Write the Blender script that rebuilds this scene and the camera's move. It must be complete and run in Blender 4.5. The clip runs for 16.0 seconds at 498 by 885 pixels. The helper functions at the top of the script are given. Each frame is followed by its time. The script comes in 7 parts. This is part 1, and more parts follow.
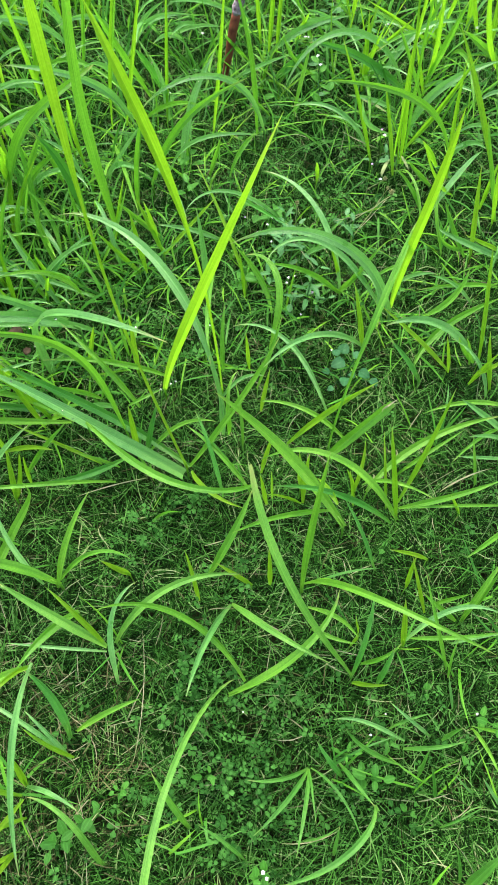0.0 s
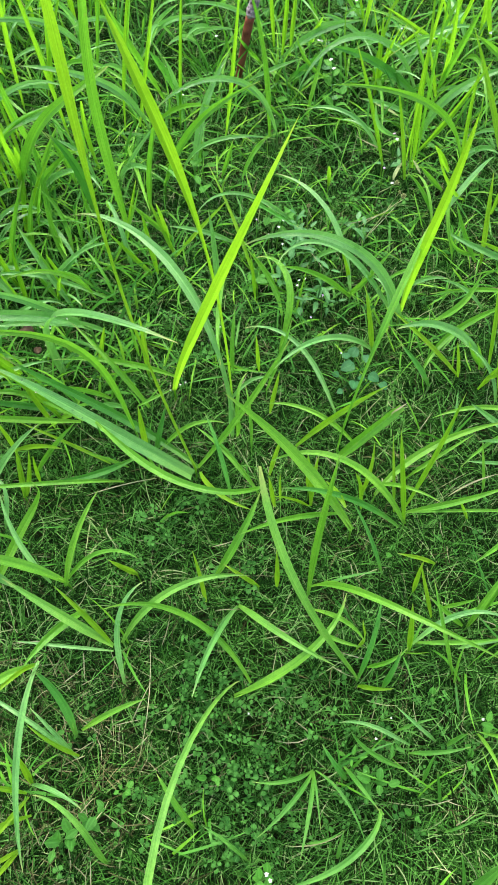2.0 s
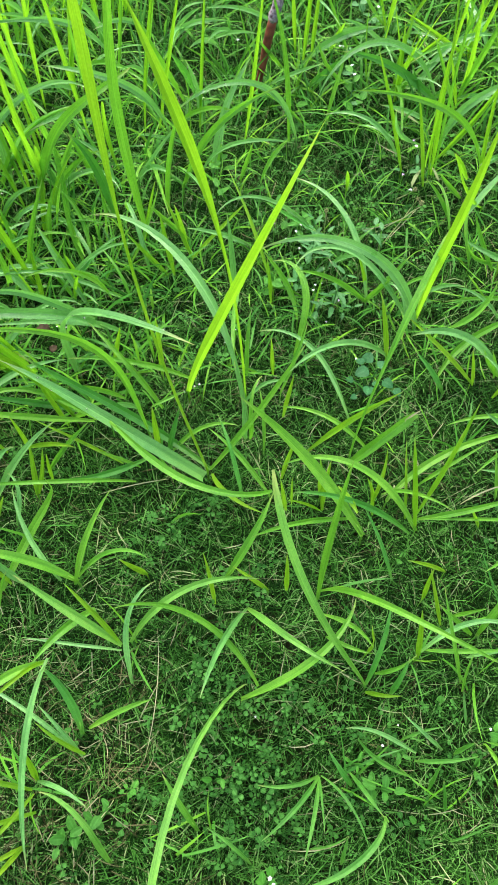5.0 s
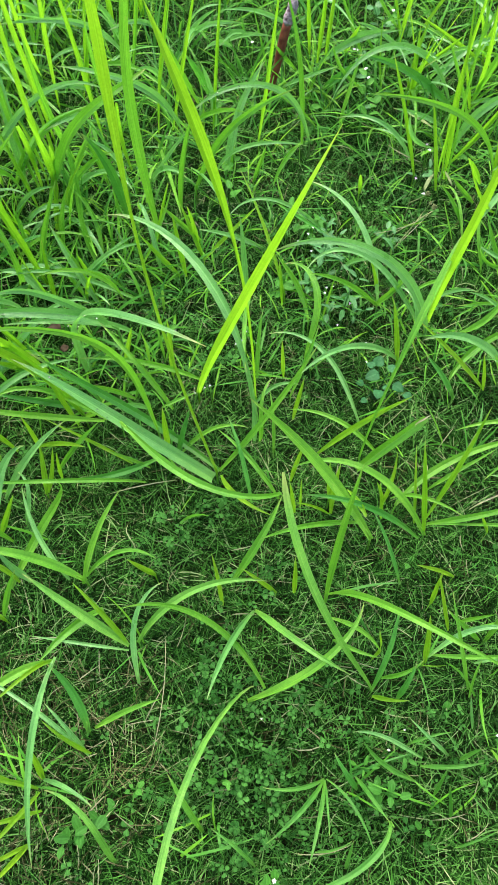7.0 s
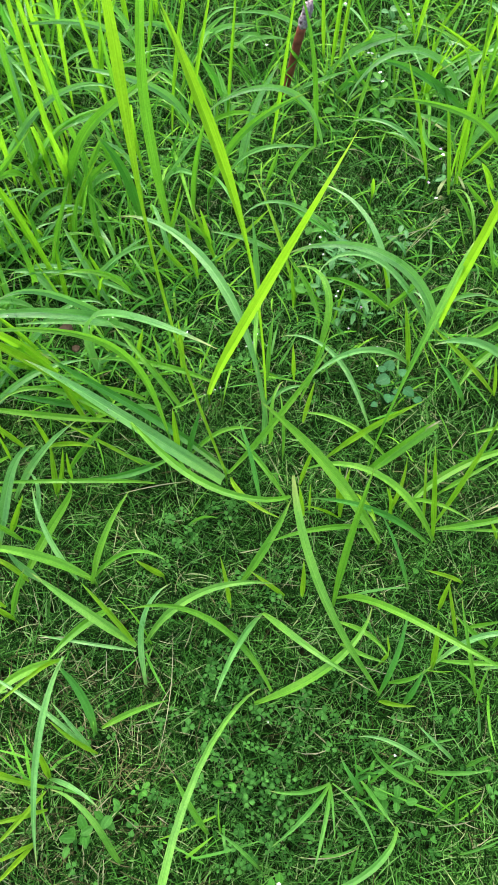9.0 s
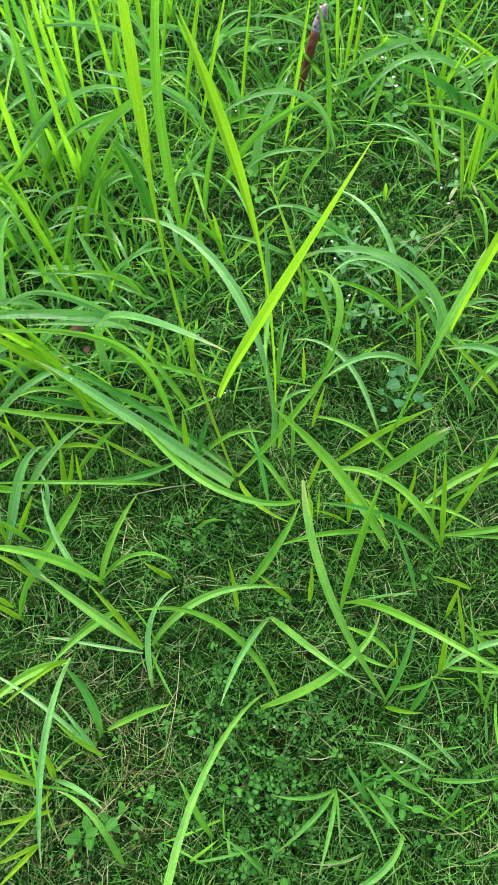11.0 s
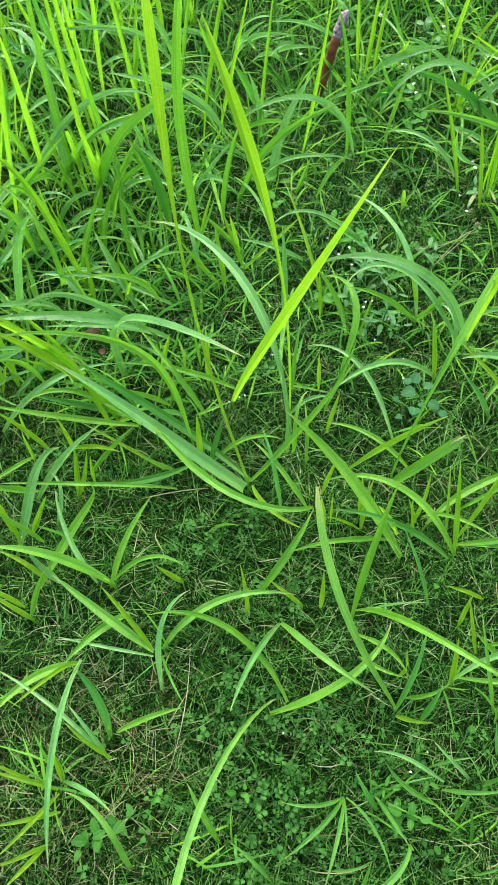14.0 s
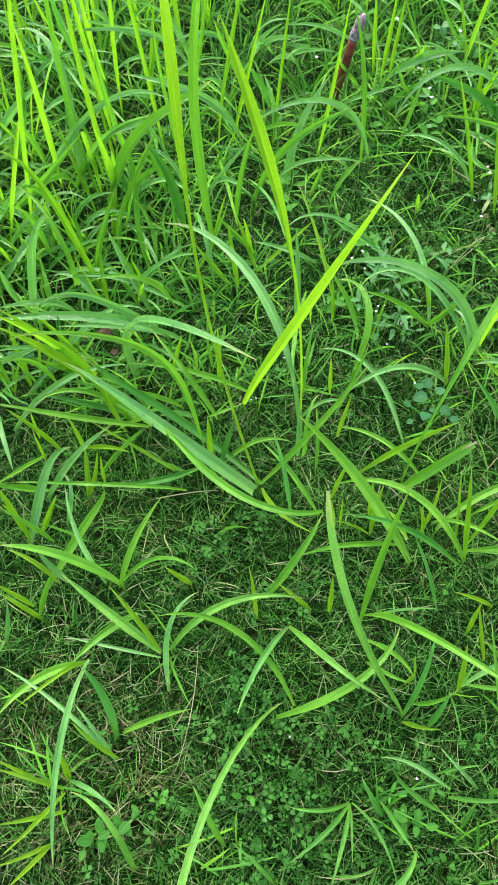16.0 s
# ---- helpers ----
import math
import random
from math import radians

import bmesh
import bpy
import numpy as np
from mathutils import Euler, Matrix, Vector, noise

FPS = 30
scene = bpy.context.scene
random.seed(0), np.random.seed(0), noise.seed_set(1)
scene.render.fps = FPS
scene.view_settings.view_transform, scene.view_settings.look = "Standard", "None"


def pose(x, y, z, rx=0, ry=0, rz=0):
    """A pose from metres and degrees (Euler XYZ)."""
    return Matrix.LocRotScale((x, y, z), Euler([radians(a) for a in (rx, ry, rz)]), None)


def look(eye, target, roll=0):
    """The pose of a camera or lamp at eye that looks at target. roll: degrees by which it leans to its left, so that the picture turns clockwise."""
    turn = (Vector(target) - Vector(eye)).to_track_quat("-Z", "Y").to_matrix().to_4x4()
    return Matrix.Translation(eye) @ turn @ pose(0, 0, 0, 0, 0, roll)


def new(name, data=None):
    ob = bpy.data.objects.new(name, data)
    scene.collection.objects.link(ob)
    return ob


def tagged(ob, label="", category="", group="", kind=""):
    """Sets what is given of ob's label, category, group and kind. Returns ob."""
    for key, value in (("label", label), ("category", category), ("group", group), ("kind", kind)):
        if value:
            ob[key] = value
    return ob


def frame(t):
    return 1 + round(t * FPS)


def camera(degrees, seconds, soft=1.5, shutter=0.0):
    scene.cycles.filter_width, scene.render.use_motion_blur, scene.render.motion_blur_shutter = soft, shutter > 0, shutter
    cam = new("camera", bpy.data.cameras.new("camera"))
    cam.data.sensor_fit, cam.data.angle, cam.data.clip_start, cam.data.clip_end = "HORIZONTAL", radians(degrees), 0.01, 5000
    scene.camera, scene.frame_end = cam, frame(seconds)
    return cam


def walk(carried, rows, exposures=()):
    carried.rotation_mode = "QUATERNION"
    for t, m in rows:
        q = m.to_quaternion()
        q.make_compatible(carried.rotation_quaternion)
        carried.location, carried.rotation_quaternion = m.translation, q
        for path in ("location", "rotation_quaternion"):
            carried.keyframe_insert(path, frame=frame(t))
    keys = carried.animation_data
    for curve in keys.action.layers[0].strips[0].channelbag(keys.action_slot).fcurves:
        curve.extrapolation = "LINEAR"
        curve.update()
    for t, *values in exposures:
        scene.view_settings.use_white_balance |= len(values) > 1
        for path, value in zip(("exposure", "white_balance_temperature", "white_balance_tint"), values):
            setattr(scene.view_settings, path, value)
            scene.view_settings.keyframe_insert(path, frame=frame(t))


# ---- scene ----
cam = camera(36, 16.0, soft=1.65)


def held(x, y, z, turn, pitch, roll):
    return pose(x, y, z, 90 + pitch, 0, turn) @ pose(0, 0, 0, 0, 0, roll)


# seconds, eye, turn to the left, pitch, roll
PATH = [
    (0, (0.0161, 0.0123, 0.8114), -3.601, -62.519, -0.270),
    (0.5, (0.0156, 0.0120, 0.8118), -3.333, -62.472, -0.318),
    (1, (0.0150, 0.0118, 0.8120), -3.073, -62.426, -0.340),
    (1.5, (0.0142, 0.0113, 0.8121), -2.825, -62.372, -0.371),
    (2, (0.0132, 0.0113, 0.8122), -2.587, -62.338, -0.379),
    (2.5, (0.0124, 0.0111, 0.8124), -2.369, -62.273, -0.352),
    (3, (0.0114, 0.0108, 0.8123), -2.167, -62.213, -0.316),
    (3.5, (0.0106, 0.0107, 0.8126), -1.984, -62.173, -0.272),
    (4, (0.0099, 0.0109, 0.8128), -1.762, -62.153, -0.217),
    (6.5, (0.0060, 0.0113, 0.8133), -0.387, -62.032, -0.274),
    (7, (0.0053, 0.0115, 0.8136), -0.123, -62.002, -0.354),
    (7.5, (0.0045, 0.0117, 0.8138), 0.161, -61.982, -0.440),
    (8, (0.0041, 0.0121, 0.8141), 0.441, -61.967, -0.498),
    (8.5, (0.0034, 0.0123, 0.8144), 0.769, -61.935, -0.594),
    (9, (0.0029, 0.0124, 0.8146), 1.089, -61.888, -0.669),
    (11.5, (-0.0004, 0.0143, 0.8148), 2.481, -61.683, -0.979),
    (12, (-0.0009, 0.0148, 0.8150), 2.784, -61.655, -1.049),
    (12.5, (-0.0014, 0.0154, 0.8152), 3.067, -61.623, -1.107),
    (13, (-0.0019, 0.0158, 0.8155), 3.337, -61.589, -1.175),
    (13.5, (-0.0026, 0.0159, 0.8156), 3.590, -61.537, -1.244),
    (14, (-0.0034, 0.0159, 0.8156), 3.869, -61.492, -1.310),
    (14.5, (-0.0041, 0.0161, 0.8155), 4.145, -61.451, -1.376),
    (15, (-0.0049, 0.0166, 0.8156), 4.458, -61.436, -1.445),
    (15.5, (-0.0054, 0.0167, 0.8158), 4.793, -61.401, -1.506),
    (16, (-0.0060, 0.0171, 0.8161), 5.166, -61.372, -1.555),
]
walk(cam, [(t, held(*eye, a, b, c)) for t, eye, a, b, c in PATH], exposures=[(0, 1.54), (16, 1.54)])

# ---- light: soft, hazy daylight from ahead ----
SUN_ELEVATION, SUN_TURN = radians(67), radians(-15)
world = bpy.data.worlds.new("sky")
scene.world = world
world.use_nodes = True
wn = world.node_tree.nodes
sky = wn.new("ShaderNodeTexSky")
sky.sky_type = "NISHITA"
sky.sun_disc = False
sky.sun_elevation, sky.sun_rotation = SUN_ELEVATION, SUN_TURN
sky.air_density, sky.dust_density, sky.ozone_density = 1.0, 6.0, 0.6
wn["Background"].inputs["Strength"].default_value = 0.15
world.node_tree.links.new(sky.outputs["Color"], wn["Background"].inputs["Color"])

sun = new("sun", bpy.data.lights.new("sun", "SUN"))
sun.data.energy, sun.data.angle, sun.data.color = 1.5, radians(70), (1.0, 0.98, 0.93)
to_sun = Vector((math.sin(SUN_TURN) * math.cos(SUN_ELEVATION), math.cos(SUN_TURN) * math.cos(SUN_ELEVATION), math.sin(SUN_ELEVATION)))
sun.matrix_world = look(to_sun * 5, (0, 0, 0))


# ---- materials ----
def material(name):
    m = bpy.data.materials.new(name)
    m.use_nodes = True
    nodes = m.node_tree.nodes
    return m, nodes, m.node_tree.links, nodes["Principled BSDF"]


def ramp(nodes, stops):
    r = nodes.new("ShaderNodeValToRGB")
    e = r.color_ramp.elements
    while len(e) < len(stops):
        e.new(0.5)
    for el, (at, col) in zip(e, stops):
        el.position, el.color = at, (*col, 1)
    return r


def noise_at(nodes, links, scale, detail=3, coords="Object", stretch=None):
    co = nodes.new("ShaderNodeTexCoord")
    n = nodes.new("ShaderNodeTexNoise")
    n.inputs["Scale"].default_value, n.inputs["Detail"].default_value = scale, detail
    if stretch:
        mp = nodes.new("ShaderNodeMapping")
        mp.inputs["Scale"].default_value = stretch
        links.new(co.outputs[coords], mp.inputs["Vector"])
        links.new(mp.outputs["Vector"], n.inputs["Vector"])
    else:
        links.new(co.outputs[coords], n.inputs["Vector"])
    return n


def mix_colour(nodes, links, fac, a, b, mode="MIX"):
    mx = nodes.new("ShaderNodeMix")
    mx.data_type, mx.blend_type = "RGBA", mode
    for socket, value in ((mx.inputs["Factor"], fac), (mx.inputs["A"], a), (mx.inputs["B"], b)):
        if isinstance(value, (int, float)):
            socket.default_value = value
        elif isinstance(value, tuple):
            socket.default_value = (*value, 1)
        else:
            links.new(value, socket)
    return mx.outputs["Result"]


def maths(nodes, links, operation, a, b):
    n = nodes.new("ShaderNodeMath")
    n.operation = operation
    for socket, value in ((n.inputs[0], a), (n.inputs[1], b)):
        if isinstance(value, (int, float)):
            socket.default_value = value
        else:
            links.new(value, socket)
    return n.outputs[0]


def blade_material(name, low, high, through_colour, share, rough, gloss=0.5, herb_leaf=False):
    """Grass leaf: parallel veins along it, a paler midrib, mottling, a yellower foot, a dry tip, light passing through."""
    m, nodes, links, bsdf = material(name)
    info = nodes.new("ShaderNodeObjectInfo")
    tone = mix_colour(nodes, links, info.outputs["Random"], low, high)
    veins = noise_at(nodes, links, 1.0, 2, "UV", (21, 0.9, 1))
    lines = ramp(nodes, [(0.36, (0.62, 0.68, 0.62)), (0.64, (1.2, 1.14, 1.16))])
    links.new(veins.outputs["Fac"], lines.inputs["Fac"])
    tone = mix_colour(nodes, links, 1.0, tone, lines.outputs["Color"], "MULTIPLY")
    blot = noise_at(nodes, links, 26, 5)
    spots = ramp(nodes, [(0.3, (0.66, 0.76, 0.7)), (0.7, (1.24, 1.12, 1.14))])
    links.new(blot.outputs["Fac"], spots.inputs["Fac"])
    tone = mix_colour(nodes, links, 1.0, tone, spots.outputs["Color"], "MULTIPLY")
    fine = noise_at(nodes, links, 420, 3)
    grains = ramp(nodes, [(0.3, (0.78, 0.82, 0.8)), (0.7, (1.18, 1.14, 1.16))])
    links.new(fine.outputs["Fac"], grains.inputs["Fac"])
    tone = mix_colour(nodes, links, 1.0, tone, grains.outputs["Color"], "MULTIPLY")
    co = nodes.new("ShaderNodeTexCoord")
    sep = nodes.new("ShaderNodeSeparateXYZ")
    links.new(co.outputs["UV"], sep.inputs["Vector"])
    rib = ramp(nodes, [(0.0, (0.5, 0.5, 0.5)), (0.05, (0, 0, 0)), (0.45, (0, 0, 0)), (0.5, (1, 1, 1)), (0.55, (0, 0, 0)), (0.95, (0, 0, 0)), (1.0, (0.5, 0.5, 0.5))])
    links.new(sep.outputs["X"], rib.inputs["Fac"])
    pale_rib = maths(nodes, links, "MULTIPLY", rib.outputs["Color"], 0.42)
    tone = mix_colour(nodes, links, pale_rib, tone, tuple(min(1, 1.45 * c + 0.03) for c in high))
    if not herb_leaf:
        uvmap = nodes.new("ShaderNodeUVMap")
        uvmap.uv_map = "Along"
        along = nodes.new("ShaderNodeSeparateXYZ")
        links.new(uvmap.outputs["UV"], along.inputs["Vector"])
        foot = ramp(nodes, [(0.0, (0.3, 0.3, 0.3)), (0.25, (0, 0, 0)), (1.0, (0, 0, 0))])
        links.new(along.outputs["X"], foot.inputs["Fac"])
        tone = mix_colour(nodes, links, foot.outputs["Color"], tone, (0.2, 0.42, 0.03))
        tip = ramp(nodes, [(0.0, (0, 0, 0)), (0.88, (0, 0, 0)), (1.0, (1, 1, 1))])
        links.new(along.outputs["X"], tip.inputs["Fac"])
        dry = maths(nodes, links, "MULTIPLY", tip.outputs["Color"], along.outputs["Y"])
        tone = mix_colour(nodes, links, dry, tone, (0.42, 0.4, 0.14))
    rust = noise_at(nodes, links, 150, 2)
    scar = ramp(nodes, [(0.68, (0, 0, 0)), (0.76, (0.4, 0.4, 0.4))])
    links.new(rust.outputs["Fac"], scar.inputs["Fac"])
    tone = mix_colour(nodes, links, scar.outputs["Color"], tone, (0.3, 0.32, 0.1))
    links.new(tone, bsdf.inputs["Base Color"])
    bsdf.inputs["Specular IOR Level"].default_value = gloss
    links.new(maths(nodes, links, "ADD", maths(nodes, links, "MULTIPLY", blot.outputs["Fac"], 0.3), rough - 0.15), bsdf.inputs["Roughness"])
    bump = nodes.new("ShaderNodeBump")
    bump.inputs["Strength"].default_value, bump.inputs["Distance"].default_value = 0.7, 0.0006
    links.new(maths(nodes, links, "ADD", veins.outputs["Fac"], maths(nodes, links, "MULTIPLY", fine.outputs["Fac"], 0.35)), bump.inputs["Height"])
    links.new(bump.outputs["Normal"], bsdf.inputs["Normal"])
    tr = nodes.new("ShaderNodeBsdfTranslucent")
    links.new(mix_colour(nodes, links, 0.6, tone, through_colour), tr.inputs["Color"])
    mixed = nodes.new("ShaderNodeMixShader")
    mixed.inputs["Fac"].default_value = share
    links.new(bsdf.outputs["BSDF"], mixed.inputs[1])
    links.new(tr.outputs["BSDF"], mixed.inputs[2])
    links.new(mixed.outputs["Shader"], nodes["Material Output"].inputs["Surface"])
    return m


def sward_material(name, stops, through_share, rough, gloss=0.22):
    """Many small leaves in one sheet: every leaf takes its own colour."""
    m, nodes, links, bsdf = material(name)
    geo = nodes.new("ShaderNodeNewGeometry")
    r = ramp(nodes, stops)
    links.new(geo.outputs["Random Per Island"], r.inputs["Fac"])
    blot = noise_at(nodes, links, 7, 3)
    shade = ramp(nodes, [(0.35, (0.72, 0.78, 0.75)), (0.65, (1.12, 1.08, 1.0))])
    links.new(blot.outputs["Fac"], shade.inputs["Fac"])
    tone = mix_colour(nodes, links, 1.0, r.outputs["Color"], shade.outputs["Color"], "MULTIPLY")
    links.new(tone, bsdf.inputs["Base Color"])
    bsdf.inputs["Roughness"].default_value, bsdf.inputs["Specular IOR Level"].default_value = rough, gloss
    tr = nodes.new("ShaderNodeBsdfTranslucent")
    links.new(tone, tr.inputs["Color"])
    mixed = nodes.new("ShaderNodeMixShader")
    mixed.inputs["Fac"].default_value = through_share
    links.new(bsdf.outputs["BSDF"], mixed.inputs[1])
    links.new(tr.outputs["BSDF"], mixed.inputs[2])
    links.new(mixed.outputs["Shader"], nodes["Material Output"].inputs["Surface"])
    return m


def plain_material(name, low, high, scale, rough, bump_height=0.0):
    m, nodes, links, bsdf = material(name)
    n = noise_at(nodes, links, scale, 5)
    r = ramp(nodes, [(0.3, low), (0.7, high)])
    links.new(n.outputs["Fac"], r.inputs["Fac"])
    links.new(r.outputs["Color"], bsdf.inputs["Base Color"])
    bsdf.inputs["Roughness"].default_value, bsdf.inputs["Specular IOR Level"].default_value = rough, 0.15
    if bump_height:
        b = nodes.new("ShaderNodeBump")
        b.inputs["Distance"].default_value = bump_height
        links.new(n.outputs["Fac"], b.inputs["Height"])
        links.new(b.outputs["Normal"], bsdf.inputs["Normal"])
    return m


YOUNG = blade_material("young_blade", (0.145, 0.4, 0.014), (0.215, 0.47, 0.018), (0.27, 0.67, 0.018), 0.54, 0.42)
GREEN = blade_material("green_blade", (0.105, 0.36, 0.026), (0.165, 0.44, 0.038), (0.2, 0.6, 0.026), 0.43, 0.4, 0.5)
MID = blade_material("mid_blade", (0.13, 0.38, 0.045), (0.175, 0.45, 0.065), (0.2, 0.58, 0.045), 0.4, 0.42, 0.5)
# pale green leaf; some bluish sky sheen is mixed into the base colour
PALE_SHEEN = blade_material("pale_sheen_blade", (0.128, 0.385, 0.088), (0.18, 0.46, 0.125), (0.19, 0.56, 0.07), 0.37, 0.32, 0.8)
# lightened copy of YOUNG: its colour makes up for light missing on upright blades
LIT_YOUNG = blade_material("lit_young_blade", (0.18, 0.43, 0.014), (0.23, 0.48, 0.018), (0.3, 0.68, 0.02), 0.58, 0.42)
MILD = blade_material("mild_blade", (0.068, 0.27, 0.03), (0.11, 0.35, 0.045), (0.14, 0.5, 0.035), 0.38, 0.42)
WEED = blade_material("weed_leaf", (0.042, 0.19, 0.02), (0.075, 0.27, 0.034), (0.1, 0.38, 0.03), 0.38, 0.5, 0.2, True)
DEEP = blade_material("deep_blade", (0.05, 0.24, 0.03), (0.075, 0.32, 0.04), (0.12, 0.46, 0.03), 0.38, 0.42)
STRAW = blade_material("straw_blade", (0.26, 0.28, 0.16), (0.38, 0.39, 0.24), (0.3, 0.31, 0.18), 0.2, 0.6, 0.3)
SHOOTS = sward_material("coarse_leaf", [(0.0, (0.045, 0.2, 0.028)), (0.5, (0.085, 0.31, 0.03)), (0.8, (0.12, 0.38, 0.024)), (1.0, (0.17, 0.43, 0.024))], 0.4, 0.4)
# the near-black stops paint the shade of gaps between leaves into the leaf colour
SWARD_WITH_SHADE = sward_material("lawn_leaf_with_shade", [(0.0, (0.003, 0.013, 0.002)), (0.34, (0.008, 0.036, 0.005)), (0.6, (0.029, 0.112, 0.015)), (0.8, (0.076, 0.24, 0.04)), (0.94, (0.145, 0.33, 0.085)), (1.0, (0.3, 0.33, 0.19))], 0.22, 0.6, 0.04)
THATCH = sward_material("dead_leaf", [(0.0, (0.014, 0.016, 0.006)), (0.5, (0.045, 0.05, 0.02)), (0.85, (0.13, 0.14, 0.065)), (1.0, (0.28, 0.29, 0.19))], 0.12, 0.8, 0.03)
CLOVER = blade_material("clover_leaf", (0.018, 0.1, 0.014), (0.085, 0.28, 0.05), (0.095, 0.34, 0.03), 0.34, 0.6, 0.12, True)
BROAD = blade_material("herb_leaf", (0.055, 0.24, 0.024), (0.1, 0.34, 0.04), (0.14, 0.45, 0.03), 0.36, 0.5, 0.2, True)
BLUISH = blade_material("bluish_leaf", (0.018, 0.125, 0.032), (0.036, 0.18, 0.056), (0.05, 0.28, 0.052), 0.3, 0.5, 0.25, True)
SILVER = blade_material("silvery_leaf", (0.05, 0.215, 0.05), (0.095, 0.3, 0.085), (0.105, 0.37, 0.075), 0.28, 0.42, 0.4, True)
def ground_material():
    """Soil under the lawn, shade in its colour; farther out the lawn itself closes over it."""
    # near black: the shade between the grass leaves is part of this colour
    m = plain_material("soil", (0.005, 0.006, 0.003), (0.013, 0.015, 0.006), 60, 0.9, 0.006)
    nodes, links = m.node_tree.nodes, m.node_tree.links
    bsdf = nodes["Principled BSDF"]
    bsdf.inputs["Specular IOR Level"].default_value = 0.0
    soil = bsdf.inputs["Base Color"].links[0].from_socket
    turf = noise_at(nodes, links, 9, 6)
    # turf green darkened to match how the self-shaded lawn looks
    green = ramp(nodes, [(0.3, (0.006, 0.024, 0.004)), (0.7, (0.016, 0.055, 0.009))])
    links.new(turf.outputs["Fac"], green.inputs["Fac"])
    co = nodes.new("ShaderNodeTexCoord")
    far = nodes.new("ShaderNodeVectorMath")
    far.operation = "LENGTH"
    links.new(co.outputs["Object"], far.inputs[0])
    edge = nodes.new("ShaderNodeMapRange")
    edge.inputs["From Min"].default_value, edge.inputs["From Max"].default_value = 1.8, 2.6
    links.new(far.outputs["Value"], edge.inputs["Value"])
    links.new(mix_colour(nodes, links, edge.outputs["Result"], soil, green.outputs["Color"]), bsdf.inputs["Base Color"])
    return m


SOIL = ground_material()
BARK = plain_material("red_bark", (0.09, 0.028, 0.018), (0.27, 0.085, 0.05), 90, 0.45, 0.002)
HUSK = plain_material("grey_husk", (0.1, 0.05, 0.06), (0.5, 0.42, 0.45), 260, 0.7, 0.003)
HEAD = plain_material("seed_head", (0.1, 0.11, 0.035), (0.22, 0.24, 0.1), 400, 0.75, 0.002)
DEAD = plain_material("dead_brown_leaf", (0.02, 0.014, 0.007), (0.06, 0.044, 0.025), 120, 0.8, 0.002)
PETAL = plain_material("white_petal", (0.5, 0.52, 0.5), (0.68, 0.69, 0.68), 300, 0.6)
MAUVE = plain_material("mauve_petal", (0.34, 0.22, 0.42), (0.6, 0.5, 0.66), 300, 0.6)
WATER, _n, _l, _b = material("dew")
_b.inputs["Transmission Weight"].default_value, _b.inputs["Roughness"].default_value, _b.inputs["IOR"].default_value = 1.0, 0.02, 1.33


# ---- builders ----
def mesh_object(name, verts, faces, mat, parent=None, uv=None, smooth=True, along=None):
    me = bpy.data.meshes.new(name)
    me.from_pydata(verts, [], faces)
    if uv is not None:
        layer = me.uv_layers.new(name="UVMap")
        idx = np.empty(len(me.loops), dtype=np.int32)
        me.loops.foreach_get("vertex_index", idx)
        layer.data.foreach_set("uv", np.asarray(uv, dtype=np.float32)[idx].ravel())
        if along is not None:
            layer = me.uv_layers.new(name="Along")
            layer.data.foreach_set("uv", np.asarray(along, dtype=np.float32)[idx].ravel())
    if smooth:
        me.polygons.foreach_set("use_smooth", [True] * len(me.polygons))
    me.materials.append(mat)
    ob = new(name, me)
    if parent is not None:
        ob.parent = parent
        ob.matrix_parent_inverse = Matrix.Translation(-parent.location)
    return ob


def tuft(x, y, label):
    e = new("grass_tuft")
    e.location = (x, y, 0)
    e.empty_display_size = 0.02
    return tagged(e, label, "grass", group="grass tufts in the lawn")


RIBBON = 18


def ribbon(x, y, z, heading, rise, droop, turn, length, bend, width, roll, shape, fold, wave):
    """A leaf of grass, creased along its midrib: it leaves its root at an angle and bends over."""
    verts, uv, faces = [], [], []
    p = Vector((x, y, z))
    across = (-1.0, -0.5, 0.0, 0.0, 0.5, 1.0)
    for i in range(RIBBON + 1):
        s = i / RIBBON
        k = max(s - 0.5 / RIBBON, 0.0) ** bend
        e, a = radians(rise - droop * k), radians(heading + turn * k)
        d = Vector((math.sin(a) * math.cos(e), math.cos(a) * math.cos(e), math.sin(e)))
        if i:
            p = p + d * (length / RIBBON)
        side = Vector((math.cos(a), -math.sin(a), 0))
        normal = side.cross(d)
        r = radians(roll) + wave * math.sin(5.0 * s + 9 * x)
        out, up = side * math.cos(r) + normal * math.sin(r), normal * math.cos(r) - side * math.sin(r)
        half = 0.5 * width * shape(s)
        for c in across:
            verts.append(p + out * (half * c) + up * (half * fold * (abs(c) - 0.5) + 0.04 * half * math.sin(23 * s + 4 * c)))
            uv.append((0.5 + 0.5 * c, s * length * 10))
    for i in range(RIBBON):
        for j in (0, 1, 3, 4):
            q = i * 6 + j
            faces.append((q, q + 1, q + 7, q + 6))
    return verts, faces, uv


def shape_leaf(s):
    return max(0.03, (0.42 + 0.58 * min(1, s / 0.3)) * (1 - s ** 3.2) ** 0.9)


def shape_full(s):
    return max(0.03, (0.9 + 0.1 * min(1, s / 0.2)) * (1 - s ** 3.2) ** 0.9)


def shape_tapered(s):
    return max(0.03, (0.45 if s < 0.28 else 0.45 + 0.55 * min(1, (s - 0.28) / 0.2)) * (1 - s ** 3.2) ** 0.9)


def shape_stalked(s):
    return max(0.03, (0.27 if s < 0.56 else 0.27 + 0.73 * min(1, (s - 0.56) / 0.24)) * (1 - s ** 9))


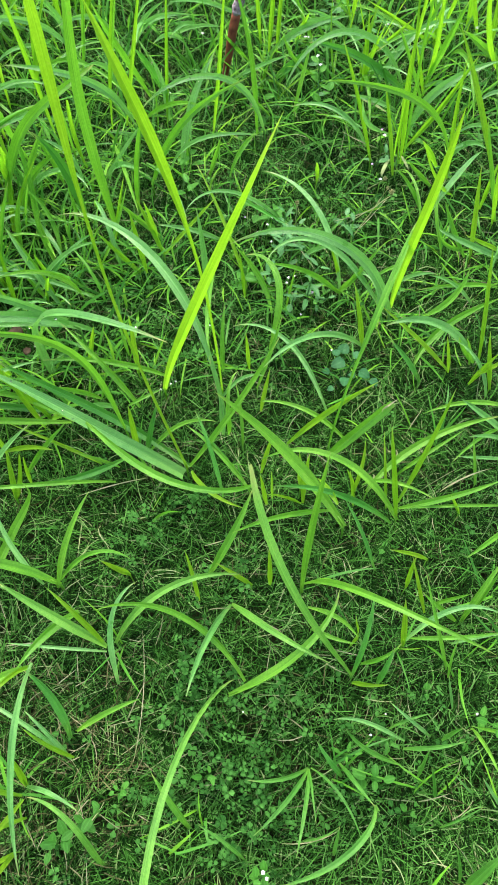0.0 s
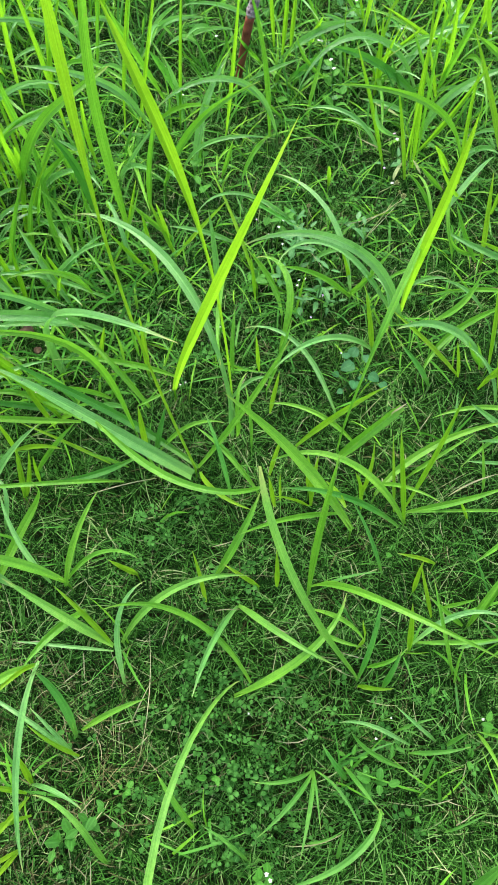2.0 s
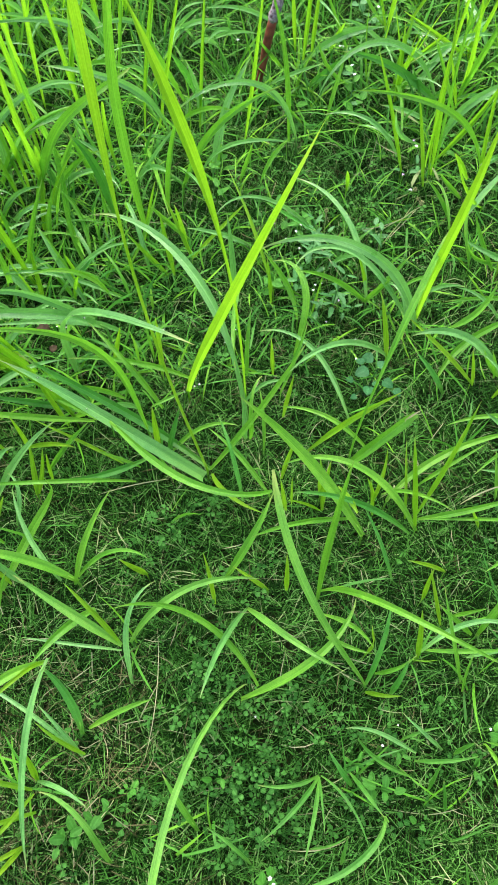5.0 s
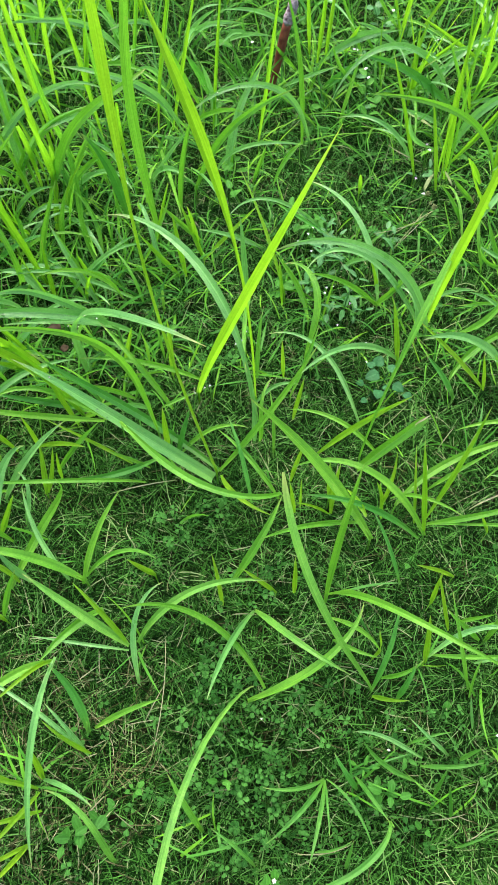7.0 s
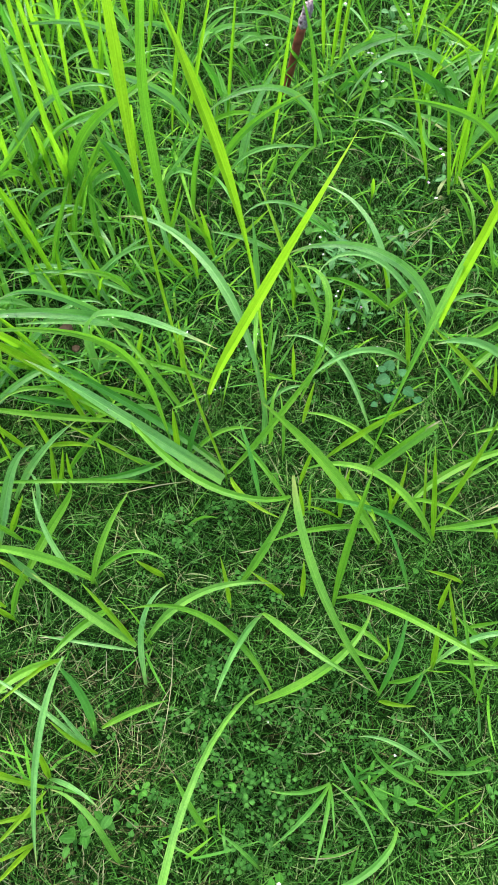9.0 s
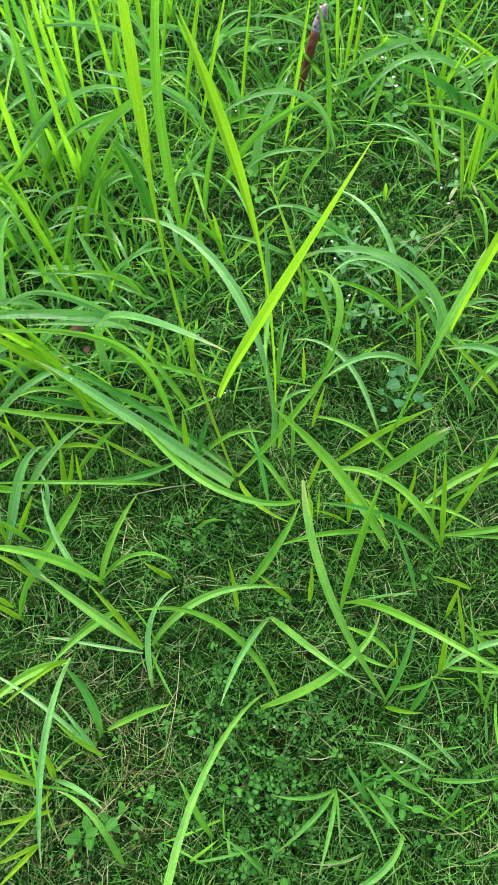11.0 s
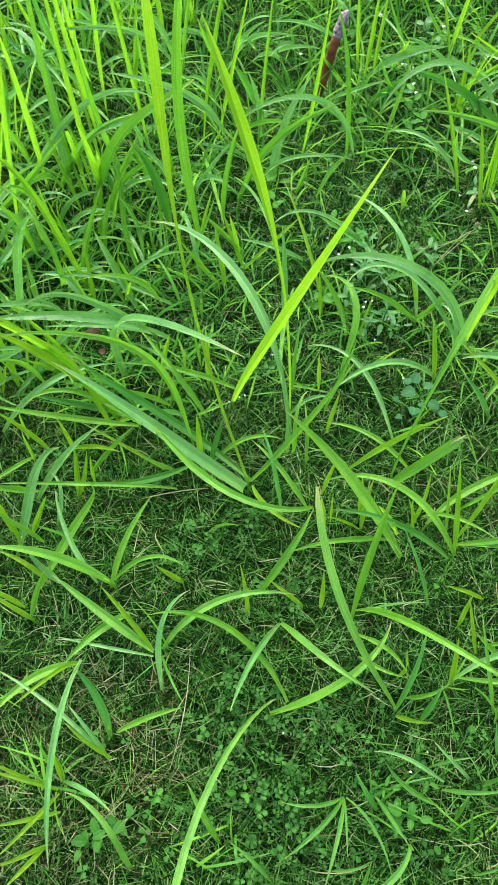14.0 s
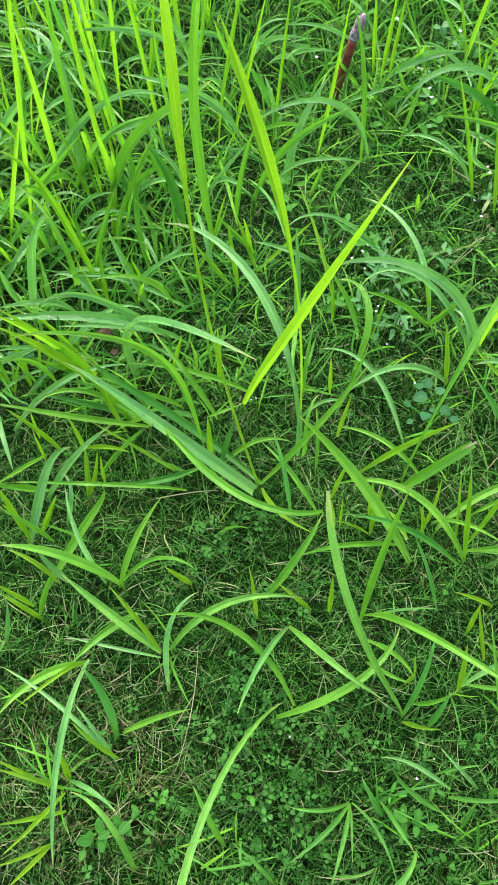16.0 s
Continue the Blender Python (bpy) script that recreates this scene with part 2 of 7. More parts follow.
def shape_flared(s):
    return max(0.03, (0.42 if s < 0.42 else 0.42 + 0.58 * min(1, (s - 0.42) / 0.2)) * (1 - s ** 7) ** 0.9)


def shape_slender(s):
    return max(0.03, (0.55 + 0.45 * min(1, s / 0.5)) * (1 - s ** 6.5) ** 0.9)


def shape_widening(s):
    return (0.25 + 0.75 * min(1, s / 0.6)) * (1 - 0.7 * s ** 12)


def shape_blunt(s):
    return (0.6 + 0.4 * min(1, s / 0.3)) * (1 if s < 0.93 else 0.72)


def dew_mesh():
    bm = bmesh.new()
    bmesh.ops.create_icosphere(bm, subdivisions=2, radius=0.0011)
    bmesh.ops.scale(bm, vec=(1, 1, 0.7), verts=bm.verts)
    me = bpy.data.meshes.new("dew_drop")
    bm.to_mesh(me)
    bm.free()
    me.polygons.foreach_set("use_smooth", [True] * len(me.polygons))
    me.materials.append(WATER)
    return me


DEW = dew_mesh()


def sheath(parent, x, y, z, heading, rise, size, mat):
    """The rolled foot from which the leaves of a tuft part."""
    e, a, sides = radians(rise), radians(heading), 6
    d = Vector((math.sin(a) * math.cos(e), math.cos(a) * math.cos(e), math.sin(e)))
    u = d.orthogonal().normalized()
    v = d.cross(u)
    verts, faces, uv = [], [], []
    for k in range(4):
        r = 0.5 * size * (0.8, 1.05, 0.95, 0.7)[k]
        for j in range(sides):
            t = 2 * math.pi * j / sides
            verts.append(Vector((x, y, z)) + (d * (-0.004 + 0.006 * k) if k else Vector((0, 0, -0.034))) + u * (r * math.cos(t)) + v * (0.7 * r * math.sin(t)))
            uv.append((j / sides, 0.06 * k))
    for k in range(3):
        for j in range(sides):
            q, w = k * sides + j, k * sides + (j + 1) % sides
            faces.append((q, w, w + sides, q + sides))
    faces += [tuple(reversed(range(sides))), tuple(range(3 * sides, 4 * sides))]
    mesh_object("sheath", verts, faces, mat, parent, uv)


def blade(parent, x, y, z, heading, rise, droop, turn, length, bend, width, roll, mat, stalked=False, blunt=False, full=False, tapered=False, flared=False, widening=False, slender=False, dew=0):
    shape = shape_slender if slender else shape_flared if flared else shape_widening if widening else shape_tapered if tapered else shape_stalked if stalked else shape_blunt if blunt else shape_full if full else shape_leaf
    if not parent.children:
        sheath(parent, x, y, z, heading, rise, 0.28 * width, mat)
    parts = ribbon(x, y, z, heading, rise, droop, turn, length, bend, width, roll, shape, 0.62, 0.2)
    along = [(i / RIBBON, random_tip) for random_tip in (random.random(),) for i in range(RIBBON + 1) for _ in range(6)]
    ob = mesh_object("blade", parts[0], parts[1], mat, parent, parts[2], along=along)
    for _ in range(dew):
        at = parts[0][6 * random.randint(3, RIBBON - 2) + random.randint(0, 5)]
        drop = new("dew_drop", DEW)
        drop.parent = ob
        drop.matrix_basis = Matrix.Translation(at + Vector((random.gauss(0, 0.002), random.gauss(0, 0.002), 0.0004))) @ Matrix.Scale(random.uniform(0.5, 1.2), 4)
    return ob


# ---- ground and lawn ----
def build_ground():
    near, far, n = 2.6, 300.0, 90
    xs = np.concatenate([[-far, -40, -8], np.linspace(-near, near, n), [8, 40, far]])
    verts = []
    for yy in xs:
        for xx in xs:
            inside = abs(xx) < near + 0.01 and abs(yy) < near + 0.01
            h = 0.012 * noise.noise(Vector((xx * 6, yy * 6, 0))) + 0.006 * noise.noise(Vector((xx * 22, yy * 22, 3))) if inside else 0.0
            verts.append((xx, yy, h - 0.03))
    k = len(xs)
    faces = [(r * k + c, r * k + c + 1, (r + 1) * k + c + 1, (r + 1) * k + c) for r in range(k - 1) for c in range(k - 1)]
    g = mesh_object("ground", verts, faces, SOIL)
    return tagged(g, "near-black soil under the lawn, shade put into its colour", "ground", kind="structure")


build_ground()
rng = np.random.default_rng(7)


def sward(name, label, mat, x0, x1, y0, y1, count, length, width, rise, droop, clump, z0=0.0, segments=4, curl=0.38):
    """Short grass in one mesh: count leaves in small clumps."""
    nclump = max(1, count // clump)
    across = max(1, int(math.sqrt(nclump * (x1 - x0) / (y1 - y0))))
    cell = np.arange(nclump)
    step = (x1 - x0) / across
    cx = x0 + step * (cell % across + rng.uniform(-0.3, 1.3, nclump))
    cy = y0 + (y1 - y0) / (nclump / across) * (cell // across + rng.uniform(-0.3, 1.3, nclump))
    which = rng.integers(0, nclump, count)
    px = cx[which] + rng.normal(0, 0.006, count)
    py = cy[which] + rng.normal(0, 0.006, count)
    az = rng.uniform(0, 2 * math.pi, count)
    le = rng.uniform(*length, count)
    wi = rng.uniform(*width, count)
    el = np.radians(rng.uniform(*rise, count))
    dr = np.radians(rng.uniform(*droop, count))
    tu = rng.normal(0, curl, count)
    pos = np.stack([px, py, np.full(count, z0) + rng.uniform(-0.008, 0.004, count)], 1)
    allv = []
    roll = rng.normal(0, 0.5, count)
    for i in range(segments + 1):
        s = i / segments
        e, a = el - dr * s, az + tu * s
        d = np.stack([np.sin(a) * np.cos(e), np.cos(a) * np.cos(e), np.sin(e)], 1)
        if i:
            pos = pos + d * (le / segments)[:, None]
            pos[:, 2] = np.maximum(pos[:, 2], -0.022)
        side = np.stack([np.cos(a), -np.sin(a), 0 * a], 1)
        nor = np.cross(side, d)
        out = side * np.cos(roll)[:, None] + nor * np.sin(roll)[:, None]
        half = (0.5 * wi * (0.7 + 0.3 * min(1, s * 3)) * (1 - s ** 2.5) + 0.00012)[:, None]
        allv += [pos - out * half, pos + out * half]
    per = 2 * (segments + 1)
    v = np.stack(allv, 1).reshape(-1, 3)
    base = (np.arange(count) * per)[:, None]
    f = np.concatenate([base + np.array([2 * i, 2 * i + 1, 2 * i + 3, 2 * i + 2]) for i in range(segments)], 0)
    me = bpy.data.meshes.new(name)
    me.vertices.add(len(v))
    me.vertices.foreach_set("co", v.astype(np.float32).ravel())
    me.loops.add(f.size)
    me.loops.foreach_set("vertex_index", f.astype(np.int32).ravel())
    me.polygons.add(len(f))
    me.polygons.foreach_set("loop_start", np.arange(0, f.size, 4, dtype=np.int32))
    me.polygons.foreach_set("use_smooth", np.ones(len(f), dtype=bool))
    me.update(calc_edges=True)
    me.validate()
    me.materials.append(mat)
    return tagged(new(name, me), label, "grass" if mat is not THATCH else "dead grass", kind="stuff")


sward("lawn", "short fine-leaved green lawn grass on soil, many leaves darkened as shade", SWARD_WITH_SHADE, -0.7, 0.75, -0.15, 1.7, 158000, (0.022, 0.056), (0.0005, 0.00125), (8, 78), (0, 110), 14, -0.022, 4, 0.7)
sward("lawn_undergrowth", "matted older lawn grass lying close to soil, many leaves darkened as shade", SWARD_WITH_SHADE, -0.7, 0.75, -0.15, 1.7, 36000, (0.02, 0.055), (0.0006, 0.0012), (-4, 16), (-6, 20), 5, -0.02, 3)
sward("coarse_grass", "scattered coarser green grass leaves in the lawn", SHOOTS, -0.7, 0.75, -0.15, 1.7, 520, (0.03, 0.08), (0.0016, 0.0034), (15, 75), (10, 90), 3, 0.0, 6)
sward("rough_grass", "longer green grass leaves at the back of the lawn", SHOOTS, -0.75, 0.8, 0.95, 1.75, 3600, (0.06, 0.14), (0.0022, 0.0046), (25, 82), (10, 90), 4, -0.015, 6)
sward("mid_grass", "scattered soft green grass leaves in the middle of the lawn", SHOOTS, -0.3, 0.6, 0.52, 1.0, 1150, (0.03, 0.07), (0.0014, 0.003), (10, 60), (10, 80), 3, 0.0, 6)
sward("side_grass", "longer green grass leaves under the dense stand of grass", SHOOTS, -0.7, -0.1, 0.5, 0.97, 900, (0.04, 0.1), (0.0022, 0.0046), (25, 82), (10, 90), 4, 0.0, 6)
sward("thatch", "dry straw-coloured dead grass lying in the lawn", THATCH, -0.7, 0.75, -0.15, 1.7, 4200, (0.012, 0.036), (0.0005, 0.001), (0, 30), (0, 30), 2, 0.0, 3)
sward("thatch", "drier tan and brown dead grass in a thin part of the lawn", THATCH, -0.29, -0.09, -0.02, 0.19, 420, (0.012, 0.036), (0.0005, 0.001), (0, 35), (0, 30), 1, 0.002, 3)

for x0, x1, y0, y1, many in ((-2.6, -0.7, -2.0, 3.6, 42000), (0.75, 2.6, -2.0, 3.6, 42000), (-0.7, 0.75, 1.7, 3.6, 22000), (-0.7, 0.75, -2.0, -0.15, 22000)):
    sward("outer_lawn", "grass of the lawn spreading out round the tufts, many leaves darkened as shade", SWARD_WITH_SHADE, x0, x1, y0, y1, many, (0.05, 0.12), (0.003, 0.006), (15, 65), (10, 60), 6, 0.0, 3)

# ---- grass tufts and shoots ----
g = tuft(-0.030, 0.398, "tall yellow-green grass tuft with 5 blades in the lawn")
blade(g, -0.0311, 0.3996, 0.01, -31.1, 50.5, -51.4, 36.8, 0.5684, 1.63, 0.0117, -1, LIT_YOUNG, stalked=True)
blade(g, -0.0286, 0.4017, 0.01, 67.5, 52.1, -3.9, -13.9, 0.2082, 0.99, 0.0075, -21, GREEN)
blade(g, -0.0354, 0.3918, 0.01, -69.9, 34.6, 8.5, -5.5, 0.2600, 5.58, 0.0145, 10, PALE_SHEEN, full=True, dew=12)
blade(g, -0.0279, 0.4019, 0.01, -49.8, 7.3, -55.6, -49.2, 0.2689, 1.09, 0.0104, 23, DEEP)
blade(g, -0.0260, 0.3963, 0.01, 172.7, 46.0, 44.3, -60.1, 0.1024, 0.95, 0.0059, -14, LIT_YOUNG)
g = tuft(-0.066, 0.504, "tall green grass tuft with 3 blades in the lawn")
blade(g, -0.0554, 0.5081, 0.01, 166.0, 66.1, -6.0, -45.1, 0.5721, 1.20, 0.0098, 30, LIT_YOUNG, slender=True)
blade(g, -0.0856, 0.4854, 0.01, -51.1, 55.7, 42.3, 5.4, 0.1377, 1.04, 0.0077, 30, GREEN)
blade(g, -0.0496, 0.5258, 0.01, -88.5, 41.1, 37.5, -6.4, 0.1564, 1.00, 0.0071, 26, GREEN)
g = tuft(0.015, 0.460, "arching pale green grass tuft with 4 blades in the lawn")
blade(g, 0.0155, 0.4688, 0.01, -19.3, 73.6, 100.4, -46.5, 0.3428, 1.39, 0.0125, 24, PALE_SHEEN, tapered=True)
blade(g, 0.0129, 0.4405, 0.01, -2.0, 90.6, 33.7, -6.4, 0.0687, 1.01, 0.0067, 0, PALE_SHEEN)
blade(g, 0.0186, 0.4400, 0.01, -15.3, 104.7, 147.3, 53.1, 0.1157, 1.96, 0.0055, -6, GREEN)
blade(g, 0.0120, 0.4895, 0.01, 62.6, 54.3, 44.9, 63.9, 0.0745, 1.73, 0.0051, -28, PALE_SHEEN)
g = tuft(-0.187, 0.478, "tall yellow-green grass tuft with 6 blades in the lawn")
blade(g, -0.1916, 0.4758, 0.01, -66.5, 67.2, 17.9, -29.2, 0.2250, 1.11, 0.0096, 25, YOUNG)
blade(g, -0.1676, 0.4701, 0.01, -105.6, 31.4, 2.1, 7.1, 0.1843, 0.91, 0.0082, 24, GREEN)
blade(g, -0.1646, 0.4715, 0.01, -73.3, 39.7, 60.2, -65.9, 0.1549, 2.21, 0.0071, 17, GREEN)
blade(g, -0.1856, 0.4852, 0.01, -103.2, 40.1, 23.2, 14.4, 0.1182, 1.00, 0.0082, 29, DEEP)
blade(g, -0.1978, 0.4638, 0.01, -54.4, 73.2, 15.1, 14.6, 0.0998, 1.00, 0.0062, 13, LIT_YOUNG)
blade(g, -0.2126, 0.4993, 0.03, -122.8, 69.3, 6.9, -20.7, 0.2299, 1.58, 0.0138, 22, LIT_YOUNG)
g = tuft(-0.245, 0.548, "tall pale green grass tuft with 3 blades in the lawn")
blade(g, -0.2546, 0.5519, 0.01, -100.7, 75.0, 8.2, -20.1, 0.1490, 1.26, 0.0057, 54, YOUNG)
blade(g, -0.2417, 0.5630, 0.01, -102.8, 40.3, 12.9, -36.6, 0.1431, 1.72, 0.0078, 37, PALE_SHEEN)
blade(g, -0.2382, 0.5292, 0.03, -155.0, 70.8, 9.8, -17.3, 0.2645, 1.27, 0.0097, -63, YOUNG)
g = tuft(-0.117, 0.407, "arching green grass tuft with 5 blades in the lawn")
blade(g, -0.1297, 0.4123, 0.11, 142.3, 20.3, 114.5, -157.6, 0.2638, 2.69, 0.0080, -28, GREEN)
blade(g, -0.1008, 0.4186, 0.01, -132.8, 26.8, 24.4, 48.1, 0.1348, 1.23, 0.0078, 27, DEEP)
blade(g, -0.1298, 0.4118, 0.01, -76.8, 44.7, 30.7, 7.9, 0.1154, 1.01, 0.0043, 30, LIT_YOUNG)
blade(g, -0.1138, 0.3879, 0.01, -112.9, 49.4, 76.2, 32.8, 0.2139, 0.95, 0.0053, 20, GREEN)
blade(g, -0.1092, 0.4063, 0.01, -92.3, 54.3, 22.6, 8.7, 0.0618, 1.02, 0.0043, 35, GREEN)
g = tuft(-0.192, 0.543, "arching pale green grass shoot growing in the lawn")
blade(g, -0.1920, 0.5429, 0.01, 149.8, 133.5, 135.0, -31.4, 0.3293, 0.57, 0.0125, -13, PALE_SHEEN, full=True, dew=11)
g = tuft(-0.149, 0.573, "arching pale green grass tuft with 4 blades in the lawn")
blade(g, -0.1498, 0.5689, 0.06, -118.2, 59.6, 74.6, 24.9, 0.2215, 1.03, 0.0128, 39, PALE_SHEEN, dew=13)
blade(g, -0.1641, 0.5758, 0.07, -120.6, 55.7, 79.9, -15.3, 0.1844, 4.73, 0.0090, 62, PALE_SHEEN)
blade(g, -0.1487, 0.5548, 0.01, 55.5, 71.1, -0.6, -8.2, 0.0601, 1.00, 0.0065, -43, LIT_YOUNG)
blade(g, -0.1325, 0.5943, 0.01, -129.5, 63.1, 69.1, 35.9, 0.1942, 1.30, 0.0085, 34, PALE_SHEEN)
g = tuft(-0.086, 0.437, "tall green grass tuft with 5 blades in the lawn")
blade(g, -0.0989, 0.4449, 0.01, -128.9, 85.5, 139.3, 57.1, 0.3819, 3.42, 0.0082, 58, GREEN)
blade(g, -0.0888, 0.4323, 0.01, -5.8, 87.8, 27.0, -2.2, 0.0677, 1.00, 0.0073, -7, LIT_YOUNG)
blade(g, -0.0925, 0.4589, 0.06, 79.8, 29.8, 38.6, -21.0, 0.0440, 0.99, 0.0042, -26, GREEN)
blade(g, -0.0775, 0.4240, 0.01, 32.1, 66.9, 19.8, -7.0, 0.0658, 1.00, 0.0067, -27, DEEP)
blade(g, -0.0725, 0.4264, 0.01, 62.9, 47.3, 44.8, 50.9, 0.0955, 1.54, 0.0055, -25, GREEN)
g = tuft(-0.325, 0.507, "arching pale green grass shoot growing in the lawn")
blade(g, -0.3250, 0.5073, 0.01, 49.7, 33.9, 41.9, 82.8, 0.2031, 4.31, 0.0085, -49, PALE_SHEEN)
g = tuft(-0.387, 0.768, "tall yellow-green grass tuft with 2 blades in the lawn")
blade(g, -0.3702, 0.7693, 0.01, 124.5, 75.3, 10.9, 19.9, 0.5201, 1.01, 0.0071, 14, YOUNG)
blade(g, -0.4039, 0.7675, 0.01, 127.0, 64.9, 6.6, 10.0, 0.3323, 1.00, 0.0064, 35, YOUNG)
g = tuft(-0.327, 0.863, "tall green grass tuft with 4 blades in the lawn")
blade(g, -0.3477, 0.8651, 0.01, 155.2, 68.9, 11.5, 6.6, 0.4180, 0.99, 0.0077, 7, YOUNG)
blade(g, -0.3278, 0.8660, 0.01, 96.6, 65.1, 51.4, -2.9, 0.2037, 1.62, 0.0119, -76, GREEN)
blade(g, -0.3138, 0.8671, 0.01, 2.3, 84.8, 122.0, -93.4, 0.2693, 2.58, 0.0135, -15, PALE_SHEEN)
blade(g, -0.3194, 0.8548, 0.01, -171.4, 74.0, 66.2, 2.4, 0.1495, 1.17, 0.0107, 63, GREEN)
g = tuft(-0.269, 0.847, "tall yellow-green grass tuft with 8 blades in the lawn")
blade(g, -0.2648, 0.8466, 0.01, 189.2, 83.0, 5.3, -37.1, 0.4198, 0.99, 0.0071, -11, YOUNG)
blade(g, -0.2896, 0.8510, 0.01, 127.8, 106.7, 41.7, 31.2, 0.3952, 1.03, 0.0080, 10, GREEN)
blade(g, -0.2740, 0.8346, 0.01, 118.4, 66.7, 96.1, -111.5, 0.3020, 3.32, 0.0159, -62, GREEN)
blade(g, -0.2562, 0.8354, 0.01, 72.7, 53.7, 23.7, 42.2, 0.1228, 1.50, 0.0090, -54, GREEN)
blade(g, -0.2483, 0.8359, 0.01, 84.9, 54.4, 73.0, 75.1, 0.1540, 1.54, 0.0078, -34, PALE_SHEEN, dew=11)
blade(g, -0.2695, 0.8654, 0.01, 155.8, 63.4, 11.2, 6.6, 0.1681, 0.99, 0.0084, 6, YOUNG)
blade(g, -0.2865, 0.8511, 0.01, 178.7, 95.5, 67.2, -21.3, 0.2296, 0.99, 0.0070, -16, YOUNG)
blade(g, -0.2659, 0.8521, 0.01, 161.7, 60.4, 3.8, 9.1, 0.2841, 0.99, 0.0088, -1, YOUNG)
g = tuft(-0.379, 0.846, "arching pale green grass shoot growing in the lawn")
blade(g, -0.3792, 0.8463, 0.01, 77.3, 57.8, 55.9, 58.7, 0.3188, 2.10, 0.0092, -63, PALE_SHEEN)
g = tuft(-0.176, 0.645, "arching green grass tuft with 3 blades in the lawn")
blade(g, -0.1842, 0.6373, 0.01, -53.0, 58.6, 8.5, 14.8, 0.1252, 0.99, 0.0077, 3, PALE_SHEEN)
blade(g, -0.1872, 0.6434, 0.01, -44.0, 62.7, 21.5, 0.3, 0.1163, 1.02, 0.0081, 22, GREEN)
blade(g, -0.1579, 0.6547, 0.01, -101.1, 79.6, 98.1, -5.8, 0.1397, 1.27, 0.0068, 41, GREEN)
g = tuft(-0.336, 0.612, "tall upright pale green grass shoot growing in the lawn")
blade(g, -0.3361, 0.6122, 0.01, 104.6, 76.9, 48.9, 46.4, 0.2776, 3.78, 0.0111, 53, PALE_SHEEN)
g = tuft(-0.264, 0.680, "tall pale green grass tuft with 3 blades in the lawn")
blade(g, -0.2610, 0.6808, 0.01, -86.6, 79.4, 42.1, -71.5, 0.2619, 4.87, 0.0092, 45, YOUNG)
blade(g, -0.2720, 0.7042, 0.01, 78.8, 75.9, 12.8, -17.3, 0.1510, 1.02, 0.0077, -57, GREEN)
blade(g, -0.2592, 0.6556, 0.01, -55.3, 59.1, 101.9, -51.8, 0.0790, 2.04, 0.0099, 28, PALE_SHEEN)
g = tuft(-0.403, 0.730, "arching pale green grass shoot growing in the lawn")
blade(g, -0.4033, 0.7303, 0.01, 82.2, 58.2, 38.1, 18.4, 0.1687, 1.54, 0.0064, -52, PALE_SHEEN)
g = tuft(-0.091, 0.976, "tall pale green grass tuft with 3 blades in the lawn")
blade(g, -0.0885, 0.9660, 0.01, -139.6, 70.7, 87.6, 77.0, 0.2521, 1.78, 0.0115, 57, PALE_SHEEN)
blade(g, -0.1048, 0.9760, 0.01, 111.0, 77.7, 1.1, 2.2, 0.2627, 1.00, 0.0058, 60, YOUNG)
blade(g, -0.0792, 0.9861, 0.01, 124.9, 49.6, 26.5, 22.5, 0.1572, 1.10, 0.0076, -65, GREEN)
g = tuft(-0.176, 1.130, "arching pale green grass tuft with 4 blades in the lawn")
blade(g, -0.1733, 1.1233, 0.01, -164.4, 54.7, 67.0, 76.8, 0.3276, 2.71, 0.0103, 67, PALE_SHEEN, dew=11)
blade(g, -0.1740, 1.1025, 0.01, 85.7, 78.9, -2.2, -0.8, 0.1747, 0.99, 0.0055, -79, GREEN)
blade(g, -0.1758, 1.1552, 0.01, 103.1, 79.5, 0.3, 1.2, 0.1752, 1.00, 0.0067, 59, YOUNG)
blade(g, -0.1810, 1.1376, 0.01, -145.2, 76.5, 68.9, 23.8, 0.2155, 1.95, 0.0086, -64, PALE_SHEEN, dew=12)
g = tuft(-0.213, 0.953, "tall yellow-green grass tuft with 2 blades in the lawn")
blade(g, -0.2074, 0.9526, 0.01, -159.3, 83.8, 9.2, -16.3, 0.3600, 1.01, 0.0062, -36, YOUNG)
blade(g, -0.2188, 0.9533, 0.01, -188.3, 60.3, 78.3, 76.5, 0.1993, 2.99, 0.0112, 41, PALE_SHEEN)
g = tuft(-0.283, 1.030, "tall upright yellow-green grass shoot growing in the lawn")
blade(g, -0.2828, 1.0296, 0.01, 146.1, 85.2, 22.9, 14.0, 0.3447, 1.00, 0.0065, 20, YOUNG)
g = tuft(-0.117, 0.759, "tall yellow-green grass tuft with 2 blades in the lawn")
blade(g, -0.1147, 0.7644, 0.01, 123.1, 96.6, 46.5, 45.8, 0.4538, 2.32, 0.0131, 33, GREEN)
blade(g, -0.1183, 0.7534, 0.01, 54.7, 75.4, 7.5, -6.7, 0.0959, 1.00, 0.0050, -48, YOUNG)
g = tuft(0.012, 0.525, "tall green grass tuft with 2 blades in the lawn")
blade(g, 0.0148, 0.4951, 0.01, -112.6, 87.9, 21.1, 54.4, 0.5076, 2.00, 0.0118, 60, LIT_YOUNG, stalked=True)
blade(g, 0.0170, 0.5293, 0.01, -0.8, 77.3, 45.2, 14.6, 0.0892, 1.03, 0.0058, -14, GREEN)
g = tuft(0.095, 0.944, "tall pale green grass tuft with 2 blades in the lawn")
blade(g, 0.1008, 0.9433, 0.01, -127.0, 74.2, 128.5, 26.1, 0.2831, 1.87, 0.0091, 66, PALE_SHEEN, dew=9)
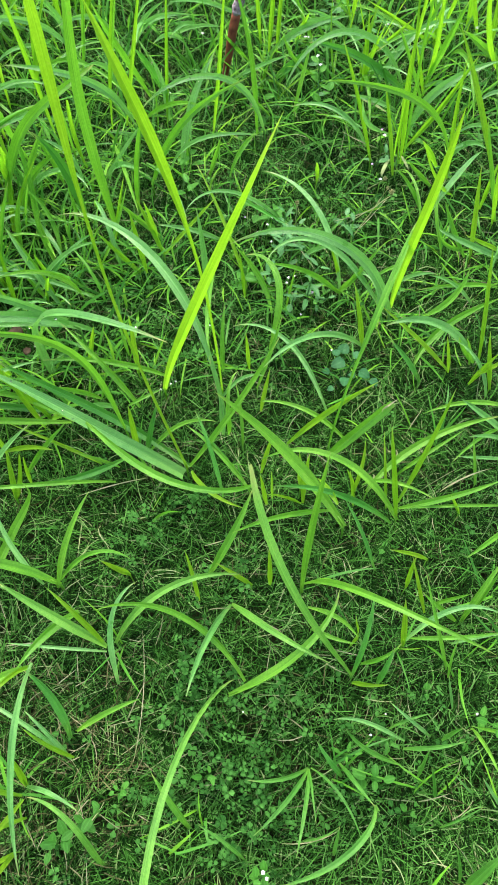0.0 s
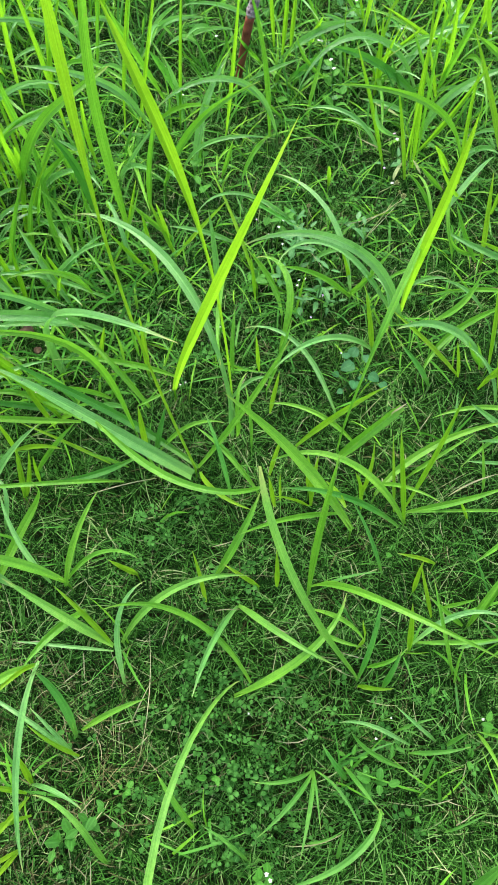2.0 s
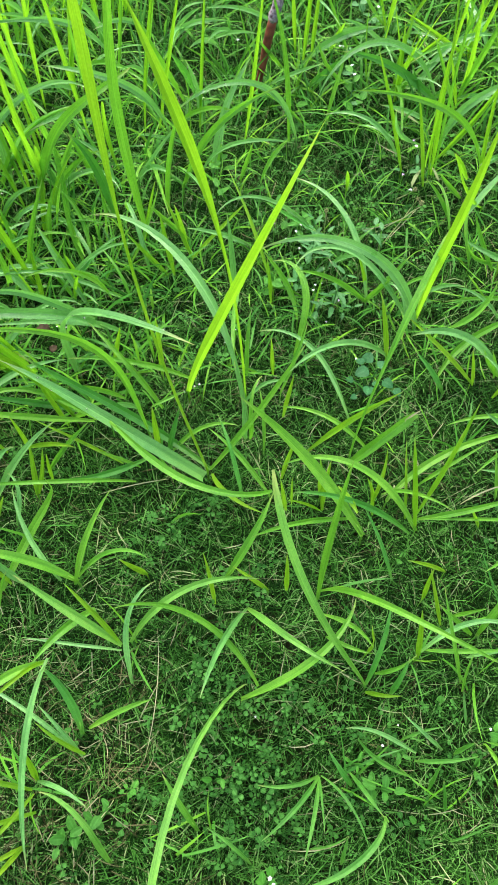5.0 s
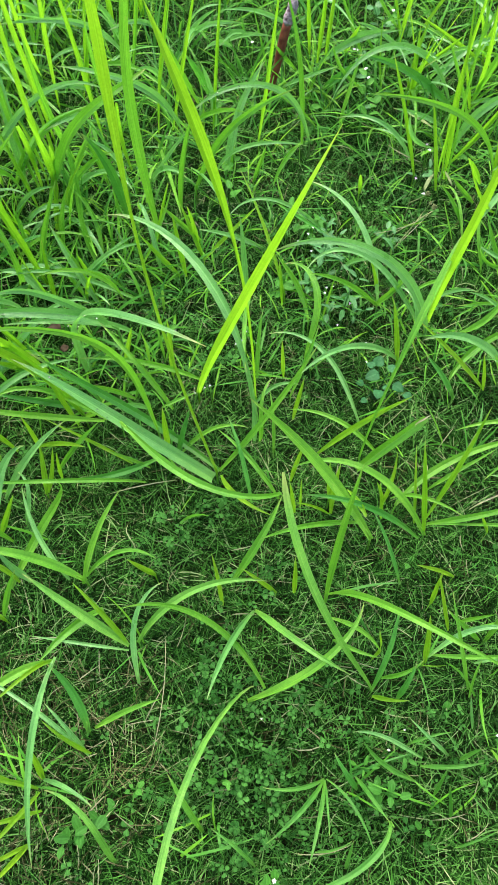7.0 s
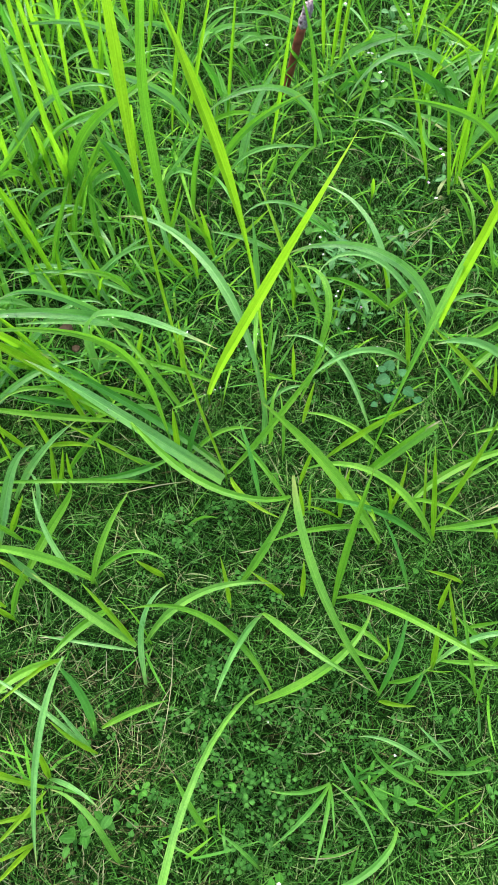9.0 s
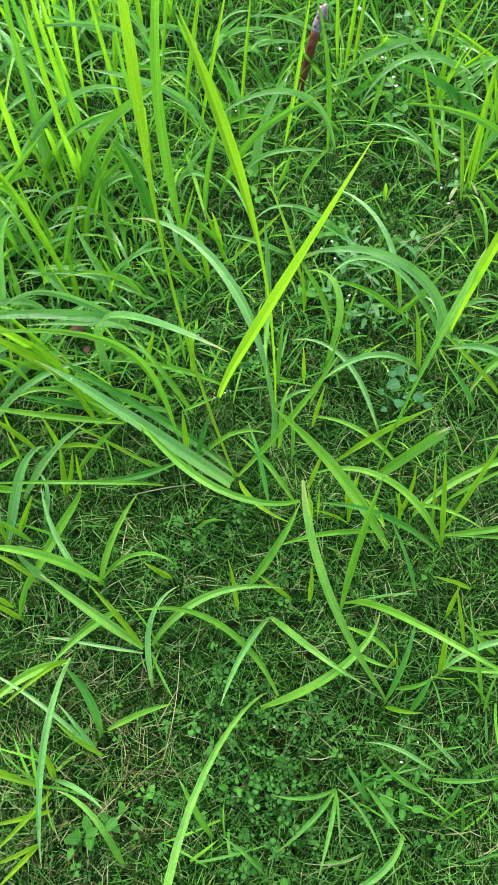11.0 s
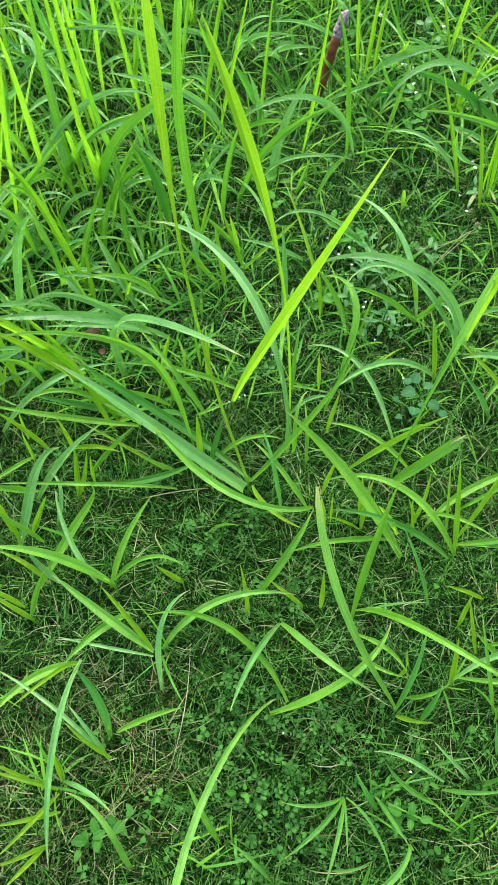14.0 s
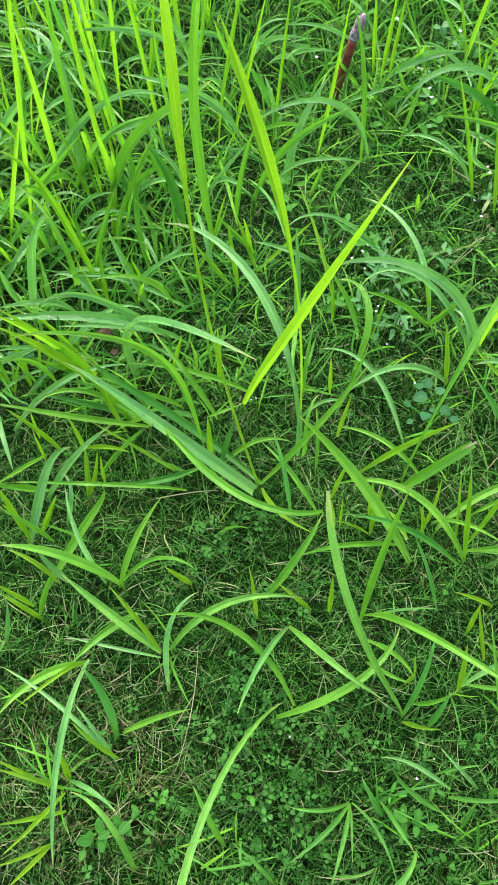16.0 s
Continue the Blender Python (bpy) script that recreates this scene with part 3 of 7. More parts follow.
blade(g, 0.0891, 0.9442, 0.01, -14.8, 85.4, 22.1, -42.3, 0.2385, 1.15, 0.0075, 23, GREEN)
g = tuft(-0.055, 0.862, "arching pale green grass tuft with 2 blades in the lawn")
blade(g, -0.0673, 0.8512, 0.01, 107.1, 70.8, 72.0, -46.5, 0.2296, 2.24, 0.0109, -65, GREEN)
blade(g, -0.0426, 0.8718, 0.01, 128.1, 70.4, 92.1, -41.6, 0.1908, 1.50, 0.0067, -55, PALE_SHEEN)
g = tuft(-0.020, 0.887, "arching pale green grass tuft with 2 blades in the lawn")
blade(g, -0.0244, 0.8819, 0.01, 27.4, 70.9, 30.7, 30.7, 0.1656, 1.42, 0.0111, -33, PALE_SHEEN, dew=11)
blade(g, -0.0156, 0.8928, 0.01, 18.4, 75.3, 23.7, -22.5, 0.0704, 1.00, 0.0069, -2, GREEN)
g = tuft(0.065, 0.826, "arching green grass tuft with 2 blades in the lawn")
blade(g, 0.0778, 0.8303, 0.11, -122.2, -18.0, 47.2, -18.5, 0.0679, 0.91, 0.0063, 33, GREEN)
blade(g, 0.0518, 0.8211, 0.01, 166.9, 36.3, 7.4, -11.0, 0.2037, 0.99, 0.0049, -32, DEEP)
g = tuft(-0.081, 0.794, "arching green grass tuft with 2 blades in the lawn")
blade(g, -0.0868, 0.8072, 0.01, 98.6, 86.7, 12.6, -0.4, 0.1709, 1.11, 0.0100, -67, GREEN)
blade(g, -0.0758, 0.7814, 0.01, -93.5, 14.9, 22.8, 22.0, 0.1315, 0.99, 0.0012, 42, STRAW)
g = tuft(-0.043, 0.981, "tall yellow-green grass tuft with 2 blades in the lawn")
blade(g, -0.0437, 0.9778, 0.01, 51.4, 84.1, 1.2, -2.6, 0.2330, 1.00, 0.0051, -47, YOUNG)
blade(g, -0.0414, 0.9838, 0.01, -136.2, 91.2, 21.9, 21.3, 0.1199, 1.06, 0.0101, -37, PALE_SHEEN, dew=10)
g = tuft(0.024, 0.949, "tall upright yellow-green grass shoot growing in the lawn")
blade(g, 0.0240, 0.9488, 0.01, 147.8, 78.9, -2.0, 4.7, 0.2848, 0.99, 0.0056, 26, YOUNG)
g = tuft(-0.130, 1.034, "tall upright green grass shoot growing in the lawn")
blade(g, -0.1303, 1.0340, 0.01, 124.4, 78.2, 4.3, 10.4, 0.2399, 1.00, 0.0060, 42, GREEN)
g = tuft(0.122, 1.134, "arching yellow-green grass tuft with 4 blades in the lawn")
blade(g, 0.1101, 1.1515, 0.01, -66.2, 84.8, 0.8, 1.1, 0.1362, 1.00, 0.0066, 71, YOUNG)
blade(g, 0.1213, 1.1297, 0.01, 61.0, 85.5, -3.4, -4.5, 0.1484, 0.99, 0.0073, -48, YOUNG)
blade(g, 0.1339, 1.1288, 0.01, 26.0, 85.4, 16.3, -9.8, 0.1374, 1.00, 0.0065, -13, YOUNG)
blade(g, 0.1231, 1.1263, 0.01, 98.8, 51.5, 49.4, -7.4, 0.1422, 1.10, 0.0118, -52, PALE_SHEEN)
g = tuft(0.197, 1.124, "arching green grass shoot growing in the lawn")
blade(g, 0.1972, 1.1243, 0.01, -80.6, 67.7, 5.2, 13.8, 0.1492, 1.00, 0.0057, 61, GREEN)
g = tuft(0.389, 1.125, "arching yellow-green grass shoot growing in the lawn")
blade(g, 0.3893, 1.1247, 0.01, -114.7, 40.6, 2.1, 1.6, 0.1914, 1.00, 0.0074, 64, YOUNG)
g = tuft(0.290, 0.872, "tall yellow-green grass tuft with 6 blades in the lawn")
blade(g, 0.2886, 0.8693, 0.01, -192.3, 108.5, 51.2, 27.4, 0.3664, 1.06, 0.0047, 13, YOUNG)
blade(g, 0.2947, 0.8655, 0.01, -140.0, 82.7, -0.3, -28.6, 0.3581, 1.02, 0.0040, -8, GREEN)
blade(g, 0.2874, 0.8831, 0.01, 30.3, 138.5, 85.9, -42.2, 0.3394, 0.65, 0.0041, 18, YOUNG)
blade(g, 0.3027, 0.8994, 0.01, 103.1, 59.4, -9.9, -18.4, 0.1689, 0.82, 0.0074, -58, YOUNG)
blade(g, 0.2774, 0.8463, 0.01, -26.6, 70.3, 1.7, -8.5, 0.1331, 1.01, 0.0066, 17, YOUNG)
blade(g, 0.2918, 0.8691, 0.01, -103.7, 85.3, 0.4, 6.3, 0.1707, 1.00, 0.0065, -52, YOUNG)
g = tuft(0.253, 0.896, "arching yellow-green grass tuft with 3 blades in the lawn")
blade(g, 0.2497, 0.8766, 0.01, -53.5, 71.4, 4.6, -4.3, 0.1840, 1.01, 0.0065, 43, YOUNG)
blade(g, 0.2470, 0.9069, 0.01, -61.5, 64.3, 96.1, -17.1, 0.1411, 1.18, 0.0070, 44, PALE_SHEEN)
blade(g, 0.2631, 0.9036, 0.01, -99.8, 29.8, 16.4, 46.8, 0.0608, 0.97, 0.0018, 39, STRAW)
g = tuft(0.357, 0.858, "arching yellow-green grass tuft with 4 blades in the lawn")
blade(g, 0.3640, 0.8644, 0.01, -123.9, 67.3, 82.4, 54.5, 0.3056, 1.84, 0.0109, 60, GREEN)
blade(g, 0.3532, 0.8332, 0.01, -9.3, 70.5, -18.7, -2.4, 0.1780, 1.02, 0.0057, 32, YOUNG)
blade(g, 0.3685, 0.8774, 0.01, 121.3, 75.5, 72.3, 37.8, 0.0737, 1.23, 0.0079, -50, PALE_SHEEN)
blade(g, 0.3429, 0.8587, 0.01, -123.0, 61.1, 9.9, -9.0, 0.0918, 1.02, 0.0082, -54, YOUNG)
g = tuft(0.334, 1.025, "arching pale green grass tuft with 3 blades in the lawn")
blade(g, 0.3214, 1.0347, 0.01, -93.6, 68.0, 115.7, -52.4, 0.2984, 1.37, 0.0105, 56, PALE_SHEEN)
blade(g, 0.3263, 1.0118, 0.01, -75.4, 41.8, 26.5, -30.2, 0.1902, 1.35, 0.0133, 54, DEEP)
blade(g, 0.3528, 1.0295, 0.01, 151.6, 51.7, 60.6, -25.0, 0.1136, 1.01, 0.0074, -44, PALE_SHEEN)
g = tuft(0.275, 1.117, "arching pale green grass tuft with 2 blades in the lawn")
blade(g, 0.2747, 1.1280, 0.01, -83.5, 43.5, 19.6, -46.2, 0.1344, 2.08, 0.0075, 63, PALE_SHEEN)
blade(g, 0.2749, 1.1066, 0.01, 124.1, 49.9, -6.9, 16.8, 0.1158, 1.02, 0.0074, -80, YOUNG)
g = tuft(0.281, 1.037, "arching pale green grass shoot growing in the lawn")
blade(g, 0.2809, 1.0371, 0.01, 50.3, 50.6, 76.8, 48.2, 0.1748, 1.67, 0.0108, -34, PALE_SHEEN)
g = tuft(0.234, 0.609, "arching pale green grass tuft with 2 blades in the lawn")
blade(g, 0.2353, 0.5990, 0.01, -78.9, 73.7, 97.4, -22.8, 0.2888, 1.58, 0.0126, 58, PALE_SHEEN)
blade(g, 0.2251, 0.6154, 0.01, -52.0, 48.4, 69.8, -99.3, 0.2043, 2.23, 0.0080, 30, PALE_SHEEN)
g = tuft(0.142, 0.412, "tall pale green grass tuft with 3 blades in the lawn")
blade(g, 0.1346, 0.4135, 0.01, 36.1, 87.2, 110.1, -11.4, 0.3250, 1.36, 0.0080, 20, GREEN, flared=True)
blade(g, 0.1572, 0.4219, 0.01, -52.6, 40.2, 56.2, -29.9, 0.1223, 1.22, 0.0062, 25, GREEN)
blade(g, 0.1312, 0.4023, 0.01, 74.6, 54.4, 16.9, -7.8, 0.1057, 1.00, 0.0115, -31, GREEN, blunt=True)
g = tuft(0.2378, 0.6135, "tall upright yellow-green grass blade behind a pale one")
blade(g, 0.2378, 0.6135, 0.01, 199.9, 67.3, -20.6, -39.3, 0.3995, 1.54, 0.0098, 24, LIT_YOUNG, slender=True)
g = tuft(0.3114, 0.7628, "pale arching grass blade bent to the lawn")
blade(g, 0.3114, 0.7628, 0.01, 48.9, 44.8, 77.8, -11.8, 0.1545, 1.07, 0.0085, 12, PALE_SHEEN)
g = tuft(0.421, 0.837, "arching yellow-green grass shoot growing in the lawn")
blade(g, 0.4212, 0.8373, 0.01, -33.2, 57.3, 5.5, -7.0, 0.2066, 1.58, 0.0090, 32, YOUNG)
g = tuft(0.364, 0.715, "arching yellow-green grass tuft with 2 blades in the lawn")
blade(g, 0.3574, 0.6867, 0.01, -5.3, 66.8, 2.0, 2.3, 0.1233, 1.20, 0.0070, 20, LIT_YOUNG)
blade(g, 0.3594, 0.7019, 0.01, -113.5, 23.8, -47.0, -1.3, 0.1021, 1.08, 0.0057, 69, GREEN)
g = tuft(0.403, 0.687, "low yellow-green grass tuft with 2 blades in the lawn")
blade(g, 0.4040, 0.6930, 0.01, -104.5, 41.6, 15.2, 23.1, 0.0768, 1.00, 0.0064, 43, YOUNG)
blade(g, 0.4030, 0.6813, 0.01, -89.0, 30.5, 26.5, 37.4, 0.1093, 0.96, 0.0092, 43, PALE_SHEEN)
g = tuft(0.336, 0.521, "arching yellow-green grass tuft with 5 blades in the lawn")
blade(g, 0.3343, 0.5200, 0.01, -9.0, 69.9, 12.8, 9.3, 0.1583, 1.00, 0.0058, 12, YOUNG)
blade(g, 0.3290, 0.5229, 0.01, -51.3, 57.0, 54.3, -65.0, 0.1535, 1.05, 0.0118, 28, PALE_SHEEN)
blade(g, 0.3660, 0.5223, 0.01, -133.9, 27.9, -14.9, 6.4, 0.0993, 1.09, 0.0051, 20, LIT_YOUNG)
blade(g, 0.3288, 0.5206, 0.01, -94.7, 50.7, -21.3, 7.1, 0.0701, 1.02, 0.0059, 61, GREEN)
blade(g, 0.3224, 0.5184, 0.01, -83.7, 82.2, 17.8, -6.5, 0.0612, 1.07, 0.0046, -69, GREEN)
g = tuft(0.337, 0.474, "arching yellow-green grass tuft with 4 blades in the lawn")
blade(g, 0.3402, 0.4809, 0.01, -24.0, 64.7, 6.8, 16.1, 0.0810, 1.00, 0.0058, 41, LIT_YOUNG)
blade(g, 0.3610, 0.4527, 0.01, -85.8, 30.5, 44.0, -20.4, 0.1195, 1.15, 0.0064, 25, GREEN)
blade(g, 0.3332, 0.4709, 0.01, -14.0, 63.5, 59.6, -47.0, 0.0914, 1.16, 0.0051, 29, PALE_SHEEN)
blade(g, 0.3155, 0.4898, 0.01, 90.9, 76.0, 7.9, -9.1, 0.0680, 1.00, 0.0058, -26, LIT_YOUNG)
g = tuft(0.176, 0.644, "arching green grass tuft with 5 blades in the lawn")
blade(g, 0.1765, 0.6434, 0.01, -5.9, 51.9, 65.5, -51.3, 0.2044, 1.19, 0.0078, 15, PALE_SHEEN)
blade(g, 0.1759, 0.6394, 0.01, -89.6, 51.2, 18.9, -29.8, 0.1389, 1.23, 0.0080, 35, GREEN)
blade(g, 0.1734, 0.6418, 0.01, 108.6, 62.5, 2.9, -15.4, 0.0584, 1.00, 0.0075, -50, GREEN)
blade(g, 0.1780, 0.6555, 0.01, -44.8, 74.3, 13.7, 1.9, 0.0602, 1.01, 0.0055, 33, YOUNG)
blade(g, 0.1770, 0.6417, 0.01, 69.0, 53.2, 19.2, -14.1, 0.0808, 1.00, 0.0062, -35, GREEN)
g = tuft(0.077, 0.557, "arching green grass shoot growing in the lawn")
blade(g, 0.0774, 0.5571, 0.01, 43.2, 79.0, 120.9, -109.3, 0.1652, 1.31, 0.0096, 14, GREEN)
g = tuft(0.194, 0.553, "arching yellow-green grass tuft with 2 blades in the lawn")
blade(g, 0.1933, 0.5526, 0.01, -20.5, 69.6, 14.7, 3.3, 0.0850, 1.01, 0.0074, 9, LIT_YOUNG)
blade(g, 0.1944, 0.5536, 0.01, -92.9, 55.7, 57.7, -45.6, 0.1770, 0.97, 0.0084, 25, PALE_SHEEN)
g = tuft(0.294, 0.510, "low yellow-green grass tuft with 2 blades in the lawn")
blade(g, 0.2942, 0.5118, 0.01, -57.7, 40.8, 24.0, 8.9, 0.1171, 1.02, 0.0068, 19, LIT_YOUNG)
blade(g, 0.2944, 0.5086, 0.01, -36.1, 76.5, 10.2, 3.3, 0.0591, 1.01, 0.0045, 51, LIT_YOUNG)
g = tuft(0.256, 0.512, "arching green grass tuft with 2 blades in the lawn")
blade(g, 0.2565, 0.4979, 0.01, -46.2, 56.5, 41.1, 4.4, 0.0674, 1.03, 0.0071, 29, DEEP)
blade(g, 0.2552, 0.5253, 0.01, 32.9, 17.4, -44.5, 98.4, 0.1431, 1.18, 0.0089, -18, GREEN)
g = tuft(0.275, 0.594, "low short green grass shoot growing in the lawn")
blade(g, 0.2752, 0.5939, 0.01, 99.3, 40.1, -4.5, -78.6, 0.0885, 1.16, 0.0087, -2, GREEN)
g = tuft(0.139, 0.463, "arching pale green grass shoot growing in the lawn")
blade(g, 0.1392, 0.4627, 0.01, -21.4, 30.3, 41.6, -79.2, 0.1701, 2.12, 0.0064, 31, PALE_SHEEN)
g = tuft(0.138, 0.326, "arching yellow-green grass tuft with 4 blades in the lawn")
blade(g, 0.1396, 0.3117, 0.02, -33.3, 26.1, -28.2, -48.1, 0.2205, 1.24, 0.0135, 16, GREEN)
blade(g, 0.1300, 0.3360, 0.01, -106.7, 38.6, 6.0, -18.8, 0.1587, 1.15, 0.0062, 28, GREEN)
blade(g, 0.1282, 0.3180, 0.07, -16.5, -8.6, 26.9, -10.5, 0.0469, 0.93, 0.0062, 18, LIT_YOUNG)
blade(g, 0.1543, 0.3403, 0.01, -22.5, 76.9, 13.8, 1.7, 0.0594, 1.01, 0.0041, 34, LIT_YOUNG)
g = tuft(0.087, 0.423, "arching yellow-green grass shoot growing in the lawn")
blade(g, 0.0868, 0.4232, 0.01, 76.6, 53.3, 7.4, 14.0, 0.1455, 1.03, 0.0072, -31, YOUNG)
g = tuft(0.080, 0.245, "arching green grass tuft with 4 blades in the lawn")
blade(g, 0.0859, 0.2444, 0.01, 8.2, 68.8, -10.1, 21.2, 0.2241, 1.00, 0.0077, -6, GREEN)
blade(g, 0.0532, 0.2548, 0.01, 0.8, 83.8, 31.4, -3.7, 0.0600, 1.01, 0.0056, 5, LIT_YOUNG)
blade(g, 0.0883, 0.2530, 0.01, 142.6, 72.6, 116.7, -35.6, 0.2792, 1.95, 0.0074, -20, GREEN)
blade(g, 0.0913, 0.2278, 0.01, 118.5, 35.8, -2.7, 51.8, 0.0816, 1.52, 0.0054, -16, GREEN)
g = tuft(0.199, 0.327, "arching yellow-green grass tuft with 6 blades in the lawn")
blade(g, 0.2010, 0.3196, 0.01, -38.0, 45.5, 72.2, -67.5, 0.1909, 1.42, 0.0089, 15, GREEN)
blade(g, 0.2002, 0.3212, 0.01, -21.8, 69.6, 5.6, 5.6, 0.1375, 1.00, 0.0063, 23, YOUNG)
blade(g, 0.2046, 0.3401, 0.01, 43.2, 60.2, -3.8, -13.3, 0.1627, 0.93, 0.0057, 2, YOUNG)
blade(g, 0.2047, 0.3333, 0.01, 105.0, 45.6, 24.5, -26.5, 0.1211, 0.99, 0.0075, -20, GREEN)
blade(g, 0.1937, 0.3161, 0.01, -65.2, 43.6, 14.4, -39.0, 0.1725, 0.91, 0.0073, 25, DEEP)
blade(g, 0.1907, 0.3342, 0.01, -6.5, 59.2, 28.0, 8.2, 0.0933, 1.00, 0.0035, 10, LIT_YOUNG)
g = tuft(0.131, 0.154, "arching deep green grass tuft with 6 blades in the lawn")
blade(g, 0.1287, 0.1523, 0.01, -77.9, 79.4, 61.1, 73.7, 0.2862, 0.88, 0.0080, 6, MID, widening=True)
blade(g, 0.1280, 0.1475, 0.01, 131.8, 72.5, 60.0, -42.8, 0.0472, 0.99, 0.0048, -23, LIT_YOUNG)
blade(g, 0.1270, 0.1520, 0.01, 33.4, 68.8, 50.1, -22.4, 0.1033, 0.90, 0.0059, 15, DEEP)
blade(g, 0.1391, 0.1655, 0.01, 116.4, 72.8, 56.1, -70.0, 0.0599, 1.00, 0.0048, -8, GREEN)
blade(g, 0.1041, 0.1681, 0.01, 153.6, 66.0, 61.1, -46.2, 0.0339, 1.03, 0.0009, -10, STRAW)
blade(g, 0.1530, 0.1448, 0.01, 34.8, 78.0, 50.5, -6.2, 0.0526, 1.01, 0.0064, -0, DEEP)
g = tuft(-0.017, 0.272, "arching yellow-green grass tuft with 3 blades in the lawn")
blade(g, -0.0119, 0.2699, 0.01, 50.7, 54.9, 35.4, -25.5, 0.1109, 1.00, 0.0090, -16, GREEN)
blade(g, -0.0234, 0.2420, 0.01, -9.1, 80.7, 39.8, -10.4, 0.0765, 1.01, 0.0049, 6, LIT_YOUNG)
blade(g, -0.0152, 0.3035, 0.01, 112.1, 57.6, 32.2, -33.6, 0.0383, 1.00, 0.0013, -15, STRAW)
g = tuft(0.097, 0.354, "arching yellow-green grass tuft with 3 blades in the lawn")
blade(g, 0.0972, 0.3671, 0.01, -7.1, 82.3, 31.1, 2.9, 0.0535, 1.01, 0.0071, 10, LIT_YOUNG)
blade(g, 0.0979, 0.3469, 0.01, -0.6, 63.0, -3.1, 26.5, 0.0726, 0.94, 0.0064, 1, LIT_YOUNG)
blade(g, 0.0960, 0.3466, 0.01, -90.4, 54.4, 15.3, -13.4, 0.0606, 1.08, 0.0035, 22, LIT_YOUNG)
g = tuft(0.163, 0.358, "arching yellow-green grass tuft with 4 blades in the lawn")
blade(g, 0.1715, 0.3562, 0.01, 41.8, 20.7, -6.3, 57.0, 0.1769, 0.89, 0.0090, -17, GREEN)
blade(g, 0.1538, 0.3520, 0.01, 39.1, 68.1, 20.9, -35.7, 0.0766, 0.96, 0.0048, 8, LIT_YOUNG)
blade(g, 0.1584, 0.3573, 0.01, -60.6, 77.1, 10.6, 0.5, 0.0487, 1.01, 0.0042, 49, LIT_YOUNG)
blade(g, 0.1675, 0.3648, 0.01, 125.7, 70.5, 81.4, -0.0, 0.1055, 1.28, 0.0047, -22, GREEN)
g = tuft(0.263, 0.336, "low yellow-green grass tuft with 2 blades in the lawn")
blade(g, 0.2714, 0.3218, 0.01, -76.5, 70.0, 7.0, 7.9, 0.0477, 1.00, 0.0041, 57, LIT_YOUNG)
blade(g, 0.2553, 0.3504, 0.01, 71.7, 54.3, 54.7, 9.0, 0.0650, 0.89, 0.0020, -14, STRAW)
g = tuft(0.320, 0.313, "low green grass tuft with 2 blades in the lawn")
blade(g, 0.3231, 0.3284, 0.01, -96.6, 27.1, 35.5, 9.7, 0.1251, 1.03, 0.0041, 25, GREEN)
blade(g, 0.3176, 0.2976, 0.01, -126.9, 50.2, 37.8, 5.3, 0.0900, 1.00, 0.0062, 6, GREEN)
g = tuft(0.168, 0.263, "low short deep green grass shoot growing in the lawn")
blade(g, 0.1680, 0.2627, 0.01, -19.4, 45.3, 30.2, -8.1, 0.0905, 1.08, 0.0046, 11, DEEP)
g = tuft(0.227, 0.271, "low short yellow-green grass shoot growing in the lawn")
blade(g, 0.2273, 0.2714, 0.01, -90.9, 51.7, 27.2, 4.5, 0.0612, 1.04, 0.0052, 14, LIT_YOUNG)
g = tuft(0.212, 0.226, "low yellow-green grass tuft with 3 blades in the lawn")
blade(g, 0.1982, 0.2418, 0.01, 3.9, 78.8, 22.8, 24.1, 0.0529, 1.00, 0.0051, 18, LIT_YOUNG)
blade(g, 0.2135, 0.2131, 0.01, -26.8, 59.5, 19.2, 14.8, 0.0727, 1.00, 0.0044, 18, LIT_YOUNG)
blade(g, 0.2254, 0.2220, 0.01, 106.1, 69.8, 24.2, -14.3, 0.0515, 1.00, 0.0044, -21, GREEN)
g = tuft(0.018, 0.243, "low pale green grass tuft with 3 blades in the lawn")
blade(g, 0.0343, 0.2553, 0.01, -76.8, 62.7, 45.5, 19.4, 0.0549, 1.00, 0.0051, 17, LIT_YOUNG)
blade(g, 0.0108, 0.2367, 0.01, 147.8, 62.0, 83.5, -33.0, 0.1466, 1.16, 0.0074, -13, MID)
blade(g, 0.0102, 0.2359, 0.01, -147.5, 51.3, 20.8, -19.9, 0.1553, 0.97, 0.0067, 17, PALE_SHEEN)
g = tuft(0.011, 0.150, "low green grass tuft with 2 blades in the lawn")
blade(g, 0.0026, 0.1439, 0.01, 79.5, 44.5, 69.7, -62.7, 0.1727, 1.61, 0.0090, 2, GREEN)
blade(g, 0.0203, 0.1560, 0.01, -30.7, 37.2, -6.3, -94.6, 0.2040, 1.32, 0.0067, 18, GREEN)
g = tuft(0.131, 0.184, "arching yellow-green grass shoot growing in the lawn")
blade(g, 0.1310, 0.1845, 0.01, -137.1, 106.7, 43.5, 130.0, 0.0796, 1.03, 0.0049, 4, LIT_YOUNG)
g = tuft(0.092, 0.205, "low short green grass shoot growing in the lawn")
blade(g, 0.0920, 0.2046, 0.01, 144.5, 64.4, 70.2, -43.7, 0.0635, 1.04, 0.0049, -11, GREEN)
g = tuft(0.188, 0.185, "arching yellow-green grass tuft with 3 blades in the lawn")
blade(g, 0.1847, 0.1801, 0.01, -7.7, 71.1, 15.2, 4.7, 0.0730, 1.01, 0.0064, 16, LIT_YOUNG)
blade(g, 0.1894, 0.1861, 0.01, 56.1, 44.0, 59.9, 70.0, 0.1134, 1.63, 0.0062, 5, PALE_SHEEN)
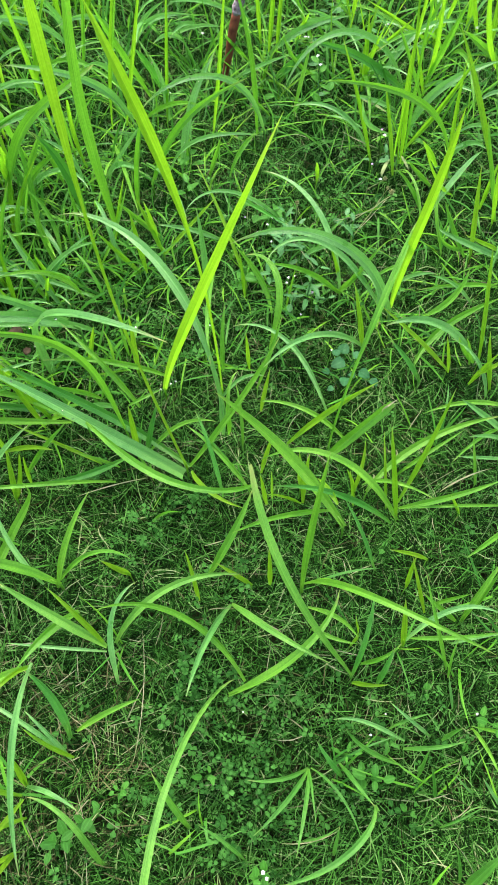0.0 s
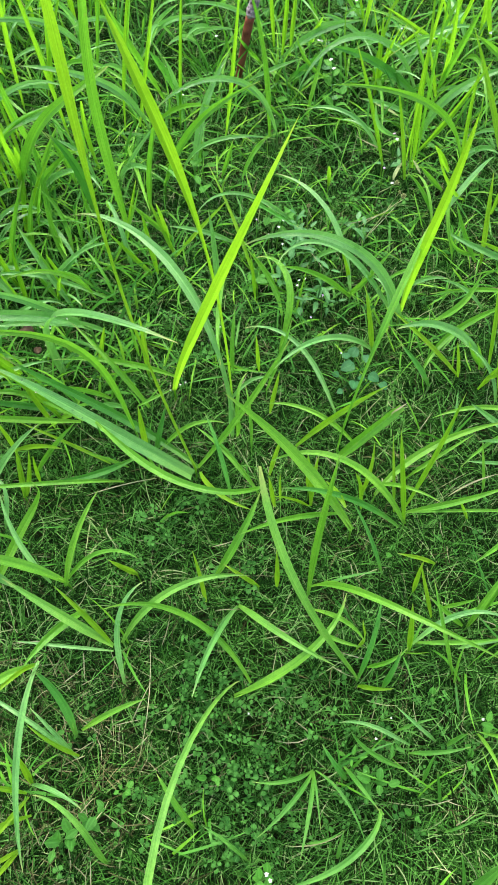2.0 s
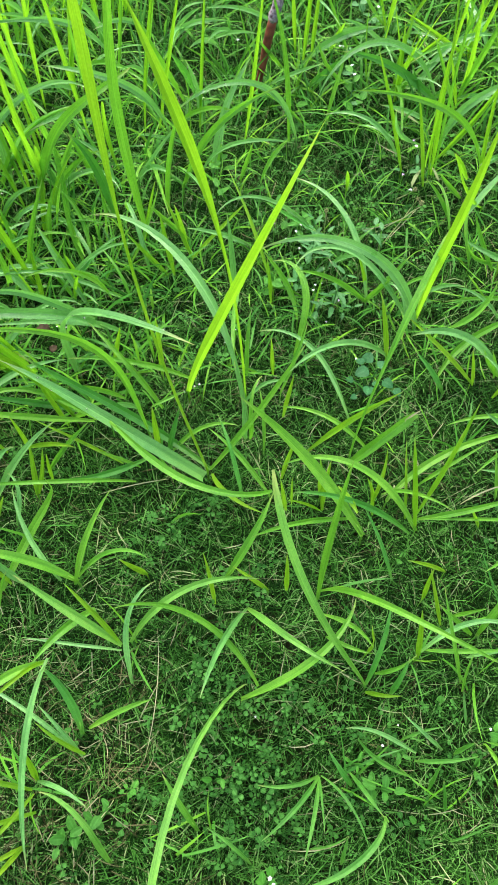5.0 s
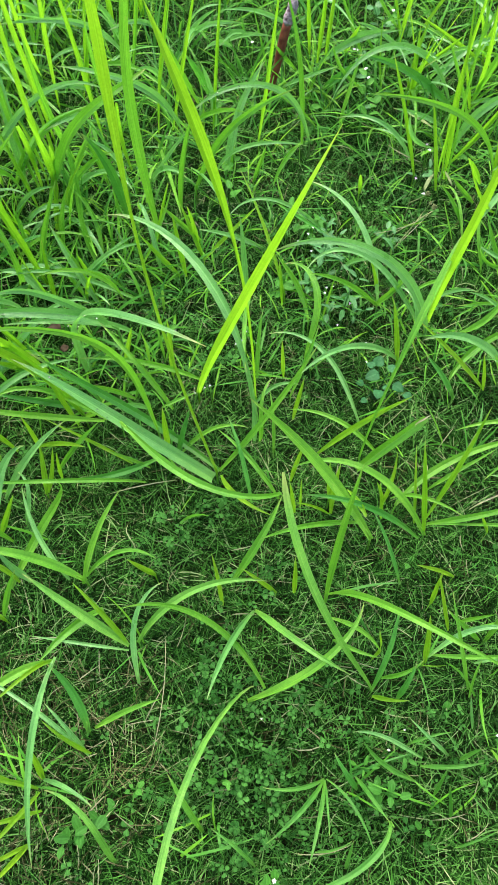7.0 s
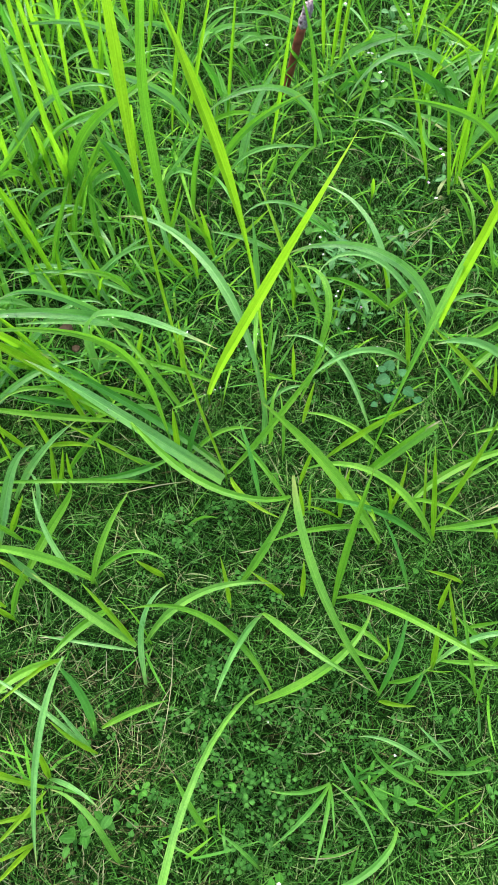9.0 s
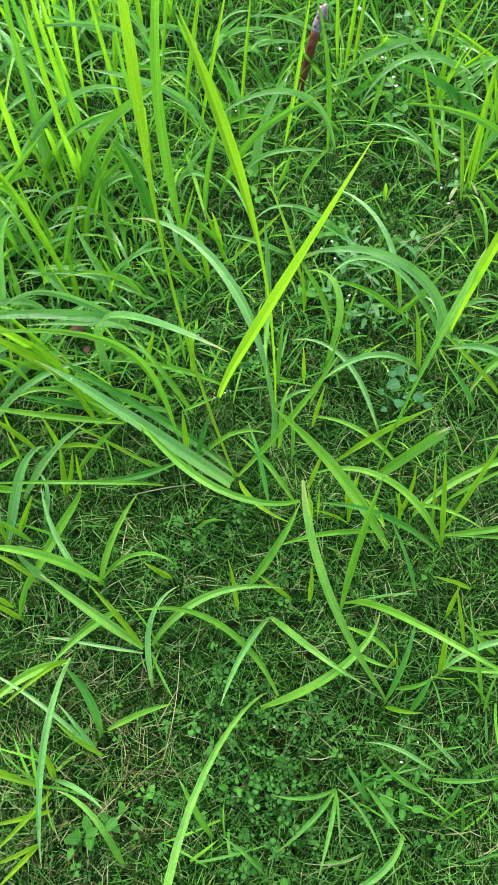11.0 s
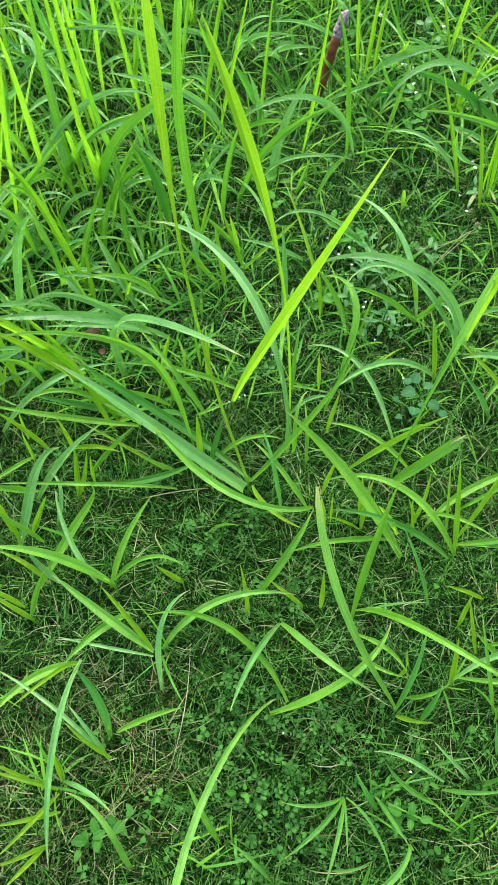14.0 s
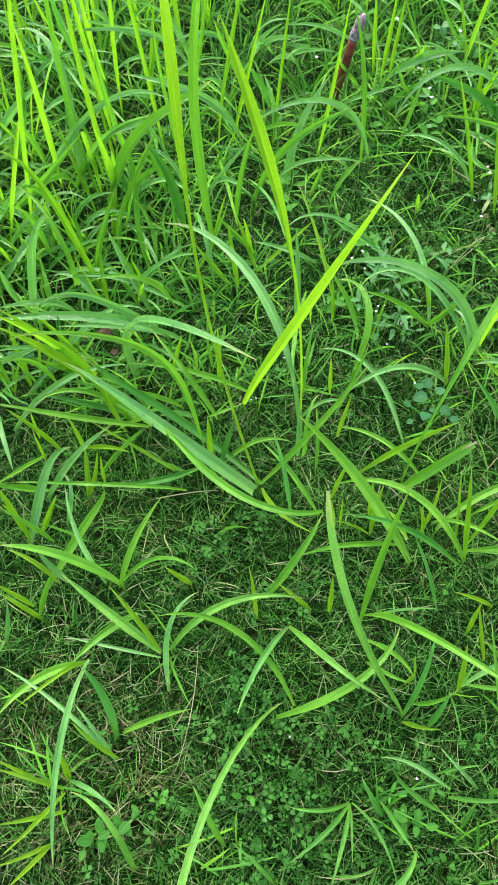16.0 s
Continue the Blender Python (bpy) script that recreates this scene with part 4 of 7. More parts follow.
blade(g, 0.1896, 0.1886, 0.01, 107.2, 38.3, 40.7, -23.8, 0.1007, 0.93, 0.0049, -6, GREEN)
g = tuft(0.229, 0.159, "arching green grass tuft with 3 blades in the lawn")
blade(g, 0.2258, 0.1533, 0.01, -21.3, 55.8, 35.8, 14.7, 0.1089, 1.00, 0.0043, 32, GREEN)
blade(g, 0.2355, 0.1794, 0.01, 89.3, 60.6, 58.3, 1.4, 0.0581, 1.06, 0.0043, -15, PALE_SHEEN)
blade(g, 0.2255, 0.1454, 0.01, -18.8, 75.3, 37.8, 55.3, 0.0561, 1.04, 0.0032, 4, GREEN)
g = tuft(0.187, 0.087, "low pale green grass tuft with 4 blades in the lawn")
blade(g, 0.1984, 0.0909, 0.01, -63.9, 58.4, 53.9, 20.8, 0.0624, 0.99, 0.0041, 14, PALE_SHEEN)
blade(g, 0.1725, 0.0890, 0.01, -63.7, 30.1, 11.7, -36.2, 0.0849, 2.38, 0.0046, 13, PALE_SHEEN)
blade(g, 0.1696, 0.0821, 0.01, 106.1, 61.3, 51.8, -27.3, 0.0675, 0.99, 0.0046, 3, MILD)
blade(g, 0.2085, 0.0868, 0.01, 46.3, 79.3, 10.8, 35.6, 0.0472, 0.98, 0.0045, 12, MILD)
g = tuft(0.085, 0.070, "low mid-green grass tuft with 7 blades in the lawn")
blade(g, 0.0757, 0.0716, 0.01, -122.1, 49.4, 45.0, 43.8, 0.0711, 1.03, 0.0045, 15, MILD)
blade(g, 0.0756, 0.0705, 0.01, -145.0, 45.5, 51.6, 21.6, 0.0874, 0.98, 0.0049, -1, MILD)
blade(g, 0.0762, 0.0704, 0.01, -168.0, 45.0, 40.9, 7.9, 0.0878, 1.03, 0.0044, -2, MILD)
blade(g, 0.0762, 0.0699, 0.01, 182.8, 62.8, 63.6, -4.1, 0.0618, 1.00, 0.0025, 4, MILD)
blade(g, 0.0779, 0.0711, 0.01, 125.0, 45.0, 53.3, 45.0, 0.0847, 0.86, 0.0030, -4, MILD)
blade(g, 0.1057, 0.0734, 0.01, 154.7, 60.9, 43.3, -8.1, 0.0634, 1.00, 0.0045, -3, MILD)
blade(g, 0.1070, 0.0613, 0.01, -54.7, 71.7, 64.1, 29.7, 0.0537, 1.00, 0.0056, -0, DEEP)
g = tuft(0.131, 0.034, "low short mid-green grass shoot growing in the lawn")
blade(g, 0.1312, 0.0338, 0.04, -188.9, 67.2, 84.7, 93.1, 0.1248, 0.41, 0.0060, 0, MILD)
g = tuft(0.246, 0.100, "low green grass tuft with 3 blades in the lawn")
blade(g, 0.2404, 0.0964, 0.01, 165.8, 53.8, 38.8, 8.6, 0.0609, 1.09, 0.0041, -24, GREEN)
blade(g, 0.2249, 0.1152, 0.01, -33.7, 68.4, 18.9, 25.7, 0.0518, 1.00, 0.0031, 18, PALE_SHEEN)
blade(g, 0.2721, 0.0885, 0.01, -86.0, 59.9, 40.1, 7.3, 0.0568, 1.01, 0.0041, 28, GREEN)
g = tuft(0.209, -0.034, "low mid-green grass tuft with 3 blades in the lawn")
blade(g, 0.2025, -0.0344, 0.01, -10.6, 62.9, 16.1, -5.4, 0.0545, 1.03, 0.0034, 2, MILD)
blade(g, 0.2086, -0.0379, 0.01, 38.6, 65.4, 22.1, 11.0, 0.0602, 1.00, 0.0108, 15, MILD)
blade(g, 0.2155, -0.0293, 0.01, -26.3, 77.6, 80.7, -12.6, 0.0536, 1.05, 0.0008, -2, STRAW)
g = tuft(-0.048, -0.203, "long arching pale green grass shoot growing in the lawn")
blade(g, -0.0477, -0.2027, 0.01, -24.4, 68.2, 142.7, 70.4, 0.5102, 1.05, 0.0072, -8, MID, full=True)
g = tuft(-0.119, 0.201, "arching green grass tuft with 4 blades in the lawn")
blade(g, -0.1115, 0.2035, 0.01, 38.4, 49.7, 45.6, 62.9, 0.1698, 0.94, 0.0081, -24, MID)
blade(g, -0.1205, 0.2006, 0.01, -63.8, 39.9, 20.0, 5.7, 0.1346, 0.96, 0.0102, 6, MID)
blade(g, -0.1217, 0.2025, 0.01, -45.5, 58.4, 41.4, -2.7, 0.0929, 1.01, 0.0059, 3, LIT_YOUNG)
blade(g, -0.1203, 0.1955, 0.01, -90.2, 38.1, 57.1, 13.4, 0.1073, 0.99, 0.0038, 9, PALE_SHEEN)
g = tuft(-0.108, 0.162, "low short pale green grass shoot growing in the lawn")
blade(g, -0.1079, 0.1619, 0.01, -9.6, 39.6, 39.2, 76.7, 0.1166, 2.21, 0.0065, -4, PALE_SHEEN)
g = tuft(-0.151, 0.240, "low short green grass shoot growing in the lawn")
blade(g, -0.1509, 0.2400, 0.01, -132.8, 36.5, 39.5, -14.2, 0.0889, 1.30, 0.0092, 19, GREEN)
g = tuft(-0.191, 0.181, "arching pale green grass tuft with 3 blades in the lawn")
blade(g, -0.1785, 0.1738, 0.08, -155.0, -3.4, 20.1, -34.6, 0.1853, 0.65, 0.0068, 8, PALE_SHEEN)
blade(g, -0.1983, 0.1854, 0.01, -112.6, 36.4, 34.6, -43.2, 0.1022, 1.19, 0.0096, 12, GREEN)
blade(g, -0.1972, 0.1845, 0.01, -153.0, 79.7, 107.4, 25.4, 0.1026, 1.33, 0.0047, 18, LIT_YOUNG)
g = tuft(-0.152, 0.104, "low pale green grass tuft with 5 blades in the lawn")
blade(g, -0.1545, 0.1147, 0.01, -9.2, 46.7, 16.8, -46.9, 0.0879, 1.08, 0.0088, -7, DEEP)
blade(g, -0.1489, 0.1195, 0.01, 68.9, 43.6, 31.4, 8.6, 0.0823, 1.08, 0.0062, -12, GREEN)
blade(g, -0.1559, 0.0983, 0.01, -38.5, 61.2, 52.6, -8.5, 0.0678, 1.00, 0.0046, -0, PALE_SHEEN)
blade(g, -0.1503, 0.0958, 0.01, -70.9, 62.8, 47.6, 20.3, 0.0651, 0.93, 0.0046, 5, LIT_YOUNG)
blade(g, -0.1525, 0.0939, 0.01, -48.5, 43.3, 63.2, -19.7, 0.1557, 1.15, 0.0047, 6, PALE_SHEEN)
g = tuft(-0.200, 0.065, "low yellow-green grass tuft with 6 blades in the lawn")
blade(g, -0.1947, 0.0736, 0.01, 1.1, 72.2, 9.7, -16.3, 0.0547, 1.00, 0.0065, -28, LIT_YOUNG)
blade(g, -0.1948, 0.0729, 0.01, 102.0, 50.6, 49.4, 25.0, 0.0708, 1.08, 0.0050, 8, PALE_SHEEN)
blade(g, -0.1986, 0.0651, 0.01, -77.7, 58.1, 52.3, -3.8, 0.0725, 0.99, 0.0050, -0, LIT_YOUNG)
blade(g, -0.2197, 0.0688, 0.01, -66.0, 71.7, 43.3, -4.2, 0.0620, 1.00, 0.0045, 0, LIT_YOUNG)
blade(g, -0.1928, 0.0458, 0.01, -113.3, 58.1, 48.1, 11.1, 0.0695, 0.99, 0.0049, 5, LIT_YOUNG)
blade(g, -0.1968, 0.0618, 0.01, -154.6, 49.9, 31.2, 13.4, 0.0826, 0.99, 0.0049, 12, LIT_YOUNG)
g = tuft(-0.120, 0.002, "arching green grass shoot growing in the lawn")
blade(g, -0.1195, 0.0020, 0.01, -13.2, 79.9, 131.3, -69.2, 0.1335, 1.70, 0.0061, -13, MID)
g = tuft(-0.202, 0.017, "low yellow-green grass tuft with 2 blades in the lawn")
blade(g, -0.2015, 0.0180, 0.01, -132.8, 61.6, 34.2, 23.6, 0.0594, 0.95, 0.0043, 9, LIT_YOUNG)
blade(g, -0.2021, 0.0156, 0.01, -153.4, 62.2, 23.2, 6.6, 0.0629, 1.01, 0.0048, 10, LIT_YOUNG)
g = tuft(-0.040, 0.027, "low short green grass shoot growing in the lawn")
blade(g, -0.0402, 0.0269, 0.01, -36.6, 58.8, 50.8, 5.1, 0.0697, 1.01, 0.0065, 10, GREEN)
g = tuft(0.009, -0.002, "low short mid-green grass shoot growing in the lawn")
blade(g, 0.0086, -0.0021, 0.01, -43.3, 64.7, 71.0, -16.7, 0.0633, 1.04, 0.0038, 0, MILD)
g = tuft(-0.176, 0.271, "arching green grass tuft with 4 blades in the lawn")
blade(g, -0.1707, 0.2699, 0.01, -70.1, 41.9, 31.0, -27.3, 0.1427, 1.17, 0.0115, -6, GREEN)
blade(g, -0.1740, 0.2670, 0.01, 20.5, 56.7, 33.2, 18.9, 0.1197, 1.04, 0.0072, -23, GREEN)
blade(g, -0.1714, 0.2755, 0.01, 53.5, 47.2, 44.1, 75.8, 0.1033, 1.31, 0.0057, -8, GREEN)
blade(g, -0.1894, 0.2716, 0.01, -48.7, 38.9, 18.8, 36.3, 0.1154, 0.95, 0.0064, 2, PALE_SHEEN)
g = tuft(-0.096, 0.276, "low short yellow-green grass shoot growing in the lawn")
blade(g, -0.0962, 0.2761, 0.01, -94.4, 70.2, 28.9, 25.5, 0.0481, 1.00, 0.0062, 19, LIT_YOUNG)
g = tuft(-0.249, 0.255, "arching yellow-green grass tuft with 5 blades in the lawn")
blade(g, -0.2523, 0.2625, 0.01, 28.7, 24.0, -89.5, 92.0, 0.1681, 2.66, 0.0099, -24, GREEN)
blade(g, -0.2634, 0.2408, 0.01, -78.5, 70.4, 14.3, -0.4, 0.0621, 1.01, 0.0056, 9, LIT_YOUNG)
blade(g, -0.2552, 0.2321, 0.01, 34.0, 62.8, 6.9, 13.8, 0.0764, 1.07, 0.0066, -38, GREEN)
blade(g, -0.2430, 0.2693, 0.01, -54.2, 59.7, 51.0, -24.1, 0.0679, 1.05, 0.0060, -9, LIT_YOUNG)
blade(g, -0.2305, 0.2702, 0.01, -72.0, 65.9, 20.0, 28.4, 0.0589, 0.96, 0.0080, 12, PALE_SHEEN)
g = tuft(-0.277, 0.317, "arching yellow-green grass tuft with 5 blades in the lawn")
blade(g, -0.2824, 0.3091, 0.01, 15.6, 41.7, 4.6, 105.7, 0.1407, 4.48, 0.0117, -31, PALE_SHEEN)
blade(g, -0.2714, 0.3240, 0.01, 60.3, 63.9, 3.8, -9.9, 0.0744, 1.00, 0.0071, -36, LIT_YOUNG)
blade(g, -0.2942, 0.3274, 0.01, -16.9, 71.6, 8.2, -35.7, 0.0746, 0.99, 0.0071, 4, LIT_YOUNG)
blade(g, -0.2563, 0.3160, 0.01, -86.5, 75.1, 26.9, 8.7, 0.0860, 1.01, 0.0058, 25, GREEN)
blade(g, -0.2802, 0.3092, 0.01, -13.8, 52.3, -24.3, -68.7, 0.0718, 1.06, 0.0060, -14, LIT_YOUNG)
g = tuft(-0.275, 0.374, "arching green grass tuft with 3 blades in the lawn")
blade(g, -0.2724, 0.3673, 0.01, 56.5, 58.9, 17.4, 23.5, 0.1535, 1.14, 0.0089, -20, PALE_SHEEN)
blade(g, -0.2716, 0.3783, 0.01, -128.0, 46.1, -0.2, 34.7, 0.0727, 0.91, 0.0061, 21, GREEN)
blade(g, -0.2801, 0.3777, 0.01, -123.0, 58.3, 22.3, 15.1, 0.0659, 1.00, 0.0085, 29, GREEN)
g = tuft(-0.077, 0.390, "low short dry straw-coloured grass shoot growing in the lawn")
blade(g, -0.0766, 0.3904, 0.01, -112.2, 30.7, 22.6, -1.2, 0.0890, 1.07, 0.0013, 34, STRAW)
g = tuft(-0.314, 0.450, "arching pale green grass tuft with 2 blades in the lawn")
blade(g, -0.3309, 0.4540, 0.01, 48.7, 48.3, 61.0, 30.0, 0.1736, 1.13, 0.0082, -43, PALE_SHEEN)
blade(g, -0.2978, 0.4460, 0.01, 13.1, 86.7, 5.9, -0.1, 0.0566, 1.00, 0.0038, -45, LIT_YOUNG)
g = tuft(-0.250, 0.432, "arching yellow-green grass tuft with 3 blades in the lawn")
blade(g, -0.2410, 0.4324, 0.01, -40.4, 101.5, 36.5, -11.4, 0.0746, 1.04, 0.0055, 17, LIT_YOUNG)
blade(g, -0.2429, 0.4358, 0.01, 106.6, 42.5, 12.4, 15.4, 0.0946, 1.07, 0.0061, -28, LIT_YOUNG)
blade(g, -0.2665, 0.4292, 0.01, -78.0, 70.6, 30.4, 2.6, 0.0926, 1.02, 0.0061, 21, LIT_YOUNG)
g = tuft(-0.219, 0.386, "arching yellow-green grass tuft with 4 blades in the lawn")
blade(g, -0.2262, 0.3738, 0.01, 8.6, 63.7, 15.9, -15.8, 0.0666, 0.99, 0.0067, -15, LIT_YOUNG)
blade(g, -0.2246, 0.3754, 0.01, 42.4, 59.4, -2.0, -32.9, 0.0653, 1.03, 0.0055, -21, LIT_YOUNG)
blade(g, -0.2167, 0.4021, 0.01, 62.6, 57.0, 24.4, -1.0, 0.0938, 1.03, 0.0062, -53, GREEN)
blade(g, -0.2097, 0.3916, 0.01, 10.2, 84.9, 13.5, 4.0, 0.0515, 1.01, 0.0043, -37, LIT_YOUNG)
g = tuft(-0.093, 0.548, "arching yellow-green grass tuft with 2 blades in the lawn")
blade(g, -0.0874, 0.5347, 0.01, 5.9, 76.0, 8.7, -17.1, 0.0846, 0.99, 0.0071, 2, LIT_YOUNG)
blade(g, -0.0993, 0.5612, 0.01, -26.2, 81.2, 32.1, 13.6, 0.0530, 1.00, 0.0040, 6, GREEN)
g = tuft(0.045, 0.363, "low yellow-green grass tuft with 5 blades in the lawn")
blade(g, 0.0399, 0.3653, 0.01, -40.5, 40.4, 48.4, -6.3, 0.1104, 1.17, 0.0060, 14, GREEN)
blade(g, 0.0086, 0.3604, 0.01, -11.1, 47.7, 41.9, -10.6, 0.1067, 1.01, 0.0054, -1, DEEP)
blade(g, 0.0569, 0.3477, 0.01, -36.5, 78.8, 4.9, 9.6, 0.0580, 1.00, 0.0053, 18, LIT_YOUNG)
blade(g, 0.0637, 0.3550, 0.01, -13.1, 83.7, 14.0, 15.8, 0.0510, 1.00, 0.0030, -8, LIT_YOUNG)
blade(g, 0.0536, 0.3873, 0.01, 31.5, 71.3, 16.5, 4.1, 0.0620, 1.02, 0.0054, -13, LIT_YOUNG)
g = tuft(-0.090, 0.694, "arching yellow-green grass tuft with 3 blades in the lawn")
blade(g, -0.0843, 0.6936, 0.01, -81.9, 53.1, 1.4, 15.4, 0.0831, 0.99, 0.0063, 30, YOUNG)
blade(g, -0.1091, 0.6961, 0.01, -18.7, 75.8, 156.6, -6.6, 0.1382, 1.76, 0.0065, -4, PALE_SHEEN)
blade(g, -0.0760, 0.6912, 0.01, -30.6, 77.7, 12.6, 11.5, 0.0954, 1.00, 0.0070, 7, YOUNG)
g = tuft(-0.165, 0.794, "arching green grass tuft with 2 blades in the lawn")
blade(g, -0.1704, 0.7918, 0.01, -26.5, 88.1, 20.6, 5.3, 0.0558, 1.00, 0.0051, 15, GREEN)
blade(g, -0.1598, 0.7966, 0.01, -45.3, 81.4, 29.0, -53.2, 0.1451, 1.68, 0.0137, 44, DEEP)
g = tuft(-0.055, 0.726, "arching yellow-green grass tuft with 3 blades in the lawn")
blade(g, -0.0522, 0.7197, 0.01, -44.9, 65.9, 20.0, 10.8, 0.0861, 1.00, 0.0063, 29, YOUNG)
blade(g, -0.0521, 0.7216, 0.01, 70.7, 45.5, 13.8, -11.4, 0.1059, 1.00, 0.0057, -31, YOUNG)
blade(g, -0.0600, 0.7360, 0.01, -137.3, 86.1, 8.9, 2.6, 0.0948, 1.03, 0.0063, -53, YOUNG)
g = tuft(0.053, 0.651, "arching yellow-green grass tuft with 2 blades in the lawn")
blade(g, 0.0554, 0.6592, 0.01, -21.7, 48.2, 31.3, -3.4, 0.1754, 0.96, 0.0048, 14, YOUNG)
blade(g, 0.0512, 0.6423, 0.01, -15.9, 80.7, 18.1, 2.7, 0.0677, 1.01, 0.0048, 5, YOUNG)
g = tuft(0.028, 0.741, "low short pale green grass shoot growing in the lawn")
blade(g, 0.0276, 0.7408, 0.01, -102.0, 44.1, 22.8, -0.6, 0.1036, 1.05, 0.0072, 37, PALE_SHEEN)
g = tuft(0.010, 0.635, "arching pale green grass tuft with 2 blades in the lawn")
blade(g, 0.0048, 0.6303, 0.01, -5.8, 83.9, 11.5, -15.0, 0.1500, 1.04, 0.0084, 9, PALE_SHEEN)
blade(g, 0.0143, 0.6399, 0.07, -167.6, 10.7, 7.6, -18.8, 0.1567, 1.20, 0.0057, -6, GREEN)
g = tuft(0.118, 0.755, "arching pale green grass tuft with 2 blades in the lawn")
blade(g, 0.1230, 0.7598, 0.01, -94.2, 50.2, 58.1, -60.2, 0.2032, 2.28, 0.0055, 50, PALE_SHEEN)
blade(g, 0.1134, 0.7496, 0.01, 161.6, 23.7, 31.1, -7.0, 0.0912, 1.05, 0.0012, -19, STRAW)
g = tuft(-0.228, 0.662, "arching pale green grass shoot growing in the lawn")
blade(g, -0.2278, 0.6616, 0.01, 93.7, 58.7, 35.2, 29.8, 0.1868, 1.81, 0.0059, -53, PALE_SHEEN)
g = tuft(-0.200, 0.701, "arching yellow-green grass tuft with 2 blades in the lawn")
blade(g, -0.2002, 0.6864, 0.01, -106.8, 74.9, -6.8, 0.6, 0.0590, 1.01, 0.0058, 49, YOUNG)
blade(g, -0.1989, 0.7163, 0.01, -34.7, 59.3, -14.3, 32.4, 0.1002, 0.99, 0.0079, -5, GREEN)
g = tuft(0.055, 0.501, "arching yellow-green grass tuft with 3 blades in the lawn")
blade(g, 0.0570, 0.5018, 0.01, 38.4, 52.8, 9.0, -13.9, 0.0967, 0.97, 0.0051, -11, GREEN)
blade(g, 0.0595, 0.4697, 0.01, 28.5, 75.0, 23.2, -5.8, 0.0613, 1.00, 0.0057, -4, LIT_YOUNG)
blade(g, 0.0495, 0.5306, 0.01, -23.7, 83.1, 4.6, 8.3, 0.0649, 1.00, 0.0052, 9, LIT_YOUNG)
g = tuft(-0.134, 0.798, "low short green grass shoot growing in the lawn")
blade(g, -0.1338, 0.7982, 0.01, -127.0, 72.2, 15.6, -89.2, 0.0662, 1.09, 0.0052, -59, GREEN)
g = tuft(-0.221, 0.772, "arching green grass tuft with 2 blades in the lawn")
blade(g, -0.2180, 0.7775, 0.01, 164.4, 28.1, 3.1, -6.8, 0.1136, 1.05, 0.0050, 6, GREEN)
blade(g, -0.2236, 0.7666, 0.01, 8.2, 58.4, -10.5, -23.9, 0.1345, 0.96, 0.0085, -24, GREEN)
g = tuft(-0.315, 0.732, "arching green grass tuft with 4 blades in the lawn")
blade(g, -0.3064, 0.7205, 0.01, -16.5, 178.6, 209.0, -38.3, 0.2775, 1.11, 0.0074, 13, GREEN)
blade(g, -0.3364, 0.7288, 0.01, 160.8, 79.9, 26.5, 36.5, 0.1846, 1.16, 0.0083, -28, GREEN)
blade(g, -0.3252, 0.7453, 0.01, 181.5, 80.3, 3.6, -26.9, 0.1179, 1.01, 0.0071, -13, YOUNG)
blade(g, -0.2910, 0.7316, 0.01, -4.1, 83.0, 25.3, -27.5, 0.0719, 1.01, 0.0058, -13, GREEN)
g = tuft(-0.426, 0.903, "arching deep green grass shoot growing in the lawn")
blade(g, -0.4256, 0.9027, 0.01, 97.3, 64.0, -7.4, 58.9, 0.2071, 1.14, 0.0121, 47, DEEP)
g = tuft(-0.379, 0.905, "arching green grass shoot growing in the lawn")
blade(g, -0.3785, 0.9047, 0.01, 160.3, 63.1, 11.8, 19.7, 0.2046, 1.03, 0.0088, -23, GREEN)
g = tuft(-0.246, 0.912, "tall upright green grass shoot growing in the lawn")
blade(g, -0.2464, 0.9119, 0.01, 187.3, 64.2, -6.7, -25.9, 0.3167, 1.05, 0.0083, -2, GREEN)
g = tuft(-0.170, 0.903, "tall yellow-green grass tuft with 2 blades in the lawn")
blade(g, -0.1791, 0.9151, 0.01, -132.0, 87.5, 16.9, -72.6, 0.2623, 1.09, 0.0067, -13, GREEN)
blade(g, -0.1613, 0.8917, 0.01, -216.5, 124.0, 91.8, 28.5, 0.1462, 1.22, 0.0066, 24, YOUNG)
g = tuft(-0.359, 1.144, "tall upright deep green grass shoot growing in the lawn")
blade(g, -0.3589, 1.1438, 0.01, 178.7, 48.1, -9.2, -20.6, 0.3675, 1.02, 0.0083, -10, DEEP)
g = tuft(-0.316, 0.801, "arching pale green grass tuft with 3 blades in the lawn")
blade(g, -0.3252, 0.7981, 0.01, -158.9, 69.3, 51.3, -15.7, 0.1594, 3.40, 0.0072, -70, GREEN)
blade(g, -0.3032, 0.7961, 0.01, 63.6, 36.7, 69.9, 67.7, 0.0788, 1.35, 0.0078, -36, PALE_SHEEN)
blade(g, -0.3202, 0.8096, 0.01, 102.7, 59.7, 40.4, 10.4, 0.1052, 1.33, 0.0067, -63, PALE_SHEEN)
g = tuft(-0.361, 0.644, "arching pale green grass shoot growing in the lawn")
blade(g, -0.3613, 0.6436, 0.01, 177.6, 75.9, 9.3, -30.6, 0.1207, 1.01, 0.0087, -24, PALE_SHEEN)
g = tuft(-0.143, 0.654, "arching pale green grass shoot growing in the lawn")
blade(g, -0.1431, 0.6543, 0.01, -85.2, 36.1, 39.3, -35.8, 0.1788, 1.90, 0.0062, 35, PALE_SHEEN)
g = tuft(-0.283, 0.633, "arching pale green grass shoot growing in the lawn")
blade(g, -0.2834, 0.6335, 0.01, -149.2, 72.5, 60.1, 22.3, 0.1450, 1.13, 0.0088, 49, PALE_SHEEN)
